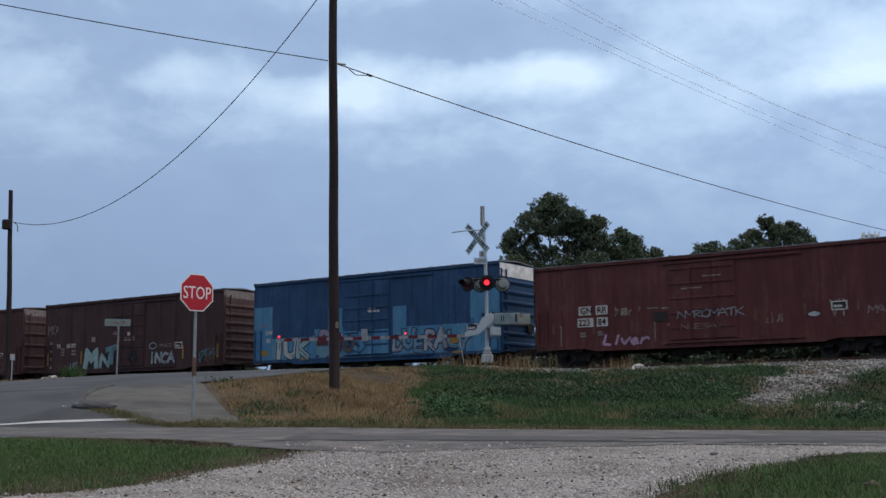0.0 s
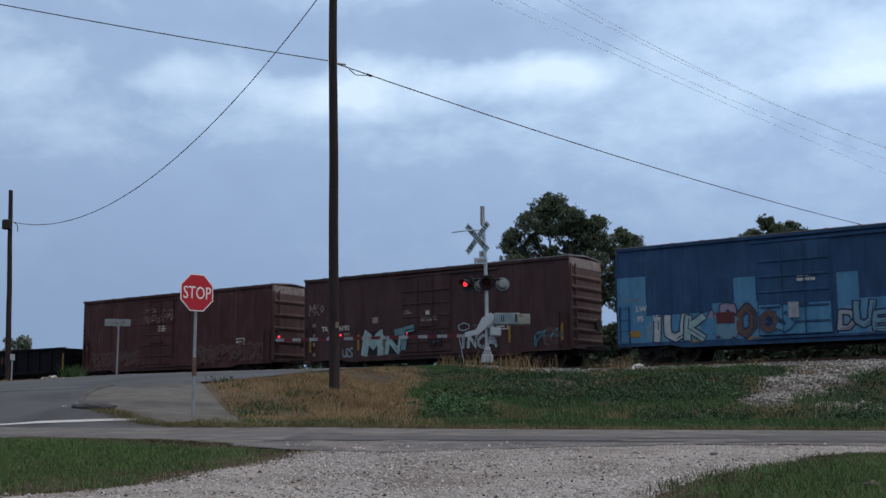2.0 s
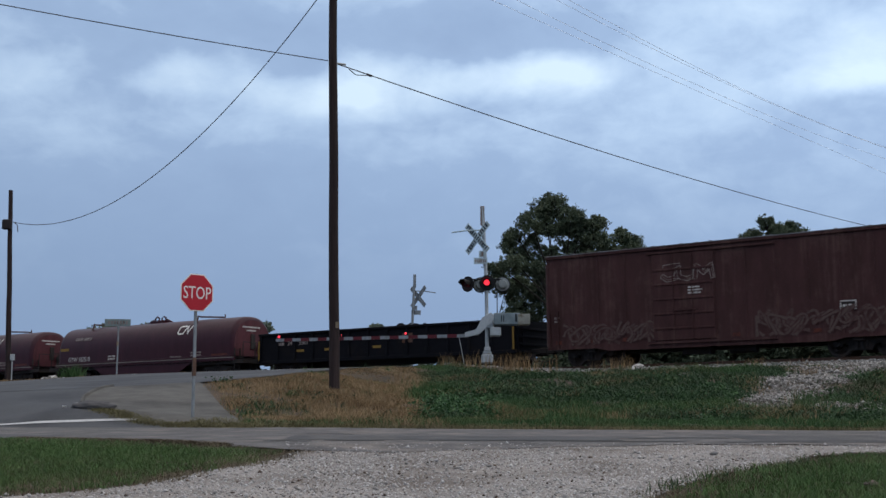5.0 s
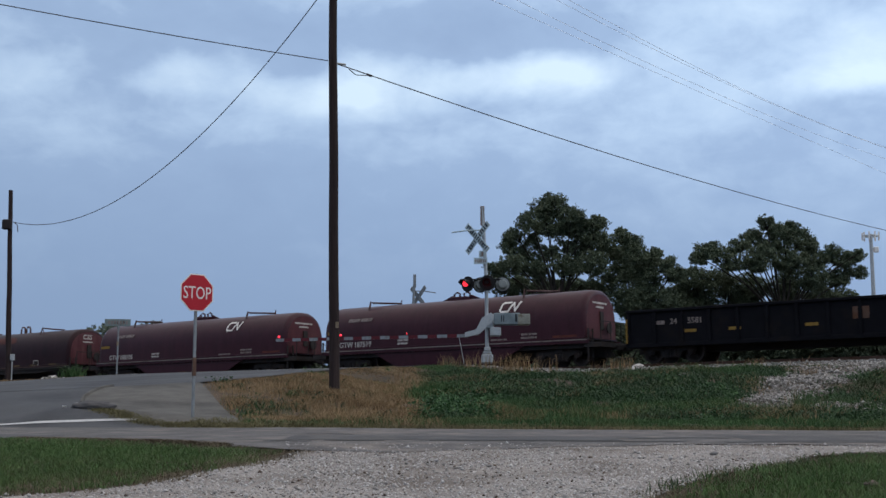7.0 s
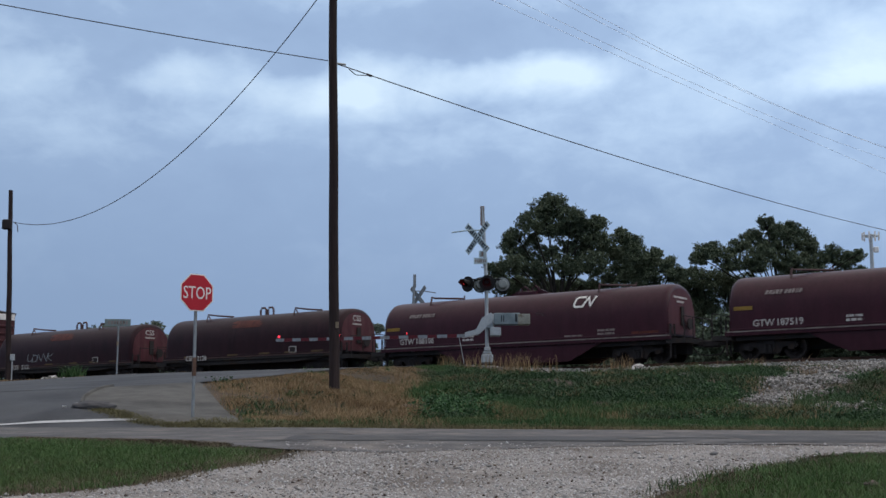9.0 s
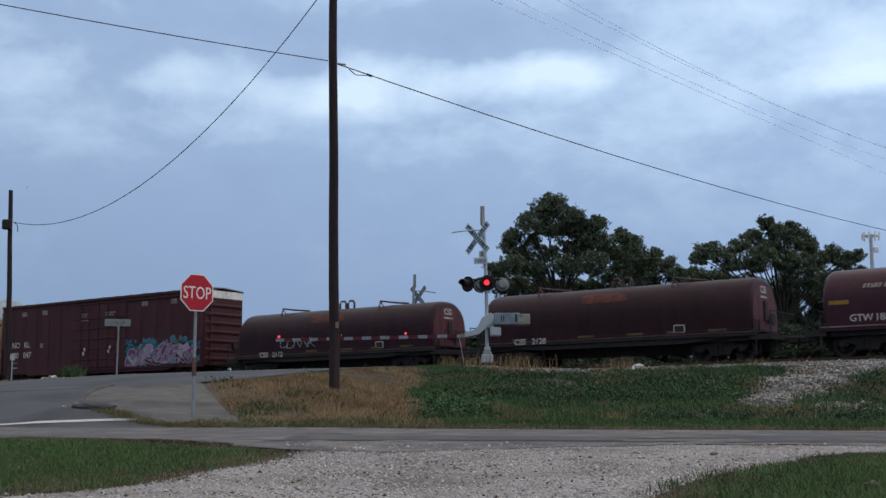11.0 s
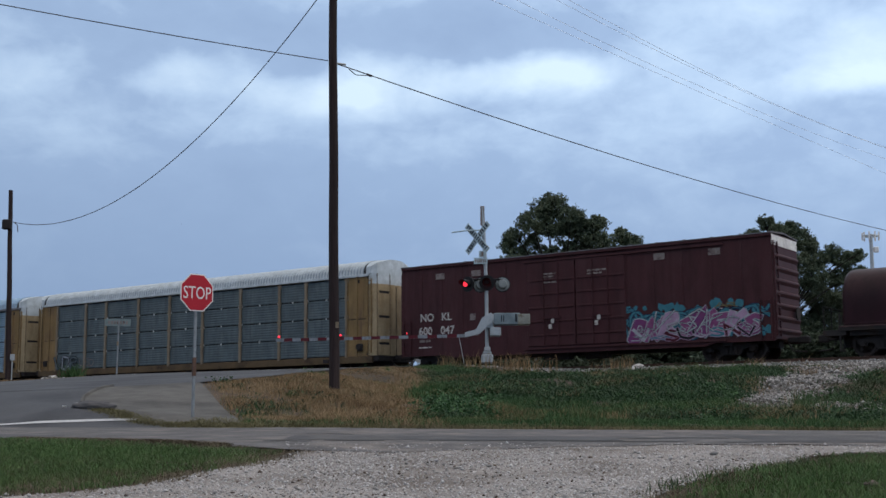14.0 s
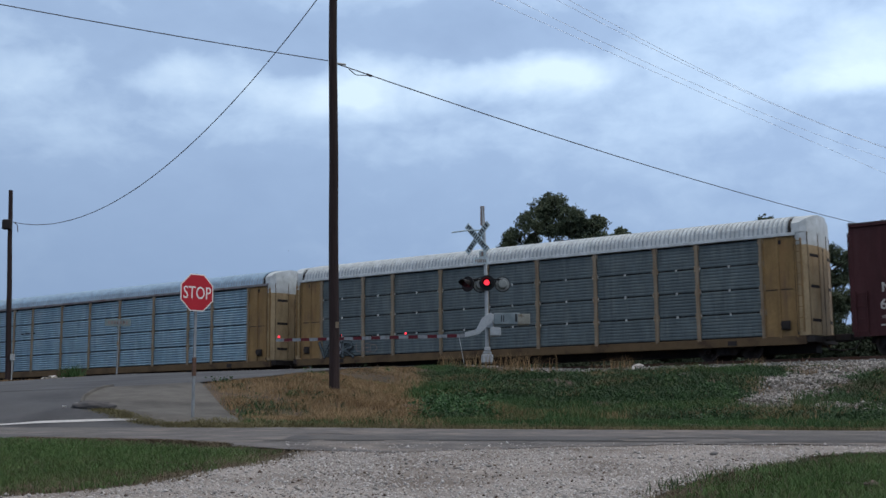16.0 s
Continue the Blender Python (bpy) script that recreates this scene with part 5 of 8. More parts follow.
def panel_marks(car, h, seed):
    """The small stencils that every boxcar carries."""
    plate(car, "data_panel", h - 2.55, h - 1.95, 1.95, 2.30, "stencil", -1.47)
    plate(car, "data_panel_inner", h - 2.50, h - 2.00, 2.00, 2.25, "under", -1.482, 0.004)
    bars(car, h - 2.45, 2.05, 0.4, 0.16, 1, "stencil", -1.487, seed)


def build_train():
    # red-oxide boxcar
    car, h = boxcar(1.87, 17.3, "red", "red-oxide steel boxcar with white number patches and lilac scrawl", (-1.45, 1.47), posts=12, top_end=None, height_=4.63, ribs=6)
    for x, z, w in ((-5.60, 2.34, 0.60), (-4.78, 2.34, 0.56), (-5.66, 1.84, 0.76), (-4.74, 1.84, 0.52)):
        plate(car, "number_patch", x, x + w, z, z + 0.38, "stencil", -1.469)
    side_words(car, "GN", -5.52, 2.40, 0.38, "g_black", -1.486)
    side_words(car, "RR", -4.72, 2.40, 0.38, "g_black", -1.486)
    side_words(car, "223", -5.62, 1.90, 0.38, "g_black", -1.486)
    side_words(car, "84", -4.69, 1.90, 0.38, "g_black", -1.486)
    bars(car, -5.55, 1.42, 0.4, 0.24, 2, "dimstencil", -1.470, 8)
    bars(car, -4.7, 1.46, 0.3, 0.22, 2, "dimstencil", -1.470, 9)
    plate(car, "route_mark", -3.6, -3.3, 2.25, 2.55, "dimstencil", -1.469, 0.004)
    spray_letters(car, "Liver", -4.5, -2.35, 0.98, 1.56, ["g_lilac"], "red", 0.22, 0.0, y=-1.478, lean=0.25, seed=11, label="lilac spray-painted scrawl")
    spray_letters(car, "NMROMATK", -1.05, 1.75, 1.95, 2.34, ["g_grey"], "red", 0.10, 0.0, y=-1.55, seed=5, label="thin white spray scrawl")
    spray_letters(car, "NUESAI", -0.9, 0.9, 1.5, 1.78, ["dimstencil"], "red", 0.09, 0.0, y=-1.55, seed=6, label="faint spray scrawl")
    for x, z in ((-6.9, 1.6), (-4.95, 1.5), (-3.15, 1.55), (2.15, 1.75), (4.1, 1.85), (6.1, 1.9)):
        plate(car, "rust_streak", x, x + 0.10, z, z + 0.42, "rail", -1.4695, 0.003, "rusty orange streak")
    for x, z, w, q in ((-6.5, 1.05, 0.05, 0.9), (-2.1, 1.1, 0.05, 0.8), (-2.4, 2.45, 0.5, 0.05), (-1.75, 2.42, 0.4, 0.05), (-1.5, 1.72, 0.22, 0.07)):
        plate(car, "paint_fleck", x, x + w, z, z + q, "dimstencil", -1.4695, 0.003)
    plate(car, "dark_patch", -2.15, -1.5, 1.9, 2.3, "under", -1.4695, 0.003, "dark grimy patch")
    scrawl(car, -4.0, -2.6, 2.2, 2.7, 3, "dimstencil", 16, y=-1.475)
    bars(car, -0.85, 3.15, 0.9, 0.1, 1, "dimstencil", -1.512, 2)
    bars(car, 0.1, 3.6, 1.0, 0.1, 1, "dimstencil", -1.512, 7)
    scrawl(car, 2.6, 3.4, 1.6, 2.0, 4, "dimstencil", 9, y=-1.475)
    spray_letters(car, "*", 4.15, 4.75, 1.72, 2.02, ["g_white"], "g_black", 0.35, 0.0, y=-1.475, seed=3, label="small white spray tag")
    spray_letters(car, "VI", 5.1, 5.75, 1.7, 2.4, ["dimstencil"], "red", 0.12, 0.0, y=-1.475, seed=4, label="faint spray tag")
    spray_letters(car, "MA", 6.5, 7.1, 1.75, 2.15, ["dimstencil"], "red", 0.12, 0.0, y=-1.475, seed=8, label="faint spray tag")
    panel_marks(car, h, 3)

    # blue boxcar
    car, h = boxcar(-15.23, 0.0, "blue", "two-tone blue steel boxcar covered with graffiti", (-1.55, 1.35), posts=12, roof_mat="roofdark", end_mat="blue", height_=5.15, plate_high=0.62)
    f = -1.4695
    for x0, x1, z0, z1 in ((-h + 0.02, -h + 1.32, 1.06, 3.80), (-h + 1.32, -1.55, 1.06, 2.15), (-h + 4.2, -1.55, 2.15, 2.50), (-2.5, -1.6, 2.50, 3.46),
                           (1.55, 2.35, 1.06, 3.36), (2.35, h - 0.02, 1.06, 2.35), (h - 1.6, h - 0.02, 2.75, 3.85), (h - 1.6, h - 1.0, 2.35, 2.75)):
        plate(car, "repainted_patch", x0, x1, z0, z1, "lightblue", f, 0.010, "lighter blue repainted patch")
    plate(car, "repainted_patch", -1.5, 1.3, 1.15, 2.30, "lightblue", -1.506, 0.006, "lighter blue lower door")
    spray_letters(car, "OOOSOO", -h + 1.3, -1.75, 1.04, 2.1, ["g_haze", "lightblue"], "lightblue", 0.5, 0.0, y=-1.4805, seed=20, label="pale spray-painted ground")
    spray_letters(car, "IUK", -h + 1.3, -h + 3.75, 1.02, 2.3, ["g_white", "g_white", "g_mint"], "darkblue", 0.25, 0.06, y=-1.484, seed=21)
    spray_letters(car, "ARO", -h + 3.75, -1.75, 1.04, 2.5, ["g_mauve", "g_mauve", "wash"], "darkblue", 0.22, 0.06, y=-1.484, seed=23)
    spray_letters(car, "OS", -1.5, -0.2, 1.2, 2.3, ["wash", "lightblue"], "blue", 0.22, 0.03, y=-1.555, seed=25)
    spray_letters(car, "OOSOOSO", 1.5, h - 1.75, 1.08, 2.1, ["g_haze", "lightblue"], "lightblue", 0.5, 0.0, y=-1.4805, seed=26, label="pale spray-painted ground")
    spray_letters(car, "DUERALY", 1.5, h - 1.75, 1.08, 2.4, ["g_grey", "g_haze", "g_haze", "g_grey"], "darkblue", 0.2, 0.065, y=-1.484, seed=27, waver=0.3)
    spray_letters(car, "JUK", -h + 0.35, -h + 1.1, 2.75, 2.95, ["dimstencil"], "lightblue", 0.16, 0.0, y=-1.484, seed=2, label="faint spray tag")
    for x0_, x1_, z0_, z1_ in ((-1.3, -0.6, 1.35, 2.0), (h - 3.2, h - 2.3, 1.1, 1.7)):
        spray_letters(car, "S", x0_, x1_, z0_, z1_, ["darkblue"], "blue", 0.3, 0.05, y=-1.4815 if x0_ > 0 else -1.553, seed=31, label="dark spray flourish")
    plate(car, "red_patch", -3.25, -2.5, 1.68, 2.12, "redpatch", -1.500, 0.004, "dull red painted-out patch")
    for x, z in ((-h + 0.55, 1.30), (h - 2.75, 1.45)):
        plate(car, "yellow_plate", x, x + 0.5, z, z + 0.26, "brightyellow", -1.500, 0.006)
    for x in (-h + 3.2, -h + 5.6, 2.6, 5.0):
        plate(car, "yellow_mark", x, x + 0.6, 1.0, 1.09, "brightyellow", -1.478, 0.006)
    side_words(car, "LW", -h + 0.85, 2.36, 0.32, "stencil", -1.484)
    side_words(car, "95", -h + 0.88, 1.94, 0.32, "stencil", -1.484)
    side_words(car, "15", -h + 1.58, 1.94, 0.32, "stencil", -1.484)
    bars(car, 0.05, 3.15, 0.75, 0.34, 2, "stencil", -1.512, 6)
    bars(car, h - 1.75, 2.0, 0.45, 0.6, 5, "blue", -1.484, 9)
    plate(car, "lock_box", -0.3, 0.1, 1.75, 2.35, "g_grey", -1.585, 0.02)
    panel_marks(car, h + 0.75, 5)

    # dark brown boxcar
    car, h = boxcar(-32.77, -17.51, "brown", "dark brown steel boxcar with two large graffiti tags", (-1.5, 1.4), posts=12, top_end="dimstencil", ladder_mat="brown", end_mat="dusty")
    side_words(car, "TR", -h + 1.15, 2.36, 0.34, "stencil", -1.474)
    side_words(car, "66192", -h + 2.1, 2.36, 0.34, "stencil", -1.474)
    bars(car, -h + 1.6, 1.9, 0.35, 0.5, 3, "dimstencil", -1.472, 4)
    bars(car, -h + 2.6, 1.9, 0.4, 0.4, 2, "dimstencil", -1.472, 5)
    spray_letters(car, "MK*", -h + 0.3, -h + 1.3, 3.15, 3.85, ["dimstencil"], "brown", 0.1, 0.0, y=-1.474, seed=3, label="thin grey spray scrawl")
    for z in (1.15, 1.65, 2.1, 2.6):
        bars(car, -h + 0.55, z, 0.22, 0.28, 1, "dimstencil", -1.474, int(z * 9))
    spray_letters(car, "URS", -h + 2.5, -h + 3.15, 1.0, 1.55, ["g_grey"], "g_black", 0.16, 0.012, y=-1.474, seed=8)
    shadow = bmesh.new()
    for x0_, x1_, z0_, z1_ in ((-h + 3.85, -h + 4.75, 1.0, 2.2), (-h + 4.7, -h + 5.9, 1.0, 1.9)):
        box(shadow, x0_, x1_, -1.4735, -1.472, z0_, z1_)
    tagged(part("graffiti", shadow, "g_black", car, "black spray-painted ground under the letters"), kind="stuff")
    spray_letters(car, "M", -h + 3.8, -h + 4.85, 1.02, 2.3, ["g_mint"], "g_white", 0.26, 0.03, y=-1.476, seed=32, waver=0)
    spray_letters(car, "I", -h + 4.7, -h + 5.15, 1.02, 1.95, ["g_ochre"], "g_black", 0.42, 0.035, y=-1.476, seed=33, waver=0)
    spray_letters(car, "N", -h + 5.15, -h + 6.05, 1.02, 2.0, ["g_mint"], "g_black", 0.26, 0.035, y=-1.477, seed=33, waver=0.05)
    spray_letters(car, "T", -h + 5.75, -h + 6.75, 1.2, 2.4, ["g_teal2"], "g_black", 0.26, 0.035, y=-1.557, seed=34, waver=0)
    graffiti(car, 0.25, 0.85, 1.28, 2.0, 2, ["g_grey", "g_black"], "g_black", 36, y=-1.56, weight=0.24)
    spray_letters(car, "INCA", 1.75, 3.85, 1.12, 1.98, ["g_grey", "g_white", "g_grey", "g_grey"], "g_black", 0.22, 0.055, y=-1.476, seed=35)
    spray_letters(car, "O", 1.75, 2.35, 1.95, 2.42, ["g_grey"], "g_black", 0.14, 0.03, y=-1.4765, seed=38)
    graffiti(car, 5.9, 7.2, 1.1, 1.9, 4, ["g_teal", "wash", "g_black"], "brown", 37, y=-1.476, weight=0.2)
    spray_letters(car, "TMKSIKE", 2.6, 4.4, 2.05, 2.26, ["dimstencil"], "brown", 0.12, 0.0, y=-1.474, seed=9, label="thin grey spray scrawl")
    bars(car, -1.3, 2.95, 0.5, 0.2, 2, "dimstencil", -1.512, 6)
    bars(car, -0.3, 2.55, 1.2, 0.32, 2, "dimstencil", -1.512, 7)
    plate(car, "stencil_disc", -0.02, 0.2, 2.85, 3.05, "stencil", -1.508)
    plate(car, "route_mark", -3.25, -2.9, 2.6, 2.9, "dimstencil", -1.47, 0.004)
    for x in (-h + 0.33, -h + 3.45, 4.5, h - 0.45):
        plate(car, "yellow_mark", x, x + 0.12, 1.35, 2.1, "brightyellow", -1.47)
    panel_marks(car, 6.45, 7)

    # red-brown boxcar
    car, h = boxcar(-50.21, -35.02, "brown2", "red-brown steel boxcar with a hollow tag high on its door", (-2.6, 0.15), posts=12, top_end="dimstencil", end_mat="dusty", ribs=5)
    spray_letters(car, "JUM", -2.15, 0.0, 3.5, 4.25, ["brown2"], "dimstencil", 0.22, 0.035, y=-1.512, seed=41, label="hollow outlined spray tag")
    bars(car, -1.0, 2.95, 0.7, 0.35, 3, "stencil", -1.512, 3)
    bars(car, -h + 0.35, 2.1, 0.3, 0.3, 2, "dimstencil", -1.472, 4)
    graffiti(car, -h + 0.8, -h + 5.2, 1.05, 2.0, 11, ["wash"], "brown2", 43, y=-1.474, weight=0.16)
    graffiti(car, 1.8, h - 0.6, 1.05, 2.1, 12, ["wash", "wash"], "brown2", 44, y=-1.474, weight=0.16)
    for i in range(9):
        plate(car, "yellow_mark", -h + 0.4 + i * 1.6, -h + 0.7 + i * 1.6, 1.15, 1.30, "orange", -1.47, 0.004)
    panel_marks(car, h, 9)

    gondola(-67.5, -51.9)

    # coil cars with clean covers
    for a, b, number in ((-84.1, -69.43, "187519"), (-101.43, -86.71, "188106")):
        car, h = coil_car(a, b, "coil", "maroon coil steel car with a round-topped cover", False)
        side_words(car, "GTW", -h + 1.0, 1.50, 0.36, "stencil", -1.478)
        side_words(car, number, -h + 1.92, 1.50, 0.36, "stencil", -1.478)
        bars(car, -h + 4.6, 1.52, 0.8, 0.3, 2, "stencil", -1.475, 4)
        cover_logo(car, h)
        cover_words(car, -h + 1.5, 1.35, 2.72, 0.17)
        bars(car, h - 3.2, 1.48, 0.9, 0.3, 2, "dimstencil", -1.475, 5)
        bars(car, h - 4.8, 1.46, 0.9, 0.12, 1, "dimstencil", -1.475, 6)
        plate(car, "yellow_mark", h - 1.6, h - 0.4, 1.45, 1.55, "orange", -1.472)
        plate(car, "yellow_mark", -h + 0.25, -h + 1.0, 2.15, 2.3, "brightyellow", -1.472)
        end_words(car, h, 2.75)
    for a, b, number in ((-116.79, -104.18, "2128"), (-132.30, -119.64, "2112")):
        car, h = coil_car(a, b, "coil2", "worn brown coil steel car with a faded orange patch", True)
        side_words(car, "CSS", -h + 1.72, 1.22, 0.36, "stencil", -1.530)
        side_words(car, number, -h + 2.62, 1.22, 0.36, "stencil", -1.530)
        lettering("CSS", 0.40, "stencil", car, pose(h + 0.004, -0.45, 2.92, 90, 0, 90), "stencil", thick=0.003)
        for x in (-h + 1.6, -h + 4.9, -h + 7.2, h - 3.6, h - 1.8):
            plate(car, "yellow_mark", x, x + 0.75, 1.38, 1.48, "sillbrown", -1.522, 0.006)
        plate(car, "data_panel", h - 3.3, h - 2.8, 1.40, 1.72, "stencil", -1.522, 0.006)
        plate(car, "data_panel_inner", h - 3.25, h - 2.85, 1.44, 1.68, "under", -1.529, 0.004)
        if number == "2112":
            spray_letters(car, "UDNNK", -h + 3.1, -h + 5.5, 1.62, 2.15, ["g_white"], "coil2", 0.07, 0.0, y=-1.478, lean=0.3, seed=9, label="thin white spray scrawl")
        end_words(car, h, 2.72, False)

    # long maroon boxcar
    car, h = boxcar(-152.95, -134.87, "maroon", "long maroon double-door boxcar with pink graffiti", (-2.05, 2.75), posts=15, doors=2, height_=5.24)
    side_words(car, "NO", -h + 1.08, 2.53, 0.50, "stencil", -1.474)
    side_words(car, "KL", -h + 2.30, 2.53, 0.50, "stencil", -1.474)
    side_words(car, "600", -h + 1.00, 1.90, 0.52, "stencil", -1.474)
    side_words(car, "047", -h + 2.25, 1.90, 0.52, "stencil", -1.474)
    bars(car, -h + 1.0, 1.28, 0.95, 0.10, 1, "stencil", -1.472, 7)
    bars(car, -h + 1.05, 1.55, 0.8, 0.2, 1, "dimstencil", -1.472, 8)
    plate(car, "route_mark", -h + 3.9, -h + 4.2, 2.45, 2.75, "dimstencil", -1.472, 0.004)
    bars(car, -1.25, 3.85, 0.8, 0.5, 4, "dimstencil", -1.512, 9)
    bars(car, 0.95, 3.95, 1.0, 0.4, 3, "dimstencil", -1.512, 12)
    for x, z in ((-0.95, 1.85), (-0.83, 2.08), (1.3, 1.9), (1.42, 2.13)):
        plate(car, "lock_plate", x, x + 0.15, z, z + 0.2, "stencil", -1.585, 0.012)
    graffiti(car, 2.5, h - 0.15, 1.15, 2.45, 11, ["g_teal", "g_teal", "darkblue"], "darkblue", 52, y=-1.472, shade="g_teal", weight=0.14)
    spray_letters(car, "DOSOARO", 2.9, h - 0.7, 1.1, 2.35, ["g_pink", "g_pink2", "g_pink"], "g_white", 0.5, 0.03, y=-1.488, lean=0.25, seed=56, waver=0.4)
    spray_letters(car, "DNRSAEKS", 2.9, h - 0.6, 1.06, 2.45, ["g_pink", "g_pink2", "g_lilac", "g_pink2"], "g_white", 0.26, 0.04, y=-1.497, lean=0.3, seed=57, waver=0.3)
    spray_letters(car, "VKSUVSNV", 3.1, h - 0.8, 1.05, 1.75, ["g_white", "g_teal", "darkred", "g_black"], "g_lilac", 0.2, 0.025, y=-1.509, lean=-0.3, seed=58, waver=0.4)
    spray_letters(car, "SVCSKCN", 3.1, h - 0.9, 1.2, 2.35, ["g_white"], "g_black", 0.06, 0.012, y=-1.520, lean=0.6, seed=59, waver=0.4)
    spray_letters(car, "AR", h - 2.4, h - 1.5, 2.3, 2.55, ["g_ochre"], "maroon", 0.16, 0.0, y=-1.528, seed=60, label="small ochre spray tag")
    for x in (-h + 2.0, -h + 4.0, h - 5.0, h - 2.6):
        plate(car, "grey_patch", x, x + 0.5, 4.45, 4.72, "dimstencil", -1.47, 0.004)
    panel_marks(car, h, 13)

    car, h = autorack(-180.69, -154.74, "sheet", "yellow tri-level autorack with grey-blue side panels and white roof", False)
    spray_letters(car, "VDR", -h + 1.5, -h + 3.7, 1.0, 1.95, ["sheet", "g_grey", "sheet"], "g_black", 0.12, 0.045, y=-1.53, seed=61)
    spray_letters(car, "UED", -h + 3.9, -h + 5.2, 1.2, 1.7, ["dimstencil"], "sheet", 0.08, 0.0, y=-1.53, seed=62, label="faint spray scrawl")
    car, h = autorack(-208.7, -182.52, "sheet2", "yellow autorack with pale louvred side panels and white roof", True)
    bars(car, -h + 5.0, 3.3, 2.0, 0.3, 1, "under", -1.46, 4)


def cover_logo(car, h):
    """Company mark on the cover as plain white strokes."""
    bm = bmesh.new()
    x, z, y, k = h - 4.35, 2.74, -1.478, 0.68
    def stroke(pts, w=0.085):
        pts = [(a * k, b * k) for a, b in pts]
        for (ax, az), (bx, bz) in zip(pts, pts[1:]):
            dx, dz = bx - ax, bz - az
            L = math.hypot(dx, dz)
            nx, nz = -dz / L * w / 2, dx / L * w / 2
            ex, ez = dx / L * w * 0.4, dz / L * w * 0.4
            ax, az, bx, bz = ax - ex, az - ez, bx + ex, bz + ez
            for i in range(8):
                t0, t1 = i / 8, (i + 1) / 8
                c0, c1 = (ax + (bx - ax) * t0, az + (bz - az) * t0), (ax + (bx - ax) * t1, az + (bz - az) * t1)
                q = ((c0[0] + nx, c0[1] + nz), (c0[0] - nx, c0[1] - nz), (c1[0] - nx, c1[1] - nz), (c1[0] + nx, c1[1] + nz))
                bm.faces.new([bm.verts.new((x + px, cover_y(z + pz) - 0.03, z + pz)) for px, pz in q])
    stroke([(0.72, 0.62), (0.22, 0.62), (0.08, 0.52), (0.0, 0.12), (0.10, 0.0), (0.62, 0.0)])
    stroke([(0.62, 0.0), (0.95, 0.60), (1.18, 0.02), (1.45, 0.62)])
    bmesh.ops.recalc_face_normals(bm, faces=bm.faces)
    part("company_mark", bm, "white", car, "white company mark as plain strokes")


def cover_y(z, half=1.47, z0=1.42, z1=3.57, square=2.4):
    t = (z - z0 - (z1 - z0) * 0.28) / ((z1 - z0) * 0.72)
    t = min(max(t, 0.0), 0.999)
    return -half * (1 - t ** square) ** (1 / square)


def cover_words(car, x, wide, z, high):
    bm = bmesh.new()
    p, i = x, 0
    while p < x + wide:
        q = p + 0.11
        bm.faces.new([bm.verts.new((px, cover_y(pz) - 0.03, pz)) for px, pz in ((p, z), (q, z), (q + 0.05, z + high), (p + 0.05, z + high))])
        p = q + (0.03 if i % 5 != 4 else 0.10)
        i += 1
    bmesh.ops.recalc_face_normals(bm, faces=bm.faces)
    tagged(part("stencil", bm, "dimstencil", car), kind="stuff")


def end_words(car, h, z, upper=True):
    bm = bmesh.new()
    if upper:
        box(bm, h + 0.001, h + 0.006, -0.75, 0.55, z + 0.18, z + 0.26)
    box(bm, h + 0.001, h + 0.006, -0.45, 0.25, z, z + 0.08)
    tagged(part("stencil", bm, "stencil", car), kind="stuff")


build_train()


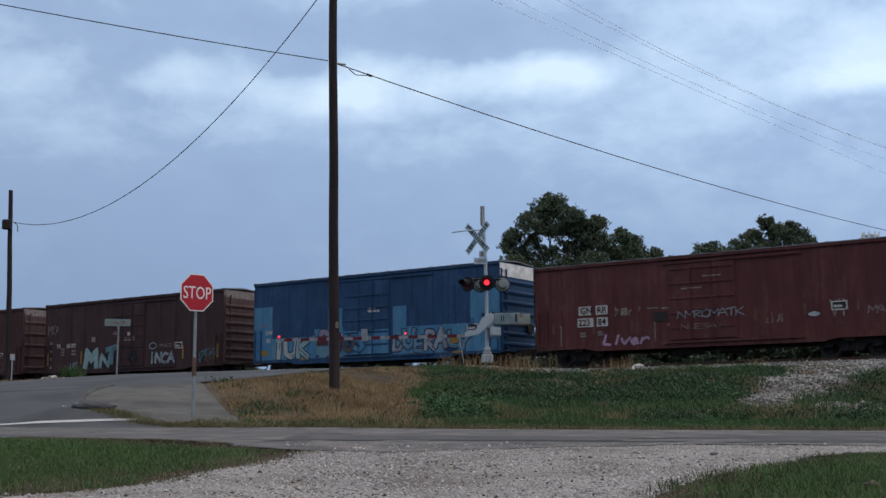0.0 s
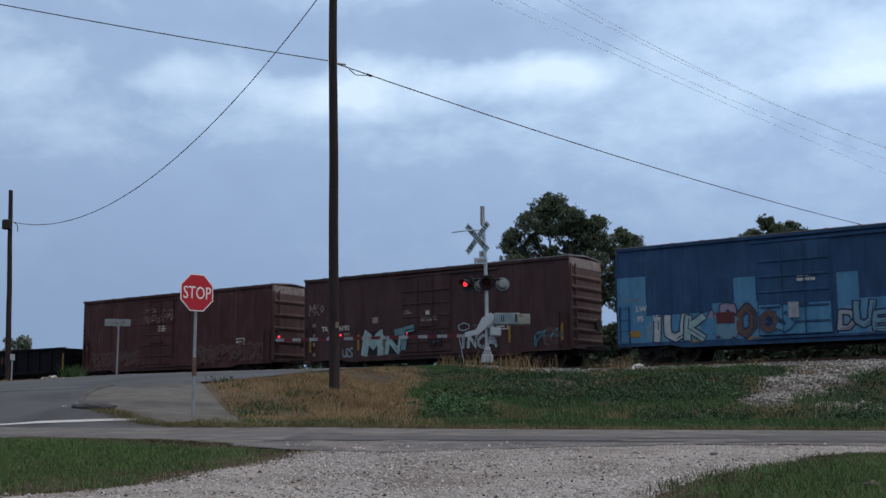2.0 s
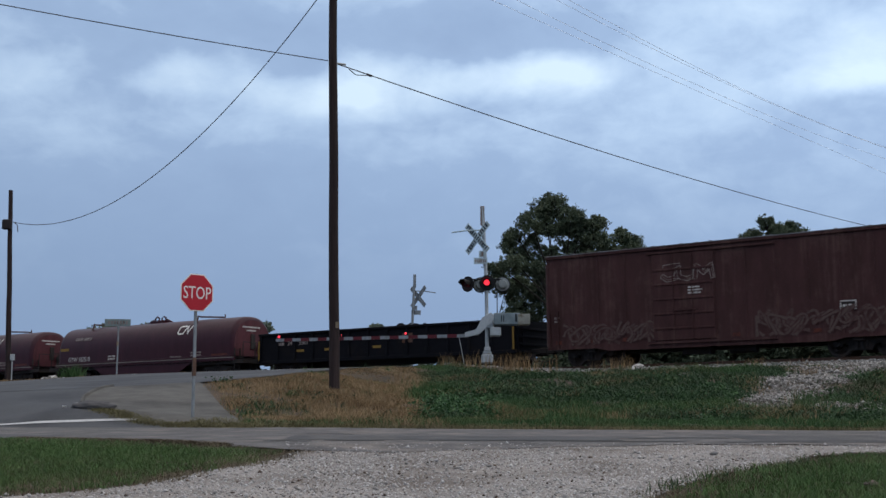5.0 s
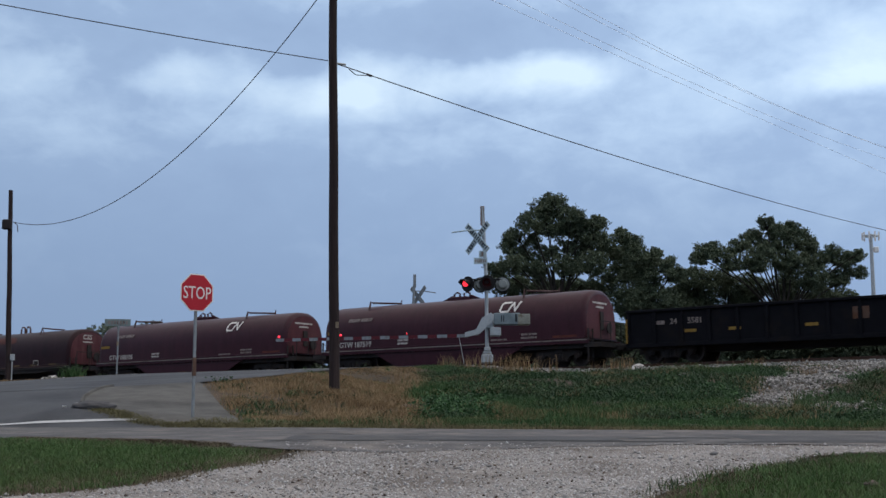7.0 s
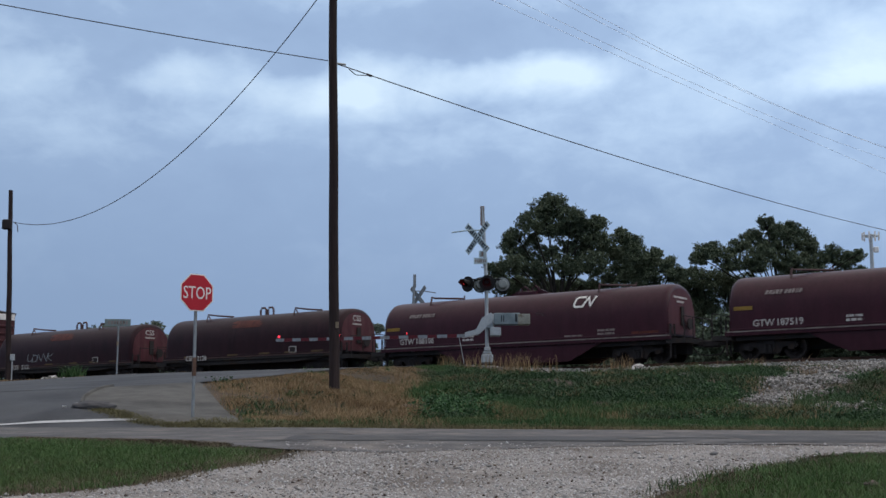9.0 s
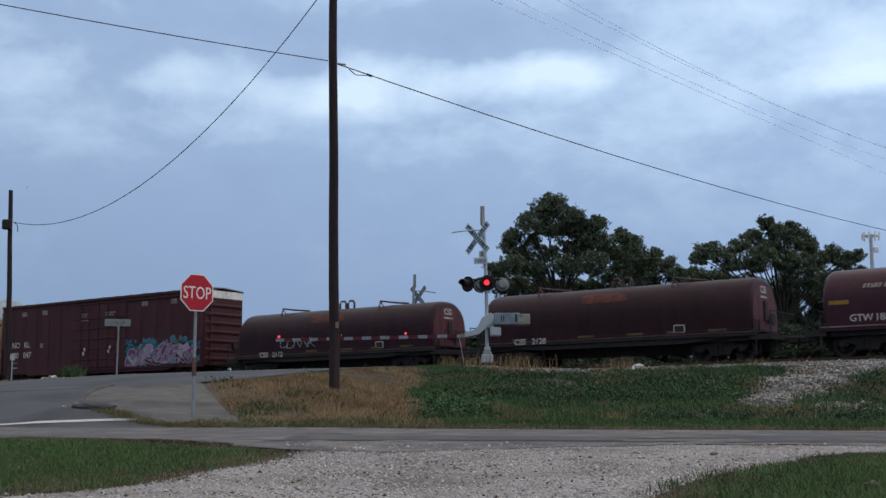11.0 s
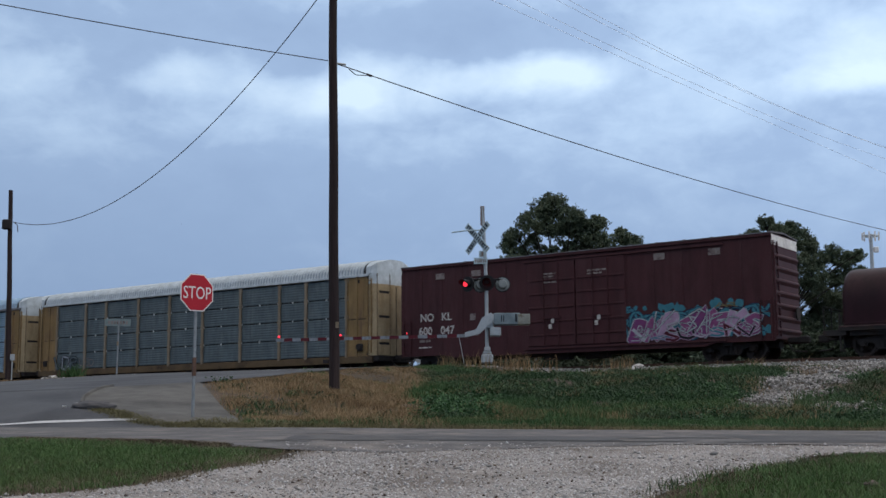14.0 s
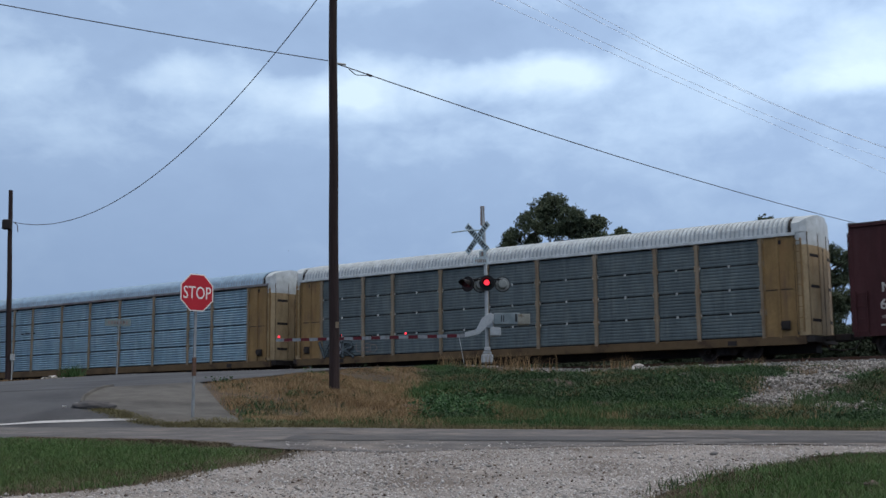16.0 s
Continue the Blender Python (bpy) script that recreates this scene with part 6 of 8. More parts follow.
# ---------------------------------------------------------------- crossing signals
def crossing_signal(base, face, group_label, arm_to=None):
    """A flashing-light mast with crossbuck; its front faces the direction `face` degrees (0: towards -y)."""
    sig = thing("crossing_signal", Matrix.Translation(base) @ pose(0, 0, 0, 0, 0, face), group_label, "crossing signal")
    part("mast", a_rod([(0, 0, 0), (-0.02, 0, 3.0), (-0.16, 0, 6.0)], 0.07, 12), "aluminium", sig)
    bm = a_box(-0.22, 0.22, -0.2, 0.2, 0.0, 0.34, 0.04)
    box(bm, -0.16, 0.16, -0.15, 0.15, 0.34, 0.46, 0.03)
    part("base", bm, "aluminium", sig)
    part("junction_box", a_box(-0.12, 0.12, -0.16, -0.06, 0.46, 0.62, 0.02), "galv", sig)
    cb = new("crossbuck")
    cb.parent = sig
    cb.location = (-0.36, -0.12, 4.80)
    cb.rotation_euler = (0, 0, radians(-42))
    for a in (45, -45):
        bm = a_box(-0.76, 0.76, -0.012, 0.012, -0.125, 0.125, 0.004)
        bl = part("blade", bm, "signgrey", cb)
        bl.rotation_euler = (0, radians(a), 0)
        bl.location = (0, -0.014 if a > 0 else 0.014, 0)
        bm = bmesh.new()
        r = random.Random(a)
        x = -0.68
        while x < 0.66:
            if abs(x + 0.04) > 0.15 or a > 0:
                box(bm, x, x + 0.055, -0.017, -0.012, -0.085, 0.085)
                if r.random() < 0.6:
                    box(bm, x + 0.055, x + 0.085, -0.017, -0.012, r.choice((-0.085, 0.045)), r.choice((-0.04, 0.085)) if r.random() < 0.3 else 0.085)
            x += 0.115
        w = part("blade_lettering", bm, "lettergrey", cb)
        w.rotation_euler = bl.rotation_euler
        w.location = bl.location
    ex = part("mast_sleeve", a_box(-0.24, -0.08, -0.06, 0.06, 5.30, 6.05, 0.01), "dimstencil", sig)
    part("cross_rod", a_rod([(-0.1, 0, 5.12), (-0.75, -0.02, 5.10), (-1.35, -0.04, 5.02)], 0.03, 6), "signgrey", sig)
    ts = part("track_count_sign", a_box(-0.50, 0.02, -0.11, -0.09, 3.79, 4.03, 0.004), "signgrey", sig)
    part("sign_top", a_box(-0.30, -0.04, -0.11, -0.09, 4.045, 4.30, 0.004), "signgrey", ts)
    bm = bmesh.new()
    for i in range(6):
        box(bm, -0.45 + i * 0.075, -0.40 + i * 0.075, -0.116, -0.111, 3.85, 3.97)
    box(bm, -0.21, -0.13, -0.116, -0.111, 4.09, 4.25)
    part("sign_lettering", bm, "dimstencil", ts)
    # lamps: a pair towards the road, a pair the other way
    part("cross_arm", a_rod([(-0.75, 0, 3.20), (0.60, 0, 3.20)], 0.035, 8), "hood", sig)
    lamp_unit(sig, (-0.74, -0.05, 3.02), 0, -40, 1)
    lamp_unit(sig, (0.00, -0.22, 3.05), 0, -8, 0)
    lamp_unit(sig, (-0.24, 0.10, 3.00), 1, 0, 0)
    lamp_unit(sig, (0.60, 0.05, 3.02), 1, 0, 1)
    # gate machine
    bm = a_box(-0.06, 0.26, -0.20, 0.20, 1.30, 1.88, 0.05)
    gm = part("gate_machine", bm, "aluminium", sig)
    part("gate_box", a_box(0.10, 0.52, -0.26, 0.16, 1.02, 1.36, 0.04), "aluminium", gm)
    for y in (-0.28, 0.24):
        prof = [(0.15, 1.92), (0.28, 1.72), (0.12, 1.50), (-0.30, 1.12), (-0.85, 1.00), (-0.85, 1.16), (-0.42, 1.28), (-0.20, 1.72)]
        part("arm_bracket", prism(bmesh.new(), prof, "y", y, y + 0.04), "aluminium", gm)
        part("counterweight", a_box(0.25, 1.25, y - 0.02, y + 0.05, 1.46, 1.90, 0.02), "counter", gm)
        for x in (0.52, 0.60):
            part("slot", a_box(x, x + 0.035, y - 0.026, y - 0.02, 1.56, 1.80), "hood", gm)
        part("clamp", a_box(1.06, 1.12, y - 0.04, y + 0.06, 1.56, 1.86, 0.01), "hood", gm)
        part("counterweight_plate", a_box(1.15, 1.62, y - 0.05, y + 0.08, 1.46, 1.86, 0.02), "platetan", gm)
    part("stay", a_rod([(-0.88, -0.1, 0.0), (-1.08, -0.05, 1.05)], 0.012, 6), "galv", sig)
    return sig


flashers = []


def two_faced_lens(bm, front):
    """Lens with a lit face on the side `front` (a sign along y) and an unlit one behind; it turns to flash."""
    me = bpy.data.meshes.new("lens")
    bm.to_mesh(me)
    bm.free()
    me.materials.append(M["lens_red"])
    me.materials.append(M["lens_off"])
    for p in me.polygons:
        p.use_smooth = True
        p.material_index = 0 if p.center.y * front > 0 else 1
    return me


def lamp_unit(sig, p, away, turn, phase):
    """One flasher: background disc, hood and lens."""
    u = new("lamp_unit")
    u.parent = sig
    u.matrix_basis = pose(*p, 0, 0, turn + (180 if away else 0))
    ring = a_rod([(0, 0.0, 0), (0, 0.03, 0)], 0.30, 28)
    part("background_disc", ring, "hood", u)
    part("housing", a_rod([(0, 0.03, 0), (0, 0.22, 0)], 0.19, 16, 0.15), "lens_back" if away else "hood", u)
    if away:
        part("disc_back", a_rod([(0, 0.03, 0), (0, 0.05, 0)], 0.265, 24), "lens_back", u, "pale weathered back of the lamp")
    bm = bmesh.new()
    n, R = 16, 0.17
    rows = []
    for y, r in ((0.0, R), (-0.36, R * 1.04)):
        rows.append([bm.verts.new((r * math.cos(t), y, r * math.sin(t))) for t in np.linspace(-0.6, math.pi + 0.6, n)])
    for i, cut in ((0, -0.05), (1, -0.14), (2, -0.26)):
        rows[1][i].co.y = rows[1][-1 - i].co.y = cut
    for i in range(n - 1):
        bm.faces.new((rows[0][i], rows[0][i + 1], rows[1][i + 1], rows[1][i]))
    g = part("hood", bm, "hood", u)
    md = g.modifiers.new("thick", "SOLIDIFY")
    md.thickness = 0.012
    bm = bmesh.new()
    bmesh.ops.create_uvsphere(bm, u_segments=20, v_segments=12, radius=0.112)
    for v in bm.verts:
        v.co.y *= 0.2
    lens = new("lens", two_faced_lens(bm, -1))
    lens["label"] = "red flashing lens"
    lens.parent = u
    lens.location = (0, -0.13, 0)
    flashers.append((lens, phase))
    return u


MAST = Vector((1.68, 45.0, 3.25))
signal = crossing_signal(MAST, 0, "grey crossing signal with crossbuck, flashing lamps and lowered gate")


def gate_arm():
    """The lowered gate, striped red and white, from the machine across the road."""
    a, b = MAST + Vector((-0.75, 0.1, 1.06)), Vector((-7.05, 50.0, 4.42))
    d = b - a
    L = d.length
    x = d.normalized()
    z = Vector((0, 0, 1))
    y = z.cross(x).normalized()
    z = x.cross(y)
    m = Matrix((x, y, z)).transposed().to_4x4()
    m.translation = a
    ga = thing("gate_arm", m, "lowered crossing gate arm with red and white stripes", "crossing gate")
    n = 21
    for i in range(n):
        part("stripe", a_box(L * i / n, L * (i + 1) / n, -0.03, 0.03, -0.062, 0.062), "armgrey" if i % 2 == 0 else "gatered", ga)
    for t in (0.30, 0.64, 0.985):
        lp = part("gate_lamp", a_rod([(L * t, 0, 0.062), (L * t, 0, 0.12)], 0.035, 8), "hood", ga)
        bm = bmesh.new()
        bmesh.ops.create_uvsphere(bm, u_segments=10, v_segments=6, radius=0.055)
        for v in bm.verts:
            v.co += Vector((L * t, 0, 0.14))
        if t > 0.9:
            part("lamp_lens", bm, "lens_red", lp)
        else:
            for v in bm.verts:
                v.co -= Vector((L * t, 0, 0.14))
            lens = new("lamp_lens", two_faced_lens(bm, 1))
            lens.parent = lp
            lens.location = (L * t, 0, 0.14)
            flashers.append((lens, 0 if t < 0.5 else 1))


gate_arm()
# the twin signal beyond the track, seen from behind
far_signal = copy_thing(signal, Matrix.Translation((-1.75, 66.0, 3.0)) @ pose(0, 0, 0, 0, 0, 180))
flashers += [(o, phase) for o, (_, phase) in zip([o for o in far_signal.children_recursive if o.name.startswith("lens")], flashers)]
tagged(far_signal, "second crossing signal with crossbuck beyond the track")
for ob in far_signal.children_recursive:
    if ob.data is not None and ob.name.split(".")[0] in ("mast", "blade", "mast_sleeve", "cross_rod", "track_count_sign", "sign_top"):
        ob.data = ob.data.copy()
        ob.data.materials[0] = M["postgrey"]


# ---------------------------------------------------------------- roadside things
def stop_sign():
    p = (-5.02, 24.0)
    z = float(height(*p))
    st = thing("stop_sign", Matrix.Translation((p[0], p[1], z)) @ pose(0, 0, 0, 0, 0, 43), "red octagonal stop sign on a galvanised post", "stop sign")
    part("post", a_box(-0.03, 0.03, 0.012, 0.05, -0.3, 2.93, 0.006), "postgrey", st)
    part("post_sleeve", a_box(-0.036, 0.036, 0.006, 0.056, 0.85, 1.22), "rail", st, "rusty red lower post section")
    def octagon(r):
        return [(r * math.cos(radians(22.5 + 45 * i)), 2.54 + r * math.sin(radians(22.5 + 45 * i))) for i in range(8)]
    pl = part("sign_plate", prism(bmesh.new(), octagon(0.412), "y", -0.002, 0.004), "signwhite", st, "white-edged octagonal plate")
    part("sign_face", prism(bmesh.new(), octagon(0.386), "y", -0.008, -0.003), "signred", pl)
    lettering("STOP", 0.36, "signwhite", pl, pose(0, -0.009, 2.415, 90, 0, 0) @ Matrix.Diagonal((0.76, 1, 1, 1)), "word", "CENTER", 0.002)


def utility_pole(p, r0, r1, top, label, lean=0.0):
    z = float(height(*p))
    po = thing("utility_pole", Matrix.Translation((*p, z)), label, "utility pole")
    pts = [(lean * i / 8 + 0.01 * math.sin(i * 1.9), 0, -0.3 + (top - z + 0.3) * i / 8) for i in range(9)]
    part("shaft", a_rod(pts, r0, 14, r1), "pole", po)
    return po, z


def span(name, a, b, sag, r, label, n=40, twist=False, mat="wire"):
    a, b = Vector(a), Vector(b)
    pts = []
    for i in range(n + 1):
        t = i / n
        p = a.lerp(b, t)
        p.z -= sag * 4 * t * (1 - t)
        pts.append(p)
    bm = a_rod(pts, r, 5)
    if twist:
        pts2 = [p + Vector((0, 0.02 * math.cos(i * 1.3), 0.025 * math.sin(i * 1.3))) for i, p in enumerate(pts)]
        rod(bm, pts2, r * 0.7, 5)
    w = part(name, bm, mat)
    return tagged(w, label, "cable")


def aim(x, y, d):
    """A place d metres ahead, on the ray given by its offsets from the picture's middle over the focal length."""
    v = EYE.to_3x3() @ Vector((x, -y, -1))
    return Vector((0, 0, 1.5)) + v * (d / v.y)


stop_sign()
po, z = utility_pole((-2.83, 31.0), 0.141, 0.105, 14.5, "tall dark creosoted utility pole in dry grass", -0.20)
part("marker_band", a_box(0.02, 0.10, -0.150, -0.11, 1.70, 1.86), "tan", po, "small orange tag")
part("wire_bracket", a_rod([(-0.2, 0, 9.02 + 1.8 - z), (0.2, 0, 8.96 + 1.8 - z)], 0.03, 6), "galv", po)
po2, z2 = utility_pole((-21.23, 58.0), 0.145, 0.10, 12.36, "leaning dark utility pole with a small transformer box", -0.34)
part("transformer", a_box(-0.58, -0.12, -0.35, -0.1, 10.35 - z2, 10.85 - z2, 0.05), "under", po2, "dark metal box")
part("meter_box", a_box(0.10, 0.30, -0.2, -0.05, 3.9 - z2, 4.2 - z2, 0.02), "galv", po2)
part("conduit", a_rod([(0.2, -0.12, -0.1), (0.2, -0.12, 4.0 - z2)], 0.03, 6), "galv", po2)
part("drip_loop", a_rod([(-0.1, 0, 10.75 - z2), (0.12, -0.1, 10.6 - z2), (0.15, -0.1, 10.25 - z2)], 0.02, 5), "wire", po2)

F = 2090.3
span("overhead_cable", aim((-200 - 784) / F, (-30.4 - 441) / F, 27), aim((581 - 784) / F, (108 - 441) / F, 31), 0.06, 0.014, "thin black overhead cable tied to the tall pole", 60)
span("overhead_cable", aim((598 - 784) / F, (114 - 441) / F, 31), aim((1700 - 784) / F, (435.8 - 441) / F, 60), 0.44, 0.016, "thin black overhead cable running over the track", 60)
span("service_cable", aim((22 - 784) / F, (393 - 441) / F, 58), aim((639 - 784) / F, (-109.5 - 441) / F, 35.7), 2.91, 0.017, "sagging black service cable", 60)
for x0, y0, y1, sag in ((800, -31, 365, 0.05), (850, -32, 321, 0.88), (900, -45, 302, 0.96), (920, -49, 299, 1.14)):
    span("power_line", aim((x0 - 784) / F, (y0 - 441) / F, 52), aim((1700 - 784) / F, (y1 - 441) / F, 90), sag, 0.0105, "thin high power line", mat="farwire")
bm = a_rod([aim((618 - 784) / F, (123 - 441) / F, 31.4), aim((630 - 784) / F, (133 - 441) / F, 31.6), aim((648 - 784) / F, (134 - 441) / F, 31.9), aim((655 - 784) / F, (133 - 441) / F, 32)], 0.013, 6)
rod(bm, [aim((650 - 784) / F, (132 - 441) / F, 32), aim((657 - 784) / F, (135 - 441) / F, 32.1)], 0.035, 6)
tagged(part("cable_splice", bm, "wire"), "short slack loop spliced into the cable", "cable")


def street_sign():
    p = (-13.75, 50.0)
    z = float(height(*p))
    st = thing("street_sign", Matrix.Translation((*p, z)) @ pose(0, 0, 0, 0, 0, 12), "grey street name sign on a thin post", "street sign")
    part("post", a_rod([(0, 0, -0.3), (0.02, 0, 2.4)], 0.035, 8), "postgrey", st)
    part("name_blade", a_box(-0.56, 0.5, -0.02, 0.02, 2.12, 2.42, 0.006), "signgreen", st)
    part("name_blade", a_box(-0.02, 0.02, -0.45, 0.45, 2.0, 2.12, 0.006), "signgreen", st)
    part("band", a_box(-0.038, 0.038, -0.038, 0.038, 1.30, 1.48), "tan", st)
    bm = bmesh.new()
    for i in range(7):
        box(bm, -0.42 + i * 0.12, -0.34 + i * 0.12, -0.026, -0.021, 2.2, 2.34)
    part("lettering_bars", bm, "dimstencil", st)


street_sign()


def cell_tower():
    b = aim((1546 - 784) / F, (520 - 441) / F, 320)
    t = thing("cell_tower", Matrix.Translation((b.x, b.y, 0)), "slim grey cell tower with a ring of antennas", "cell tower")
    top = aim((1543 - 784) / F, (418 - 441) / F, 320).z
    part("shaft", a_rod([(0, 0, 0), (0, 0, top + 0.5)], 0.75, 10, 0.45), "galv", t)
    for i in range(9):
        a = i * 2 * math.pi / 9
        part("antenna", a_box(2.2 * math.cos(a) - 0.17, 2.2 * math.cos(a) + 0.17, 2.2 * math.sin(a) - 0.15, 2.2 * math.sin(a) + 0.15, top - 1.2, top + 1.0), "signwhite", t)
    bm = bmesh.new()
    rod(bm, [(2.2 * math.cos(q), 2.2 * math.sin(q), top) for q in np.linspace(0, 2 * math.pi, 19)], 0.13, 6)
    for q in np.linspace(0, 2 * math.pi, 7)[:-1]:
        rod(bm, [(0, 0, top), (2.2 * math.cos(q), 2.2 * math.sin(q), top)], 0.1, 5)
    part("antenna_ring", bm, "galv", t)
    part("dish", a_box(0.5, 1.9, -0.6, 0.1, top - 4.6, top - 3.0, 0.2), "signwhite", t)


cell_tower()


# ---------------------------------------------------------------- trees
def leaf_cloud(name, rng, lobes, per_area, size, mat, parent=None, squash=0.8):
    """Many small leaf sprays inside and on rounded lobes, with gaps between them."""
    cs = []
    for (cx, cy, cz, r) in lobes:
        # sprays gather in small tufts all through the lobe, so that only pinholes stay between them
        m = int(per_area * r ** 2.4) + 8
        kn = rng.normal(size=(m, 3))
        kn /= np.linalg.norm(kn, axis=1)[:, None]
        kn *= (rng.random(m) ** 0.42 * np.where(rng.random(m) < 0.12, 1.3, 1.05))[:, None]
        tuft = 0.13 + 0.2 * rng.random(m)
        each = int(24 * (0.085 / size) ** 0.7)
        d = rng.normal(size=(m, each, 3))
        d *= (rng.random((m, each, 1)) ** 0.45) / np.linalg.norm(d, axis=2)[..., None] * tuft[:, None, None]
        at = np.array([cx, cy, cz]) + kn * r * np.array([1, 1, squash])
        cs.append((at[:, None] + d * np.array([1, 1, 0.8])).reshape(-1, 3))
    c = np.concatenate(cs)
    n = len(c)
    a = rng.normal(size=(n, 3)); a /= np.linalg.norm(a, axis=1)[:, None]
    b = np.cross(a, rng.normal(size=(n, 3))); b /= np.linalg.norm(b, axis=1)[:, None]
    s = size * (0.6 + 0.8 * rng.random(n))[:, None]
    k = [c - a * s, c + b * s * 0.55, c + a * s, c - b * s * 0.55]
    v = np.stack(k, 1).reshape(-1, 3)
    f = np.arange(n * 4).reshape(-1, 4)
    ob = raw_mesh(name, v, f, mat)
    if parent is not None:
        ob.parent = parent
    return ob


def tree(p, lobes, trunk_r, label, mat="oak", density=100, leaf=0.125, seed=1, limbs=True, category="tree"):
    """lobes: (dx, dy, z above the base, radius)."""
    rng = np.random.default_rng(seed)
    z = float(height(p[0], p[1])) - 0.1
    t = thing("tree", Matrix.Translation((p[0], p[1], z)), label, category)
    bm = bmesh.new()
    low = min(l[2] - l[3] for l in lobes)
    fork = max(1.5, low * 0.7 + 0.5)
    rod(bm, [(0, 0, -0.3), (0.05, 0, fork * 0.5), (0.12, 0, fork)], trunk_r, 10, trunk_r * 0.8)
    part("trunk", bm, "bark", t)
    if limbs:
        for (x, y, zz, r) in [q for q in lobes if q[3] > 0.55]:
            mid = (x * 0.45 + rng.normal() * 0.3, y * 0.45, fork + (zz - fork) * 0.55)
            bm = a_rod([(0.12, 0, fork - 0.3), mid, (x, y, zz + r * 0.4)], trunk_r * 0.2, 7, 0.03)
            for _ in range(5):
                q = rng.normal(size=3); q /= np.linalg.norm(q)
                rod(bm, [(x * 0.8 + mid[0] * 0.2, y * 0.8 + mid[1] * 0.2, zz * 0.8 + mid[2] * 0.2), (x + q[0] * r * 0.8, y + q[1] * r * 0.8, zz + abs(q[2]) * r * 0.7)], 0.045, 5, 0.015)
            part("limb", bm, "bark", t)
    leaf_cloud("crown", rng, lobes, density, leaf, mat, t)
    return t


def lobed(rng, boxes):
    """Lobes strewn over ellipses (cx, cz, half width, half height, count, radius)."""
    out = []
    for cx, cz, hw, hh, n, r in boxes:
        for i in range(n):
            a, q = rng.uniform(0, 2 * math.pi), math.sqrt(rng.random())
            out.append((cx + hw * q * math.cos(a), rng.uniform(-1, 1) * hw * 0.5, cz + hh * q * math.sin(a), r * rng.uniform(0.75, 1.2)))
    return out


def build_trees():
    R = np.random.default_rng(4)
    D = 92.0
    def px(x):
        return (x - 784) / F * D
    def pz(y):
        return aim(0, (y - 441) / F, D).z - 2.2
    def oak(x, dist, spots, trunk_r, label, seed):
        """A crown of lobes; spots: bearing column, row and radius, seen from the lawn."""
        k = dist / F
        base = float(height((x - 784) * k, dist)) - 0.1
        lobes = []
        for sx, sy, r in spots:
            at = ((sx - x) * k, R.uniform(-1.0, 1.0), aim(0, (sy - 441) / F, dist).z - base)
            lobes.append((*at, r * k * 1.02))
            for _ in range(3):
                t, q = R.uniform(0, 2 * math.pi), R.uniform(0.55, 1.0) * r * k
                lobes.append((at[0] + q * math.cos(t), at[1] + R.uniform(-0.8, 0.8), at[2] + 0.85 * q * math.sin(t), r * k * R.uniform(0.3, 0.5)))
        tree(((x - 784) * k, dist), lobes, trunk_r, label, "oak", 120, 0.075, seed)
    oak(985, D, ((990, 362, 23), (964, 370, 21), (1015, 383, 22), (938, 396, 21), (984, 400, 28), (1030, 407, 25), (912, 418, 19), (1060, 397, 19), (946, 426, 15), (1060, 424, 22), (1006, 434, 16), (903, 438, 14), (932, 446, 18), (972, 446, 17), (1034, 440, 20),
                 (905, 468, 22), (948, 474, 26), (1000, 470, 26), (1050, 468, 26), (878, 478, 16)), 0.45, "broad dark green oak behind the railway", 3)
    oak(1120, D + 3, ((1100, 421, 17), (1128, 430, 19), (1085, 440, 22), (1120, 455, 26), (1150, 465, 24), (1164, 448, 13), (1181, 470, 17), (1150, 490, 30), (1100, 482, 30), (1196, 487, 18), (1110, 530, 34), (1170, 535, 34)), 0.35, "dark green oak of middle height behind the railway", 5)
    oak(1385, D + 4, ((1357, 396, 13), (1386, 409, 19), (1414, 406, 17), (1340, 420, 21), (1380, 431, 26), (1420, 430, 22), (1446, 433, 16), (1309, 436, 16), (1270, 441, 18), (1246, 446, 16), (1233, 461, 14), (1290, 460, 24),
                      (1340, 460, 28), (1400, 466, 30), (1450, 460, 24), (1480, 446, 16), (1502, 461, 21), (1519, 455, 12), (1529, 482, 12), (1490, 490, 22), (1440, 496, 26)), 0.45, "wide dark green oak behind the railway", 7)
    oak(1270, D + 9, ((1200, 522, 24), (1205, 555, 32), (1195, 592, 34), (1225, 500, 26), (1270, 500, 30), (1330, 508, 32), (1390, 512, 32), (1250, 540, 34), (1320, 550, 36), (1390, 555, 36), (1350, 592, 36), (1425, 592, 36)), 0.25, "low dark green tree behind the railway", 9)
    oak(880, D + 6, ((880, 500, 24), (915, 510, 28), (960, 515, 30), (1010, 515, 30), (1060, 515, 30), (930, 555, 34), (1010, 560, 36)), 0.22, "small dark green tree behind the railway", 11)
    oak(1480, D + 9, ((1450, 525, 28), (1495, 530, 26), (1465, 565, 34)), 0.22, "low dark green tree behind the railway", 13)
    # undergrowth that closes the view under the trees, its shade put into the leaf colour
    for i, x in enumerate(range(850, 1720, 42)):
        tree((px(x) * 0.9, D * 0.9 + 2 * (i % 3)), lobed(R, ((0, 1.3, 1.7, 0.9, 10, 1.2), (0, 3.2, 1.7, 1.2, 12, 1.0))), 0.08, "dense green undergrowth beyond the track, shade put into its colour", "thicket", 80, 0.11, 40 + i, False, "bush")
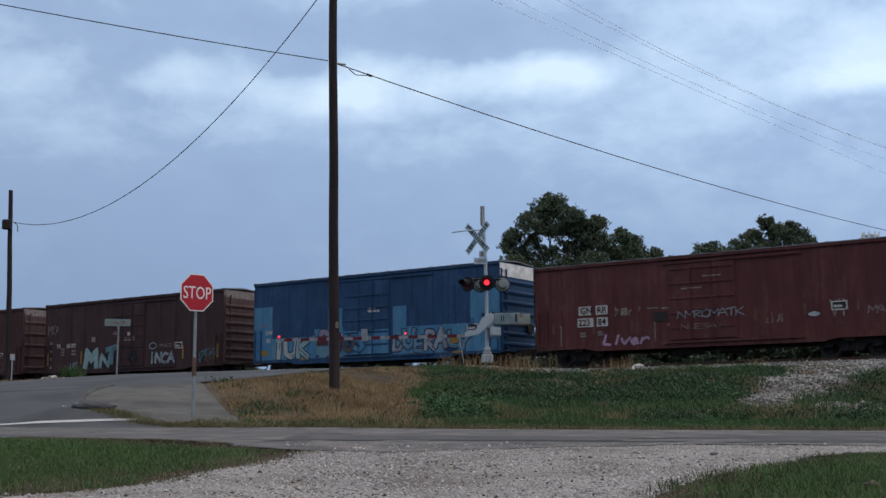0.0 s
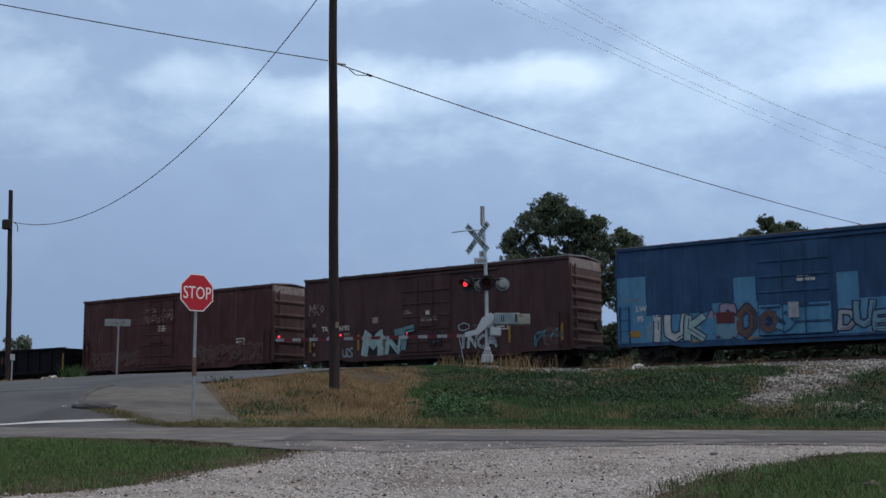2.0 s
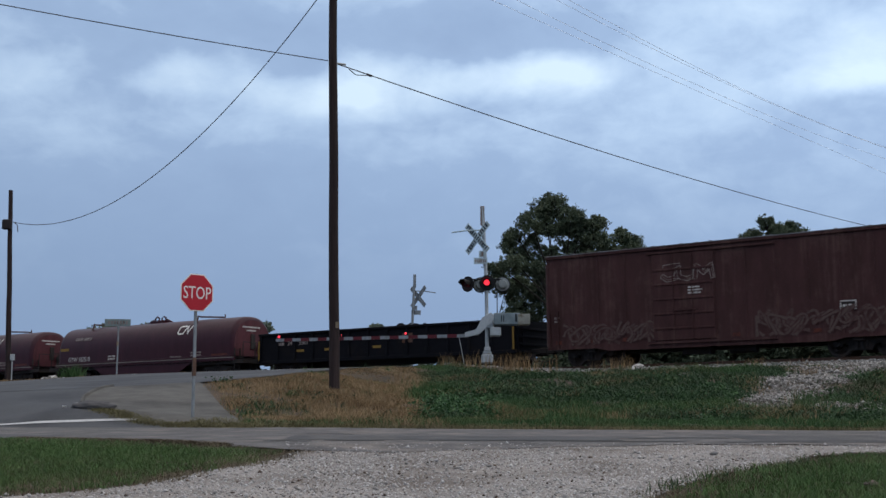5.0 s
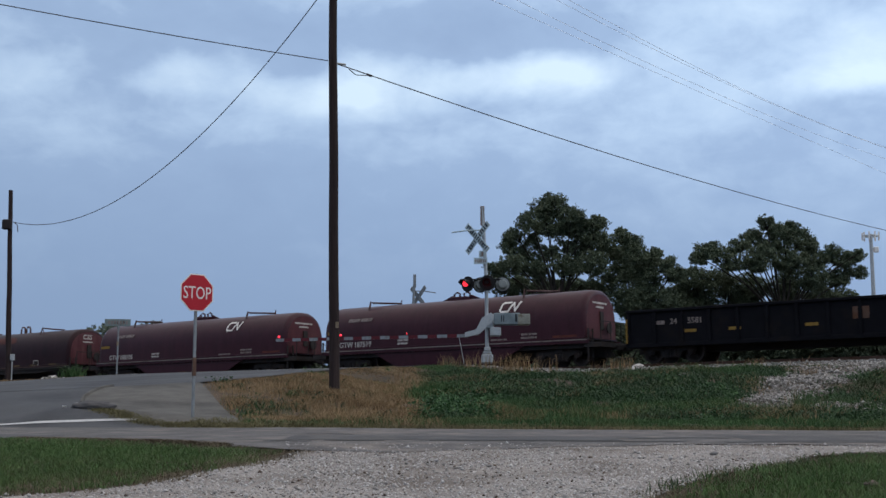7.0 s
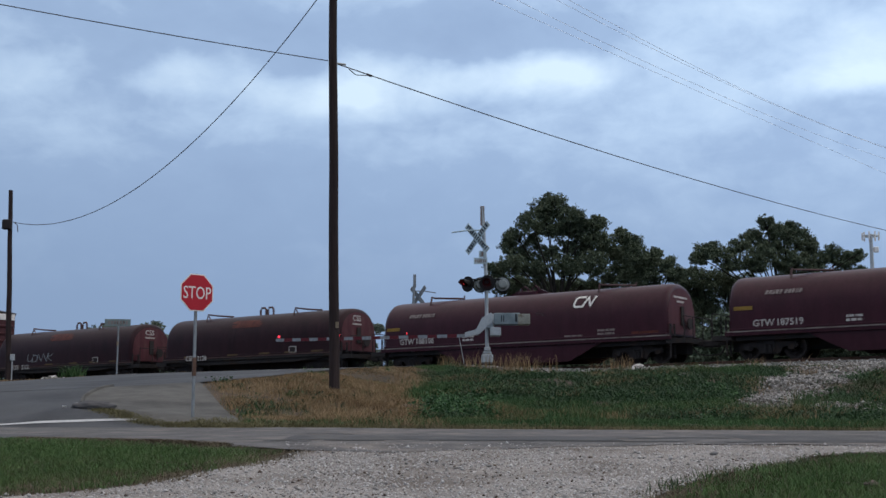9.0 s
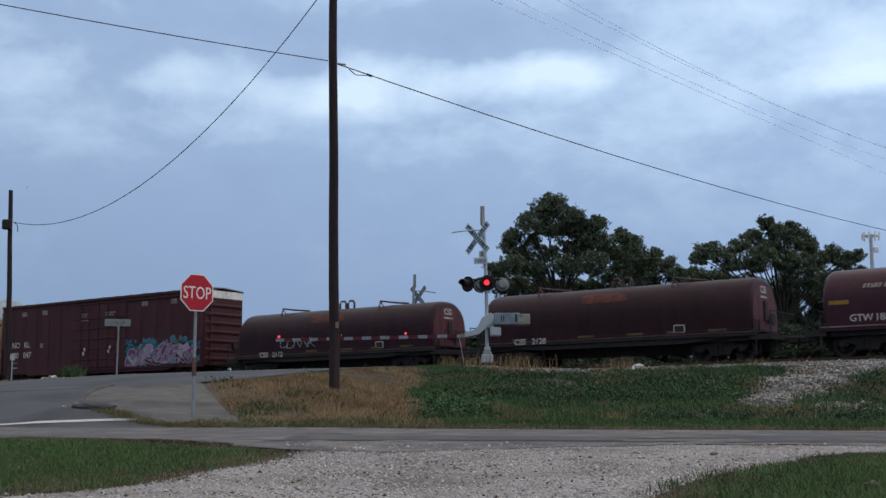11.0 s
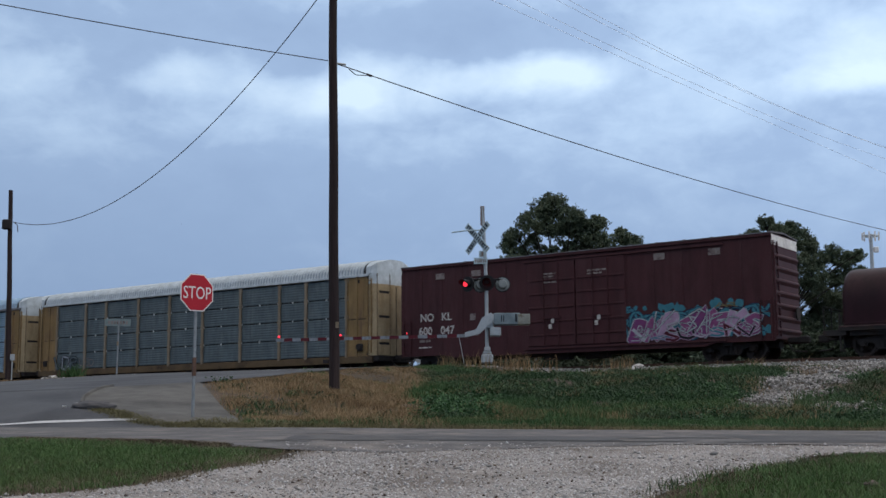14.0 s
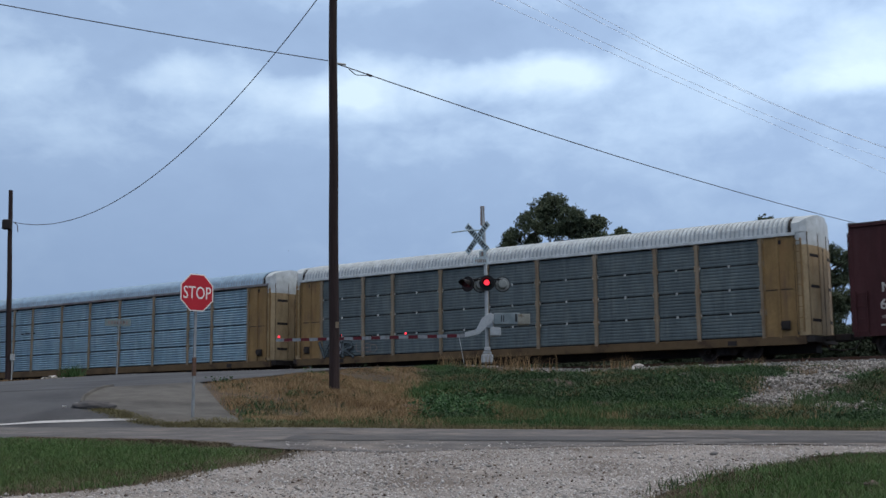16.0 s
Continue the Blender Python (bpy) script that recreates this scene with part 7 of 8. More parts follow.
    # pale willow-like shrub close beyond the track
    tree((14.6, 63.5), [(0, 0, 2.6, 1.1), (0.5, 0, 3.6, 0.9), (-0.5, 0.2, 1.7, 1.1), (0.2, 0, 0.9, 1.1)], 0.08, "pale green willowy shrub beyond the track", "paleleaf", 80, 0.09, 15, True, "shrub")
    # low brush along the field edge beyond the track
    lo = []
    for i in range(30):
        x = (-150 + i * 36 - 784) / F * 112
        lo.append((x + R.normal() * 0.4, 112 + R.uniform(-3, 3), 3.9 + R.uniform(0, 0.9), R.uniform(1.2, 1.8)))
    tagged(leaf_cloud("field_brush", R, lo, 16, 0.17, "weeds"), "low grey-green brush along the field edge", "brush", "", "stuff")
    lo = []
    for i in range(64):
        s_ = -58 + i * 0.95
        q = RAIL + U * s_ + N * (9.0 + R.uniform(-1, 1))
        lo.append((q.x, q.y, float(height(q.x, q.y)) + R.uniform(0.4, 0.75) + (0.8 if s_ < -11 else 0.0), R.uniform(0.6, 0.85) + (0.3 if s_ < -11 else 0.0)))
    tagged(leaf_cloud("field_brush", R, lo, 16, 0.13, "thicket"), "low brush beside the track's far ditch, shade put into its colour", "brush", "", "stuff")
    # far small trees, distance haze put into their leaf colour
    D = 150.0
    for x, y, w, hgt, sd in ((200, 600, 44, 24, 1), (272, 602, 34, 24, 2), (240, 606, 50, 20, 7), (466, 592, 18, 12, 3), (28, 616, 26, 16, 4), (668, 594, 12, 10, 6)):
        hw, hh = w / F * D, hgt / F * D
        zc = aim(0, (y - 441) / F, D).z - 1.0
        tree(((x - 784) / F * D, D), lobed(R, ((0, zc, hw * 0.8, hh * 0.7, 14, hh * 0.45), (0, zc * 0.55, hw, zc * 0.35, 14, hh * 0.6))), 0.2, "small far grey-green tree, haze put into its leaf colour", "hazeleaf", 34, 0.15, 20 + sd, False)


build_trees()


# ---------------------------------------------------------------- gravel, ballast, grass
def pebbles(name, rng, xy, size, mat, label, category, bury=0.3, thing_lift=0.0):
    n = len(xy)
    z = height(xy[:, 0], xy[:, 1]) + thing_lift
    base = np.array([(1, 0, 0), (0, 1, 0), (-1, 0, 0), (0, -1, 0), (0, 0, 1), (0, 0, -1)], float)
    tri = np.array([(0, 1, 4), (1, 2, 4), (2, 3, 4), (3, 0, 4), (1, 0, 5), (2, 1, 5), (3, 2, 5), (0, 3, 5)])
    s = size * np.exp(rng.normal(size=n) * 0.35)
    v = base[None] * (s[:, None, None] * rng.uniform(0.6, 1.25, (n, 6, 1))) * np.array([1, 1, 0.7])
    v = v + rng.normal(size=(n, 6, 3)) * s[:, None, None] * 0.12
    a = rng.uniform(0, 2 * np.pi, n)
    ca, sa = np.cos(a)[:, None], np.sin(a)[:, None]
    v = np.stack([v[..., 0] * ca - v[..., 1] * sa, v[..., 0] * sa + v[..., 1] * ca, v[..., 2]], -1)
    v += np.concatenate([xy, (z + s * (0.7 - bury))[:, None]], 1)[:, None]
    f = (tri[None] + 6 * np.arange(n)[:, None, None]).reshape(-1, 3)
    return tagged(raw_mesh(name, v.reshape(-1, 3), f, mat), label, category, "", "stuff")


def blades(name, rng, xy, tall, wide, per, mat, label, lean=0.4, category="grass", tuft=0.05, lift=0.0):
    """Tufts of bent grass blades."""
    n = len(xy) * per
    xy = np.repeat(xy, per, 0) + rng.normal(size=(n, 2)) * tuft
    tall = np.repeat(np.broadcast_to(tall, (n // per,)), per)
    z = height(xy[:, 0], xy[:, 1]) + lift
    p = np.concatenate([xy, z[:, None]], 1)
    a = rng.uniform(0, 2 * np.pi, n)
    side = np.stack([np.cos(a), np.sin(a), np.zeros(n)], -1)
    h = tall * rng.uniform(0.5, 1.2, n)
    b = rng.normal(size=(n, 2)) * lean * h[:, None]
    w = wide * rng.uniform(0.7, 1.3, n)
    mid = p + np.concatenate([b * 0.3, (h * 0.6)[:, None]], 1)
    tip = p + np.concatenate([b, h[:, None]], 1)
    v = np.stack([p - side * w[:, None], p + side * w[:, None], mid + side * w[:, None] * 0.7, mid - side * w[:, None] * 0.7, tip], 1).reshape(-1, 3)
    i = 5 * np.arange(n)[:, None]
    f = np.concatenate([i + np.array([[0, 1, 2]]), i + np.array([[0, 2, 3]]), i + np.array([[3, 2, 4]])], 0)
    return tagged(raw_mesh(name, v, f, mat), label, category, "", "stuff")


def gravel_left(w):
    return np.interp(w, (0, 9.0, 10.87, 11.25, 11.83, 12.43, 13.04, 13.6, 14.4, 15.4, 16.5), (-6.5, -5.4, -4.2, -3.5, -3.0, -2.7, -2.55, -2.26, -1.95, -1.72, -1.9))


def gravel_right(w):
    return np.interp(w, (0, 9, 11.83, 13.0, 13.7, 14.46, 15.26, 15.74, 16.0, 16.5), (0.3, 0.7, 2.04, 2.7, 3.33, 4.0, 4.4, 5.6, 7.5, 9.0))


def build_surfaces():
    rng = np.random.default_rng(7)
    rows = []
    for w in np.linspace(-12, 16.5, 80):
        rows.append([(x, w - 0.13 * x) for x in np.linspace(gravel_left(w) - 0.1, gravel_right(w) + 0.1, 50)])
    drape("gravel_drive", rows, "gravel", 0.004, "pale crushed limestone drive", "driveway")
    # loose chips, thin where the wheels run
    def on_drive(n, lo=8.5, hi=16.7):
        w = rng.uniform(lo, hi, n)
        t = rng.uniform(-0.03, 1.03, n)
        x = gravel_left(w) + (gravel_right(w) - gravel_left(w)) * t
        return np.stack([x, w - 0.13 * x], 1), w
    xy, w = on_drive(62000)
    dense = np.interp(patchy(xy[:, 0], xy[:, 1] * 0.5, 0.7, 11), (0.25, 0.6), (0.35, 1.0))
    pebbles("gravel_chips", rng, xy[rng.random(len(xy)) < dense], 0.0095, "stones", "loose pale limestone chips on the drive", "gravel", 0.45)
    xy, w = on_drive(11000)
    keep = rng.random(len(xy)) < np.interp(patchy(xy[:, 0], xy[:, 1] * 0.5, 0.5, 12), (0.3, 0.7), (0.15, 1.0)) * np.interp(w, (9, 12.5, 14, 16.5), (1.0, 0.9, 0.6, 0.5))
    pebbles("coarse_chips", rng, xy[keep], 0.013, "stones", "scattered coarser limestone chips", "gravel", 0.25)
    xy, w = on_drive(260)
    pebbles("large_chips", rng, xy, 0.02, "stones", "fist-sized pale stones on the drive", "gravel", 0.3)
    xy, w = on_drive(7000)
    keep = rng.random(len(xy)) < np.interp(patchy(xy[:, 0], xy[:, 1] * 0.4, 0.6, 13), (0.35, 0.75), (0.08, 1.0)) * np.interp(w, (9, 13, 15, 16.5), (1.0, 0.8, 0.35, 0.2))
    pebbles("dark_chips", rng, xy[keep], 0.0105, "darkchips", "scattered dark stones and bits of bark", "gravel", 0.25)
    xy, w = on_drive(420, 8.5, 15.0)
    pebbles("bark_bits", rng, xy, 0.013, "barkbits", "brown bits of bark and clods in the gravel", "gravel", 0.3)
    # lawns each side of the drive: thin and brown towards the stones
    for side, n, x0, x1 in (("left", 62000, -13, -1.2), ("right", 36000, 1.0, 10)):
        w = rng.uniform(8.5, 18.6, n)
        x = rng.uniform(x0, x1, n)
        inside = (gravel_left(w) - x) if side == "left" else (x - gravel_right(w))
        edge = np.array([lane_near(q) for q in x])
        if side == "right":
            edge = np.minimum(edge, 15.72)
        inside = np.minimum(inside, (edge - w) * 0.8)
        thin = patchy(x, w, 0.45, 21)
        rough = patchy(x, w, 1.6, 22)
        keep = (inside + rng.normal(size=n) * 0.06 + (thin - 0.5) * 0.25 > 0) & (rng.random(n) < 0.35 + np.clip(inside / 0.7, 0, 0.65))
        bald = keep & (rng.random(n) < np.clip(0.9 - inside / 1.7, 0.17, 0.88) * (0.5 + thin))
        xy = np.stack([x, w - 0.13 * x], 1)
        tall = (0.035 + 0.05 * rough + 0.03 * np.clip(inside, 0, 1)) * np.interp(edge - w, (0, 1.6), (0.5, 1.0))
        g = keep & ~bald
        light = g & (rng.random(n) < 0.25 + 0.5 * (rough - 0.35))
        blades("lawn", rng, xy[g & ~light], tall[g & ~light], 0.0038, 6, "lawn", "short green mown grass beside the drive", 0.5, tuft=0.035)
        blades("lawn", rng, xy[light], tall[light] * 1.15, 0.0038, 6, "lawnlight", "fresher yellow-green blades in the lawn", 0.5, tuft=0.035)
        blades("dead_grass", rng, xy[bald], tall[bald] * 0.7, 0.0045, 5, "thatch", "dead brown grass thinning out towards the gravel", 0.8, tuft=0.04)
    # thin dead blades hanging over the lane's edge
    x = rng.uniform(-6.5, -3.0, 1500)
    w = np.array([lane_near(q) for q in x]) + rng.normal(size=1500) * 0.05 - 0.03
    blades("dead_grass", rng, np.stack([x, w - 0.13 * x], 1), 0.05, 0.005, 5, "thatch", "dead grass hanging over the edge of the lane", 0.9, tuft=0.05)
    # single weeds standing in the gravel's edge
    q = np.stack([rng.uniform(1.9, 4.2, 46), np.zeros(46)], 1)
    q[:, 1] = np.interp(q[:, 0], (2.04, 2.7, 3.33, 4.0), (11.7, 12.75, 13.4, 14.1)) - 0.13 * q[:, 0] + rng.normal(size=46) * 0.12
    blades("gravel_weeds", rng, q, 0.11, 0.004, 4, "weeds", "thin weeds standing in the edge of the gravel", 0.3, "weeds", 0.03)
    clod = rng.normal(size=(70, 2)) * np.array([0.09, 0.05]) + np.array([4.05, 11.62])
    pebbles("bare_clod", rng, clod, 0.02, "darkchips", "small bare clod of earth in the lawn", "earth", 0.2, 0.02)
    # the bank: weeds, dry grass
    n = 95000
    x = rng.uniform(-9, 24, n)
    y = rng.uniform(21, 52, n)
    dx, dy = x - RAIL.x, y - RAIL.y
    c = -(dx * N.x + dy * N.y)
    k, u = road_place(x, y)
    wv = y + 0.13 * x
    lane = wv > np.interp(x, (-9, -2, 2.2, 7.7, 60), (22.8, 22.85, 22.4, 22.15, 22.0))
    ok = lane & (c > 3.6) & (u < -0.3 - flare(k)) & ~((x < np.interp(wv, (22.4, 32.2), (-3.7, -6.6))) & (wv < 34.0))
    big, mid, small = patchy(x, y, 3.2, 1), patchy(x, y, 1.4, 2), patchy(x, y, 0.6, 3)
    sr = dx * U.x + dy * U.y
    R1 = rng.random(n)
    brown = ((x + (big - 0.5) * 1.1 + (small - 0.5) * 0.7 < -0.5) & (wv > 23.0 + 0.4 * small) & (R1 < 0.96)) | ((c < 9.5) & (R1 < 0.35)) | ((mid + 0.5 * small > 0.98) & (R1 < 0.5)) | (R1 < 0.03)
    brown &= ~((x < -1.2) & (np.hypot(x + 3.7, (wv - 25.5) * 0.6) < 0.9) & (R1 < 0.35))
    brown |= (np.hypot(x - 1.5, (wv - 26.5) * 0.5) < 0.8 + 0.5 * small) & (R1 < 0.6)
    soil_strip = (np.abs(sr - np.interp(c, (13.5, 19.2), (18.75, 19.75))) < 0.4) & (c > 12.5) & (c < 20.5)
    bare = (ballast_spill(x, y) > rng.uniform(0.2, 0.6, n)) | (soil_strip & (R1 < 0.8))
    rail_side = (c < np.where(sr > 2, 8.2, 5.5) + 1.2 * (small - 0.5)) & (rng.random(n) < np.where(sr > 2, 0.92, 0.6))
    thin = (0.6 * mid + 0.4 * small < 0.30) & (rng.random(n) < 0.8)
    ok &= ~bare & ~rail_side & ~thin
    xy = np.stack([x, y], 1)
    tall = np.where(c < 9.6, np.where(sr > 2, 0.05, 0.2), 0.10 + 0.2 * mid) * np.where(wv < 24.6, 0.55, 1.0) * (0.6 + 0.8 * small) * np.interp(u + flare(k), (-3.5, -0.6), (1.0, 0.35))
    blades("dry_grass", rng, xy[ok & brown], tall[ok & brown] * 0.8, 0.005, 8, "straw", "dry brown grass on the bank", 0.5, tuft=0.12)
    gr = ok & ~brown
    fresh = gr & ((wv < 24.2 + 1.6 * (mid - 0.5)) | (big + 0.3 * small > 0.82))
    blades("bank_weeds", rng, xy[gr & ~fresh], tall[gr & ~fresh] * 0.85, 0.012, 6, "weeds", "low dark green weeds on the bank", 0.8, "weeds", 0.14)
    blades("bank_grass", rng, xy[fresh], tall[fresh], 0.006, 9, "brightweeds", "brighter green grass at the bank's foot", 0.45, "grass", 0.12)
    # broad-leaved clumps among the weeds
    pick = np.flatnonzero(gr & ~fresh & (c > 9.0) & (mid > 0.38))
    pick = rng.choice(pick, min(1500, len(pick)), replace=False)
    m = 52
    cc = np.repeat(np.stack([x[pick], y[pick], height(x[pick], y[pick]) + 0.05], 1), m, 0)
    rr = np.repeat(rng.uniform(0.12, 0.38, len(pick)), m)
    cc = cc + rng.normal(size=cc.shape) * rr[:, None] * np.array([0.6, 0.6, 0.35])
    la = rng.normal(size=cc.shape); la /= np.linalg.norm(la, axis=1)[:, None]
    lb = np.cross(la, rng.normal(size=cc.shape)); lb /= np.linalg.norm(lb, axis=1)[:, None]
    sz = rng.uniform(0.02, 0.042, len(cc))[:, None]
    v = np.stack([cc - la * sz, cc + lb * sz * 0.6, cc + la * sz, cc - lb * sz * 0.6], 1).reshape(-1, 3)
    lit = rng.random(len(pick)) < 0.4
    which = np.repeat(lit, m)
    quads = v.reshape(-1, 4, 3)
    tagged(raw_mesh("weed_clumps", quads[which].reshape(-1, 3), np.arange(4 * which.sum()).reshape(-1, 4), "brightweeds"), "brighter leafy weed clumps on the bank", "weeds", "", "stuff")
    v = quads[~which].reshape(-1, 3)
    tagged(raw_mesh("weed_clumps", v, np.arange(len(v)).reshape(-1, 4), "weeds"), "leafy green weed clumps on the bank", "weeds", "", "stuff")
    for bx, by, n_, rr_ in ((0.15, 27.0, 1500, 0.75), (0.7, 26.2, 900, 0.6), (0.05, 29.5, 900, 0.7), (1.0, 31.0, 900, 0.8)):
        cc = np.stack([rng.normal(bx, rr_ * 0.45, n_), rng.normal(by, rr_, n_), np.zeros(n_)], 1)
        cc[:, 2] = height(cc[:, 0], cc[:, 1]) + np.abs(rng.normal(size=n_)) * 0.14 * np.exp(-((cc[:, 0] - bx) / rr_) ** 2) + 0.03
        la = rng.normal(size=cc.shape); la /= np.linalg.norm(la, axis=1)[:, None]
        lb = np.cross(la, rng.normal(size=cc.shape)); lb /= np.linalg.norm(lb, axis=1)[:, None]
        sz = rng.uniform(0.025, 0.05, n_)[:, None]
        v = np.stack([cc - la * sz, cc + lb * sz * 0.7, cc + la * sz, cc - lb * sz * 0.7], 1).reshape(-1, 3)
        tagged(raw_mesh("leafy_weeds", v, np.arange(len(v)).reshape(-1, 4), "leafy"), "fresh green leafy weeds beside the dry grass", "weeds", "", "stuff")
    # thin fringe along the apron and the lane's far edge
    n = 2200
    w = 22.4 + 1.38 * rng.random(n) ** 1.4
    x = np.array([corner_edge(q) for q in w]) + rng.normal(size=n) * 0.14 + 0.08
    x = np.where(rng.random(n) < 0.4, rng.uniform(-5.4, -3.6, n), x)
    w = np.where(x > -5.4, 22.55 + np.abs(rng.normal(size=n)) * 0.14, w)
    more = rng.uniform(-5, 26, 9000)
    x = np.concatenate([x, more]); w = np.concatenate([w, np.interp(more, (-9, -2, 2.2, 7.7, 60), (22.6, 22.65, 22.2, 21.95, 21.75)) + np.abs(rng.normal(size=9000)) * 0.3])
    blades("edge_fringe", rng, np.stack([x, w - 0.13 * x], 1), 0.065, 0.007, 5, "fringe", "thin yellow-green fringe of grass along the lane", 0.6, tuft=0.08)
    # tall dry stalks round the signal's foot and at the rail side
    for cx, cy, nn, hgt, rad in ((2.6, 44.0, 60, 0.7, 0.9), (6.4, 43.6, 26, 0.6, 0.3), (0.6, 44.6, 22, 0.5, 0.5), (11.0, 41.5, 12, 0.4, 1.2)):
        q = np.stack([rng.normal(cx, rad, nn), rng.normal(cy, 0.4, nn)], 1)
        blades("tall_dry_grass", rng, q, hgt, 0.010, 4, "straw", "tall dry seeding grass beside the track", 0.25, tuft=0.10)
    # left of the road
    n = 5000
    x = rng.uniform(-40, -9, n); y = rng.uniform(40, 72, n)
    k, u = road_place(x, y)
    dx, dy = x - RAIL.x, y - RAIL.y
    c = -(dx * N.x + dy * N.y)
    ok = (u > ROAD_WIDE + 0.6) & (c > 3) & (rng.random(n) < 0.35)
    blades("verge_grass", rng, np.stack([x, y], 1)[ok], 0.07, 0.012, 5, "straw", "dry grass verge along the road", 0.5, tuft=0.15)
    q = np.stack([rng.normal(-16.1, 0.16, 24), rng.normal(51.5, 0.2, 24)], 1)
    blades("green_bush", rng, q, 0.62, 0.018, 8, "brightweeds", "small green bush by the roadside", 0.35, "bush", 0.12)
    # ballast along the track and the spill down the bank
    n = 52000
    s = rng.uniform(-12, 34, n)
    c = rng.uniform(-1.8, 8.3, n)
    p = np.array(RAIL.xy)[None] + s[:, None] * np.array(U.xy) - c[:, None] * np.array(N.xy)
    k, u = road_place(p[:, 0], p[:, 1])
    keep = (u < -0.4) & ((c < 3.6) | (s > 1.0)) & (rng.random(n) < np.where(c < 3.6, 1.0, np.interp(patchy(p[:, 0], p[:, 1], 0.9, 8), (0.3, 0.7), (0.3, 1.0))))
    pebbles("ballast", rng, p[keep], 0.033, "ballast", "pale crushed-stone ballast under the rails", "ballast")
    n = 105000
    x = rng.uniform(4, 26, n); y = rng.uniform(22, 47, n)
    keep = ballast_spill(x, y) > rng.uniform(0.25, 0.95, n)
    pebbles("ballast_spill", rng, np.stack([x, y], 1)[keep], 0.031, "ballast", "pale ballast stone spilt down the bank", "ballast")


def ballast_spill(x, y):
    """How thickly spilt stone covers the bank, 0 to 1."""
    dx, dy = x - RAIL.x, y - RAIL.y
    c = -(dx * N.x + dy * N.y)
    s = dx * U.x + dy * U.y
    mid = np.interp(c, (8.5, 9.5, 12, 15.7, 19.5, 20.8), (18.0, 17.3, 17.4, 17.8, 18.7, 18.8))
    wide = np.interp(c, (7.6, 9, 10, 12, 15.7, 19.5, 21), (0.2, 2.2, 2.2, 1.6, 1.05, 0.9, 0.5))
    a = np.clip(1.4 - np.abs(s - mid) / wide, 0, 1) * np.clip((c - 7.4) / 0.8, 0, 1) * np.clip((21.5 - c) / 1.5, 0, 1)
    b = 0.5 * np.clip(1.3 - np.abs(s - np.interp(c, (10, 15), (11.5, 15.8))) / 1.6, 0, 1) * np.clip(1.3 - np.abs(c - 12.0) / 2.2, 0, 1)
    e = 0.74 * np.clip(1.4 - np.abs(s - 20.7) / 1.3, 0, 1) * np.clip(1.4 - np.abs(c - 18.2) / 2.2, 0, 1)
    f = np.clip(1.4 - np.abs(s - 24.5) / 4.5, 0, 1) * np.clip((9.6 - c) / 1.5, 0, 1)
    d = np.maximum(np.maximum(a, b), np.maximum(e, f))
    return np.clip(d * (0.30 + 1.0 * (0.6 * patchy(x, y, 0.7, 5) + 0.4 * patchy(x, y, 0.3, 6))), 0, 1)


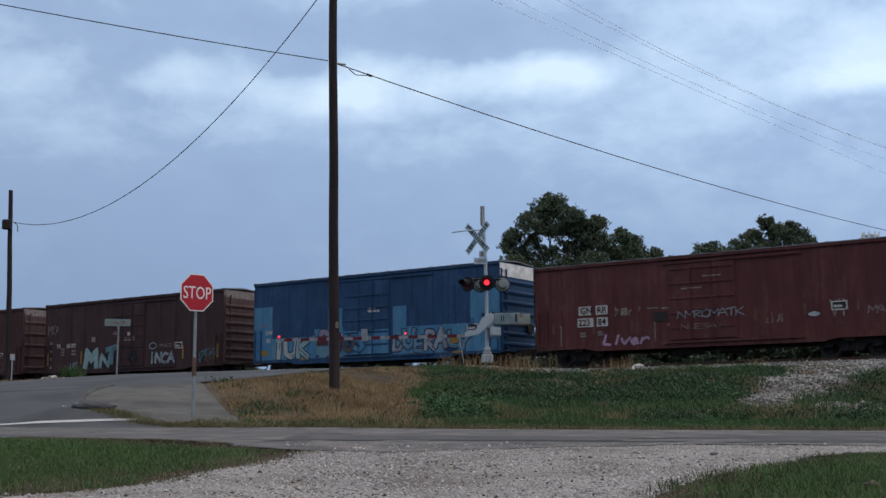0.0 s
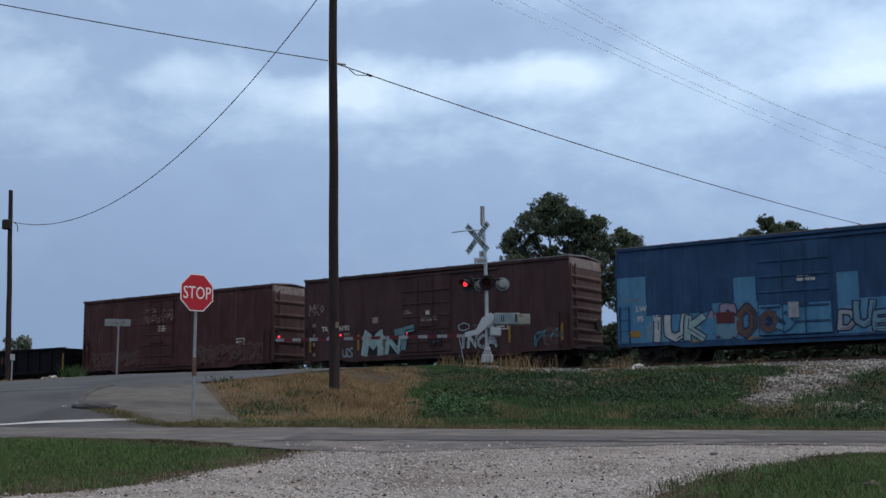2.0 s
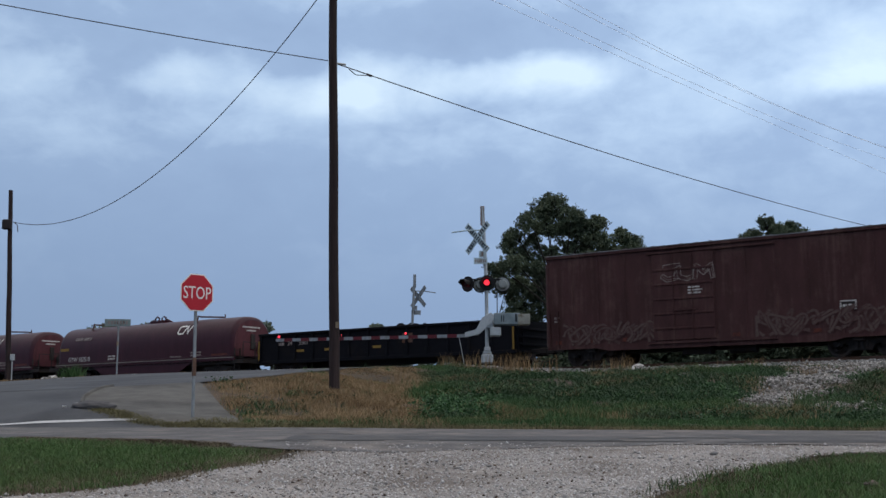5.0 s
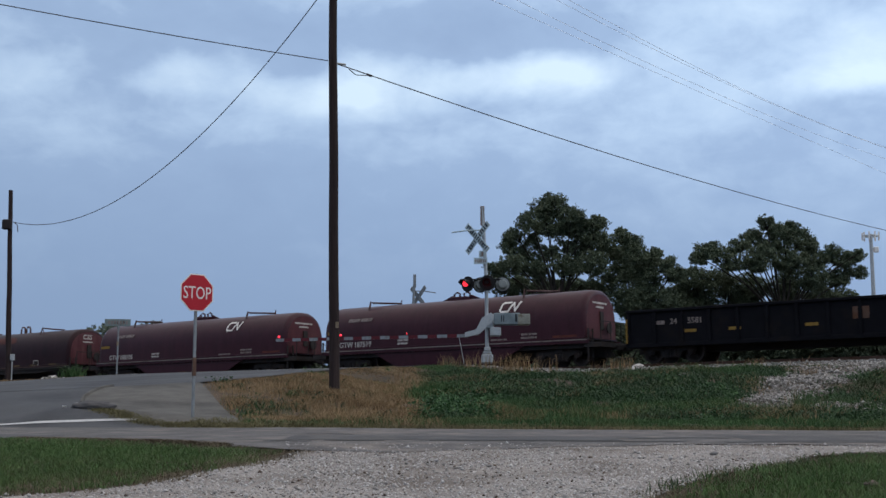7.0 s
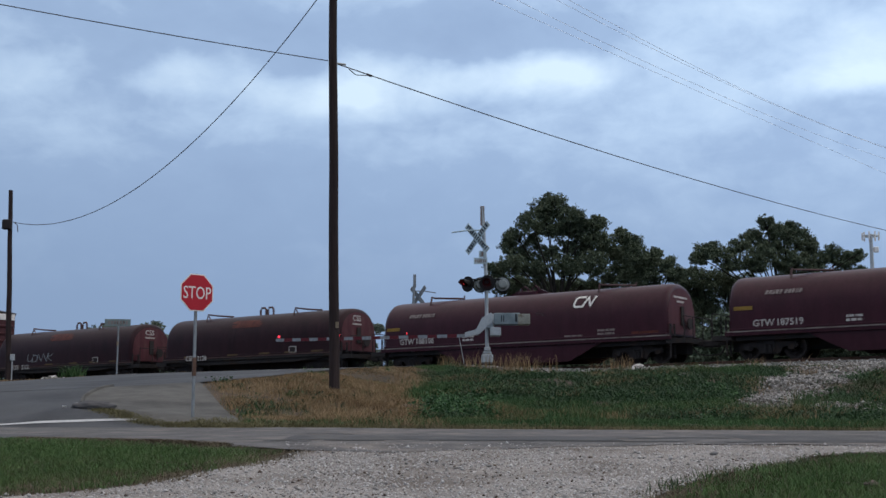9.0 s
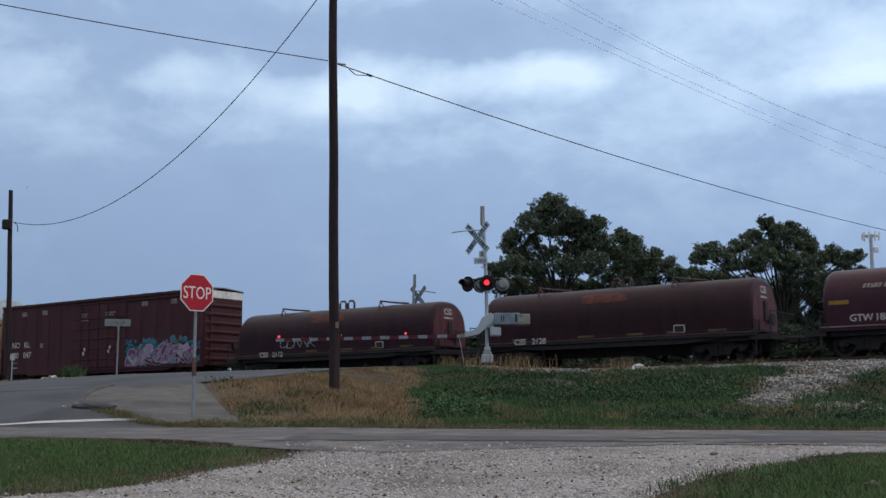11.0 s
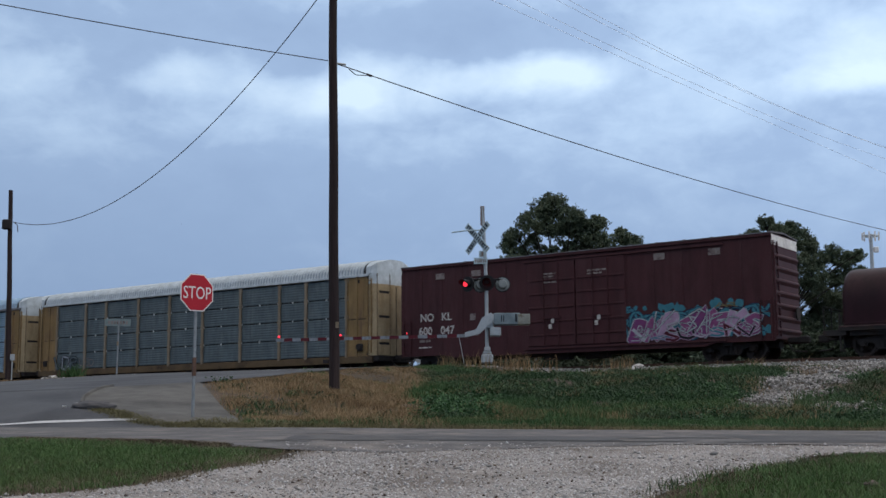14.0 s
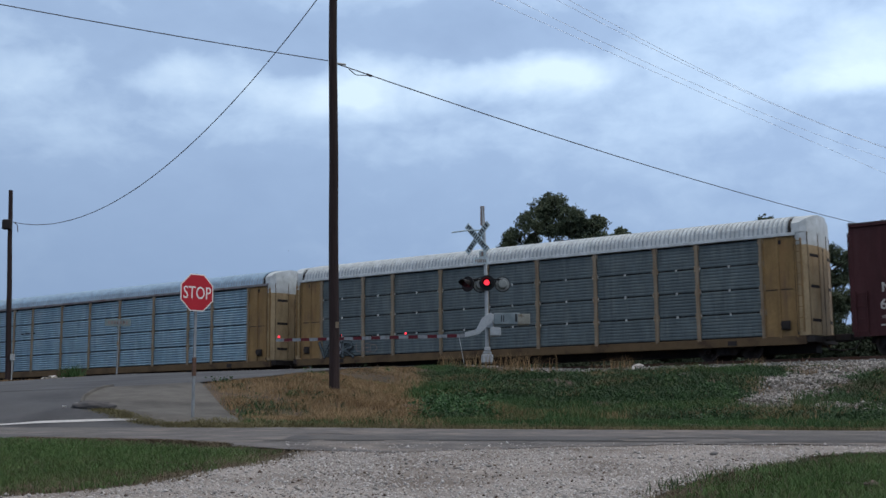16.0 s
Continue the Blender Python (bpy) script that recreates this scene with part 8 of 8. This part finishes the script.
def road_details():
    rng = np.random.default_rng(12)
    # grit washed over the lane's edges
    n = 7000
    x = rng.uniform(-9, 12, n)
    w = np.where(rng.random(n) < 0.7, np.array([lane_near(q) for q in x]) + np.abs(rng.normal(size=n)) * np.where(x > -1.5, 0.55, 0.1), np.array([lane_far(q) for q in x]) - np.abs(rng.normal(size=n)) * 0.25)
    pebbles("lane_grit", rng, np.stack([x, w - 0.13 * x], 1), 0.0055, "stones", "pale grit washed over the edges of the lane", "gravel")
    # worn repairs in the lane and the road
    for x0, x1, w0, w1, mat in ((-2.4, 2.6, 17.5, 19.0, "patch"), (4.4, 9.5, 17.2, 19.4, "patch"), (-9.5, -6.2, 17.4, 19.0, "patch")):
        m = 30
        e0, e1 = np.cumsum(rng.normal(size=m)) * 0.03, np.cumsum(rng.normal(size=m)) * 0.03
        rows = [[(xx, w0 + a + (w1 + b - w0 - a) * q - 0.13 * xx) for xx, a, b in zip(np.linspace(x0, x1, m), e0, e1)] for q in np.linspace(0, 1, 12)]
        drape("road_repair", rows, mat, 0.016, "darker worn asphalt repair in the road", "road")
    # worn white stop line at the lane's mouth
    rows = [[(x, yy) for x in np.linspace(-14, -6.1, 60)] for yy in (23.77, 23.81, 23.85, 23.89)]
    drape("stop_line", rows, "marking", 0.036, "worn white painted stop line", "road marking")
    rows = []
    for k in np.linspace(4.6, 5.2, 4):
        rows.append([(EDGE[0] + ROAD_WAY[0] * k - U.x * q, EDGE[1] + ROAD_WAY[1] * k - U.y * q) for q in np.linspace(1.0, 5.6, 30)])
    drape("stop_line", rows, "marking", 0.044, "white painted stop line before the crossing", "road marking")
    rng = np.random.default_rng(3)
    # cracks in the lane
    for x0, x1, w in ((-1.75, -0.85, 17.3), (-2.6, -1.9, 17.0), (-0.2, 3.4, 17.35), (-2.3, -1.5, 19.6), (2.6, 4.3, 18.3), (3.9, 5.2, 17.1), (5.2, 6.2, 17.7)):
        n = 24
        xs = np.linspace(x0, x1, n)
        off = np.cumsum(rng.normal(size=n)) * 0.025
        rows = [[(x, w + o + d - 0.13 * x) for x, o in zip(xs, off)] for d in (-0.08, 0.08)]
        drape("road_crack", rows, "tar", 0.018, "dark irregular crack in the lane", "crack")
    # kerb along the corner
    bm = bmesh.new()
    pts = []
    for w in np.arange(23.8, 29.6, 0.3):
        x = corner_edge(w)
        pts.append((x, w - 0.13 * x, float(height(x, w - 0.13 * x)) + 0.03))
    rod(bm, pts, 0.05, 6)
    tagged(part("kerb", bm, "concrete"), "low stained concrete kerb round the corner", "kerb", "", "structure")
    # the kerb's broken nose, sunk and dark, and a pale stone beside it
    bm = bmesh.new()
    bmesh.ops.create_icosphere(bm, subdivisions=4, radius=1)
    for v in bm.verts:
        k = 1 + 0.16 * noise.noise(v.co * 2.3) + 0.06 * noise.noise(v.co * 7)
        v.co = Vector((v.co.x * 0.52 * k, v.co.y * 0.30 * k, max(v.co.z, -0.3) * 0.13 * k))
    x, y = -7.33, 24.95
    bm.transform(pose(x, y, float(height(x, y)) + 0.045, 0, 0, -22))
    tagged(part("broken_kerb", bm, "patch", None, "", True), "dark crumbled kerb nose at the corner", "kerb")
    bm = bmesh.new()
    bmesh.ops.create_icosphere(bm, subdivisions=2, radius=0.045)
    for v in bm.verts:
        v.co *= 1 + 0.25 * noise.noise(v.co * 30)
    x, y = -7.72, 25.12
    bm.transform(pose(x, y, float(height(x, y)) + 0.07, 20, 10, 30))
    tagged(part("loose_stone", bm, "stones"), "pale loose stone beside the crumbled kerb", "stone")


build_surfaces()
road_details()
rock = bmesh.new()
bmesh.ops.create_icosphere(rock, subdivisions=2, radius=0.4)
for v in rock.verts:
    v.co = Vector((v.co.x * 1.0, v.co.y * 0.6, max(v.co.z, -0.2) * 0.42 + 0.10 * math.sin(v.co.x * 5)))
ob = tagged(part("pale_rock", rock, "stencil"), "pale flat rock lying on the ballast shoulder", "rock")
ob.location = (7.45, 46.2, float(height(7.45, 46.2)) + 0.10)


def litter(x, y, size, seed, label):
    """A crumpled scrap: a folded sheet with some thickness."""
    r = random.Random(seed)
    bm = bmesh.new()
    n = 5
    grid = [[bm.verts.new((size * (i / (n - 1) - 0.5), size * 0.6 * (j / (n - 1) - 0.5), size * 0.35 * r.random())) for j in range(n)] for i in range(n)]
    for i in range(n - 1):
        for j in range(n - 1):
            bm.faces.new((grid[i][j], grid[i + 1][j], grid[i + 1][j + 1], grid[i][j + 1]))
    bmesh.ops.solidify(bm, geom=list(bm.faces), thickness=0.01)
    o = tagged(part("litter", bm, "signwhite"), label, "litter")
    o.location = (x, y, float(height(x, y)) + 0.03)
    o.rotation_euler = (0, 0, r.uniform(0, 3))


for lx, ly, size, seed in ((-17.3, 52.6, 0.5, 1), (-16.95, 52.8, 0.35, 2), (-17.6, 52.5, 0.3, 3)):
    litter(lx, ly, size, seed, "crumpled white litter in the grass beside the track")
litter(-13.3, 51.0, 0.22, 4, "small white scrap beside the street sign")
litter(-7.93, 24.95, 0.10, 5, "small white scrap against the kerb")


def flyer(name, body, wing, mat, label, category):
    """A small winged animal: body along x, two swept wings."""
    fl = thing(name, Matrix.Identity(4), label, category)
    bm = bmesh.new()
    bmesh.ops.create_uvsphere(bm, u_segments=10, v_segments=8, radius=body / 2)
    for v in bm.verts:
        v.co.y *= 0.3
        v.co.z *= 0.3
    part("body", bm, mat, fl, smooth=True)
    for sgn in (-1, 1):
        bm = bmesh.new()
        prism(bm, [(body * 0.15, 0), (body * 0.05, sgn * wing), (-body * 0.12, sgn * wing * 0.95), (-body * 0.2, 0)], "z", -body * 0.01, body * 0.01)
        w = part("wing", bm, mat, fl)
        w.rotation_euler = (radians(25 * sgn), 0, 0)
        w.location = (0, 0, body * 0.1)
    return fl


bird = flyer("bird", 0.24, 0.22, "hood", "small dark bird crossing the sky far off", "bird")
insect = flyer("insect", 0.013, 0.009, "hood", "small dark flying insect close by", "insect")


def at_place(p, q):
    """A pose at p, heading for q."""
    d = Vector(q) - Vector(p)
    return Matrix.Translation(p) @ pose(0, 0, 0, 0, 0, math.degrees(math.atan2(d.y, d.x)))


# ---------------------------------------------------------------- the train runs
def flash_rows(place, phase):
    """A lens shows its lit face for half a beat and its dark back for the other; it turns over in a tenth of a second."""
    beat, on, off = (1.2033, -0.15, 0.50) if phase == 0 else (1.2033, 0.59, 1.03)
    turns = []
    for n in range(-1, 15):
        turns += [(n * beat + on, 1), (n * beat + off, 0)]
    rows, angle = [], 0.0
    first = [q for q in turns if q[0] < -0.06][-1]
    angle = 0.0 if first[1] else math.pi
    rows.append((0.0, angle))
    for t, _ in turns:
        if t - 0.06 <= 0 or t + 0.06 >= 16:
            continue
        rows += [(t - 0.0667 + i / 30, angle + math.pi * i / 4) for i in range(5)]
        angle += math.pi
    rows.append((16.0, angle))
    return [(t, place @ Matrix.Rotation(q, 4, "Z")) for t, q in rows]


def motions():
    way = [(t, aim((115 - 784 + 94 * (t - 11.8)) / F, (343 - 441 + 24 * (t - 11.8)) / F, d)) for t, d in ((0, 200), (6, 200), (10, 200), (12, 200), (13, 215), (14.5, 260), (16, 330))]
    walk(bird, [(t, at_place(p, way[min(i + 1, len(way) - 1)][1] if i + 1 < len(way) else p + Vector((1, 0, 0)))) for i, (t, p) in enumerate(way)])
    rest, away = Vector((-4.0, 6.0, float(height(-4.0, 6.0)) + 0.06)), Vector((4.0, 6.0, float(height(4.0, 6.0)) + 0.06))
    path = [(0.0, rest), (7.9, rest)] + [(t, aim((px - 784) / F, (py - 441) / F, d)) for t, px, py, d in ((8.3, 32, 504, 4.0), (8.5, 66, 454, 3.6), (8.6, 40, 390, 3.2), (8.7, 88, 328, 3.0), (8.8, 406, 435, 2.8), (8.9, 676, 517, 2.8), (9.1, 1300, 640, 3.2))] + [(9.6, away), (16.0, away)]
    walk(insect, [(t, Matrix.Translation(p) @ pose(0, 0, 0, 0, 15, 12)) for t, p in path])
    for lens, phase in flashers:
        walk(lens, flash_rows(Matrix.Translation(lens.location), phase))
    for car, s in cars:
        walk(car, [(t, on_track(s + SPEED * t, 0, BODY)) for t in (0, 4, 8, 12, 16)])
    turn = SPEED / 0.457
    rows = [i / 15 for i in range(241)]
    for w, dx in spinning:
        walk(w, [(t, Matrix.Translation((dx, 0, 0.457)) @ Matrix.Rotation(turn * t, 4, "Y")) for t in rows])


motions()
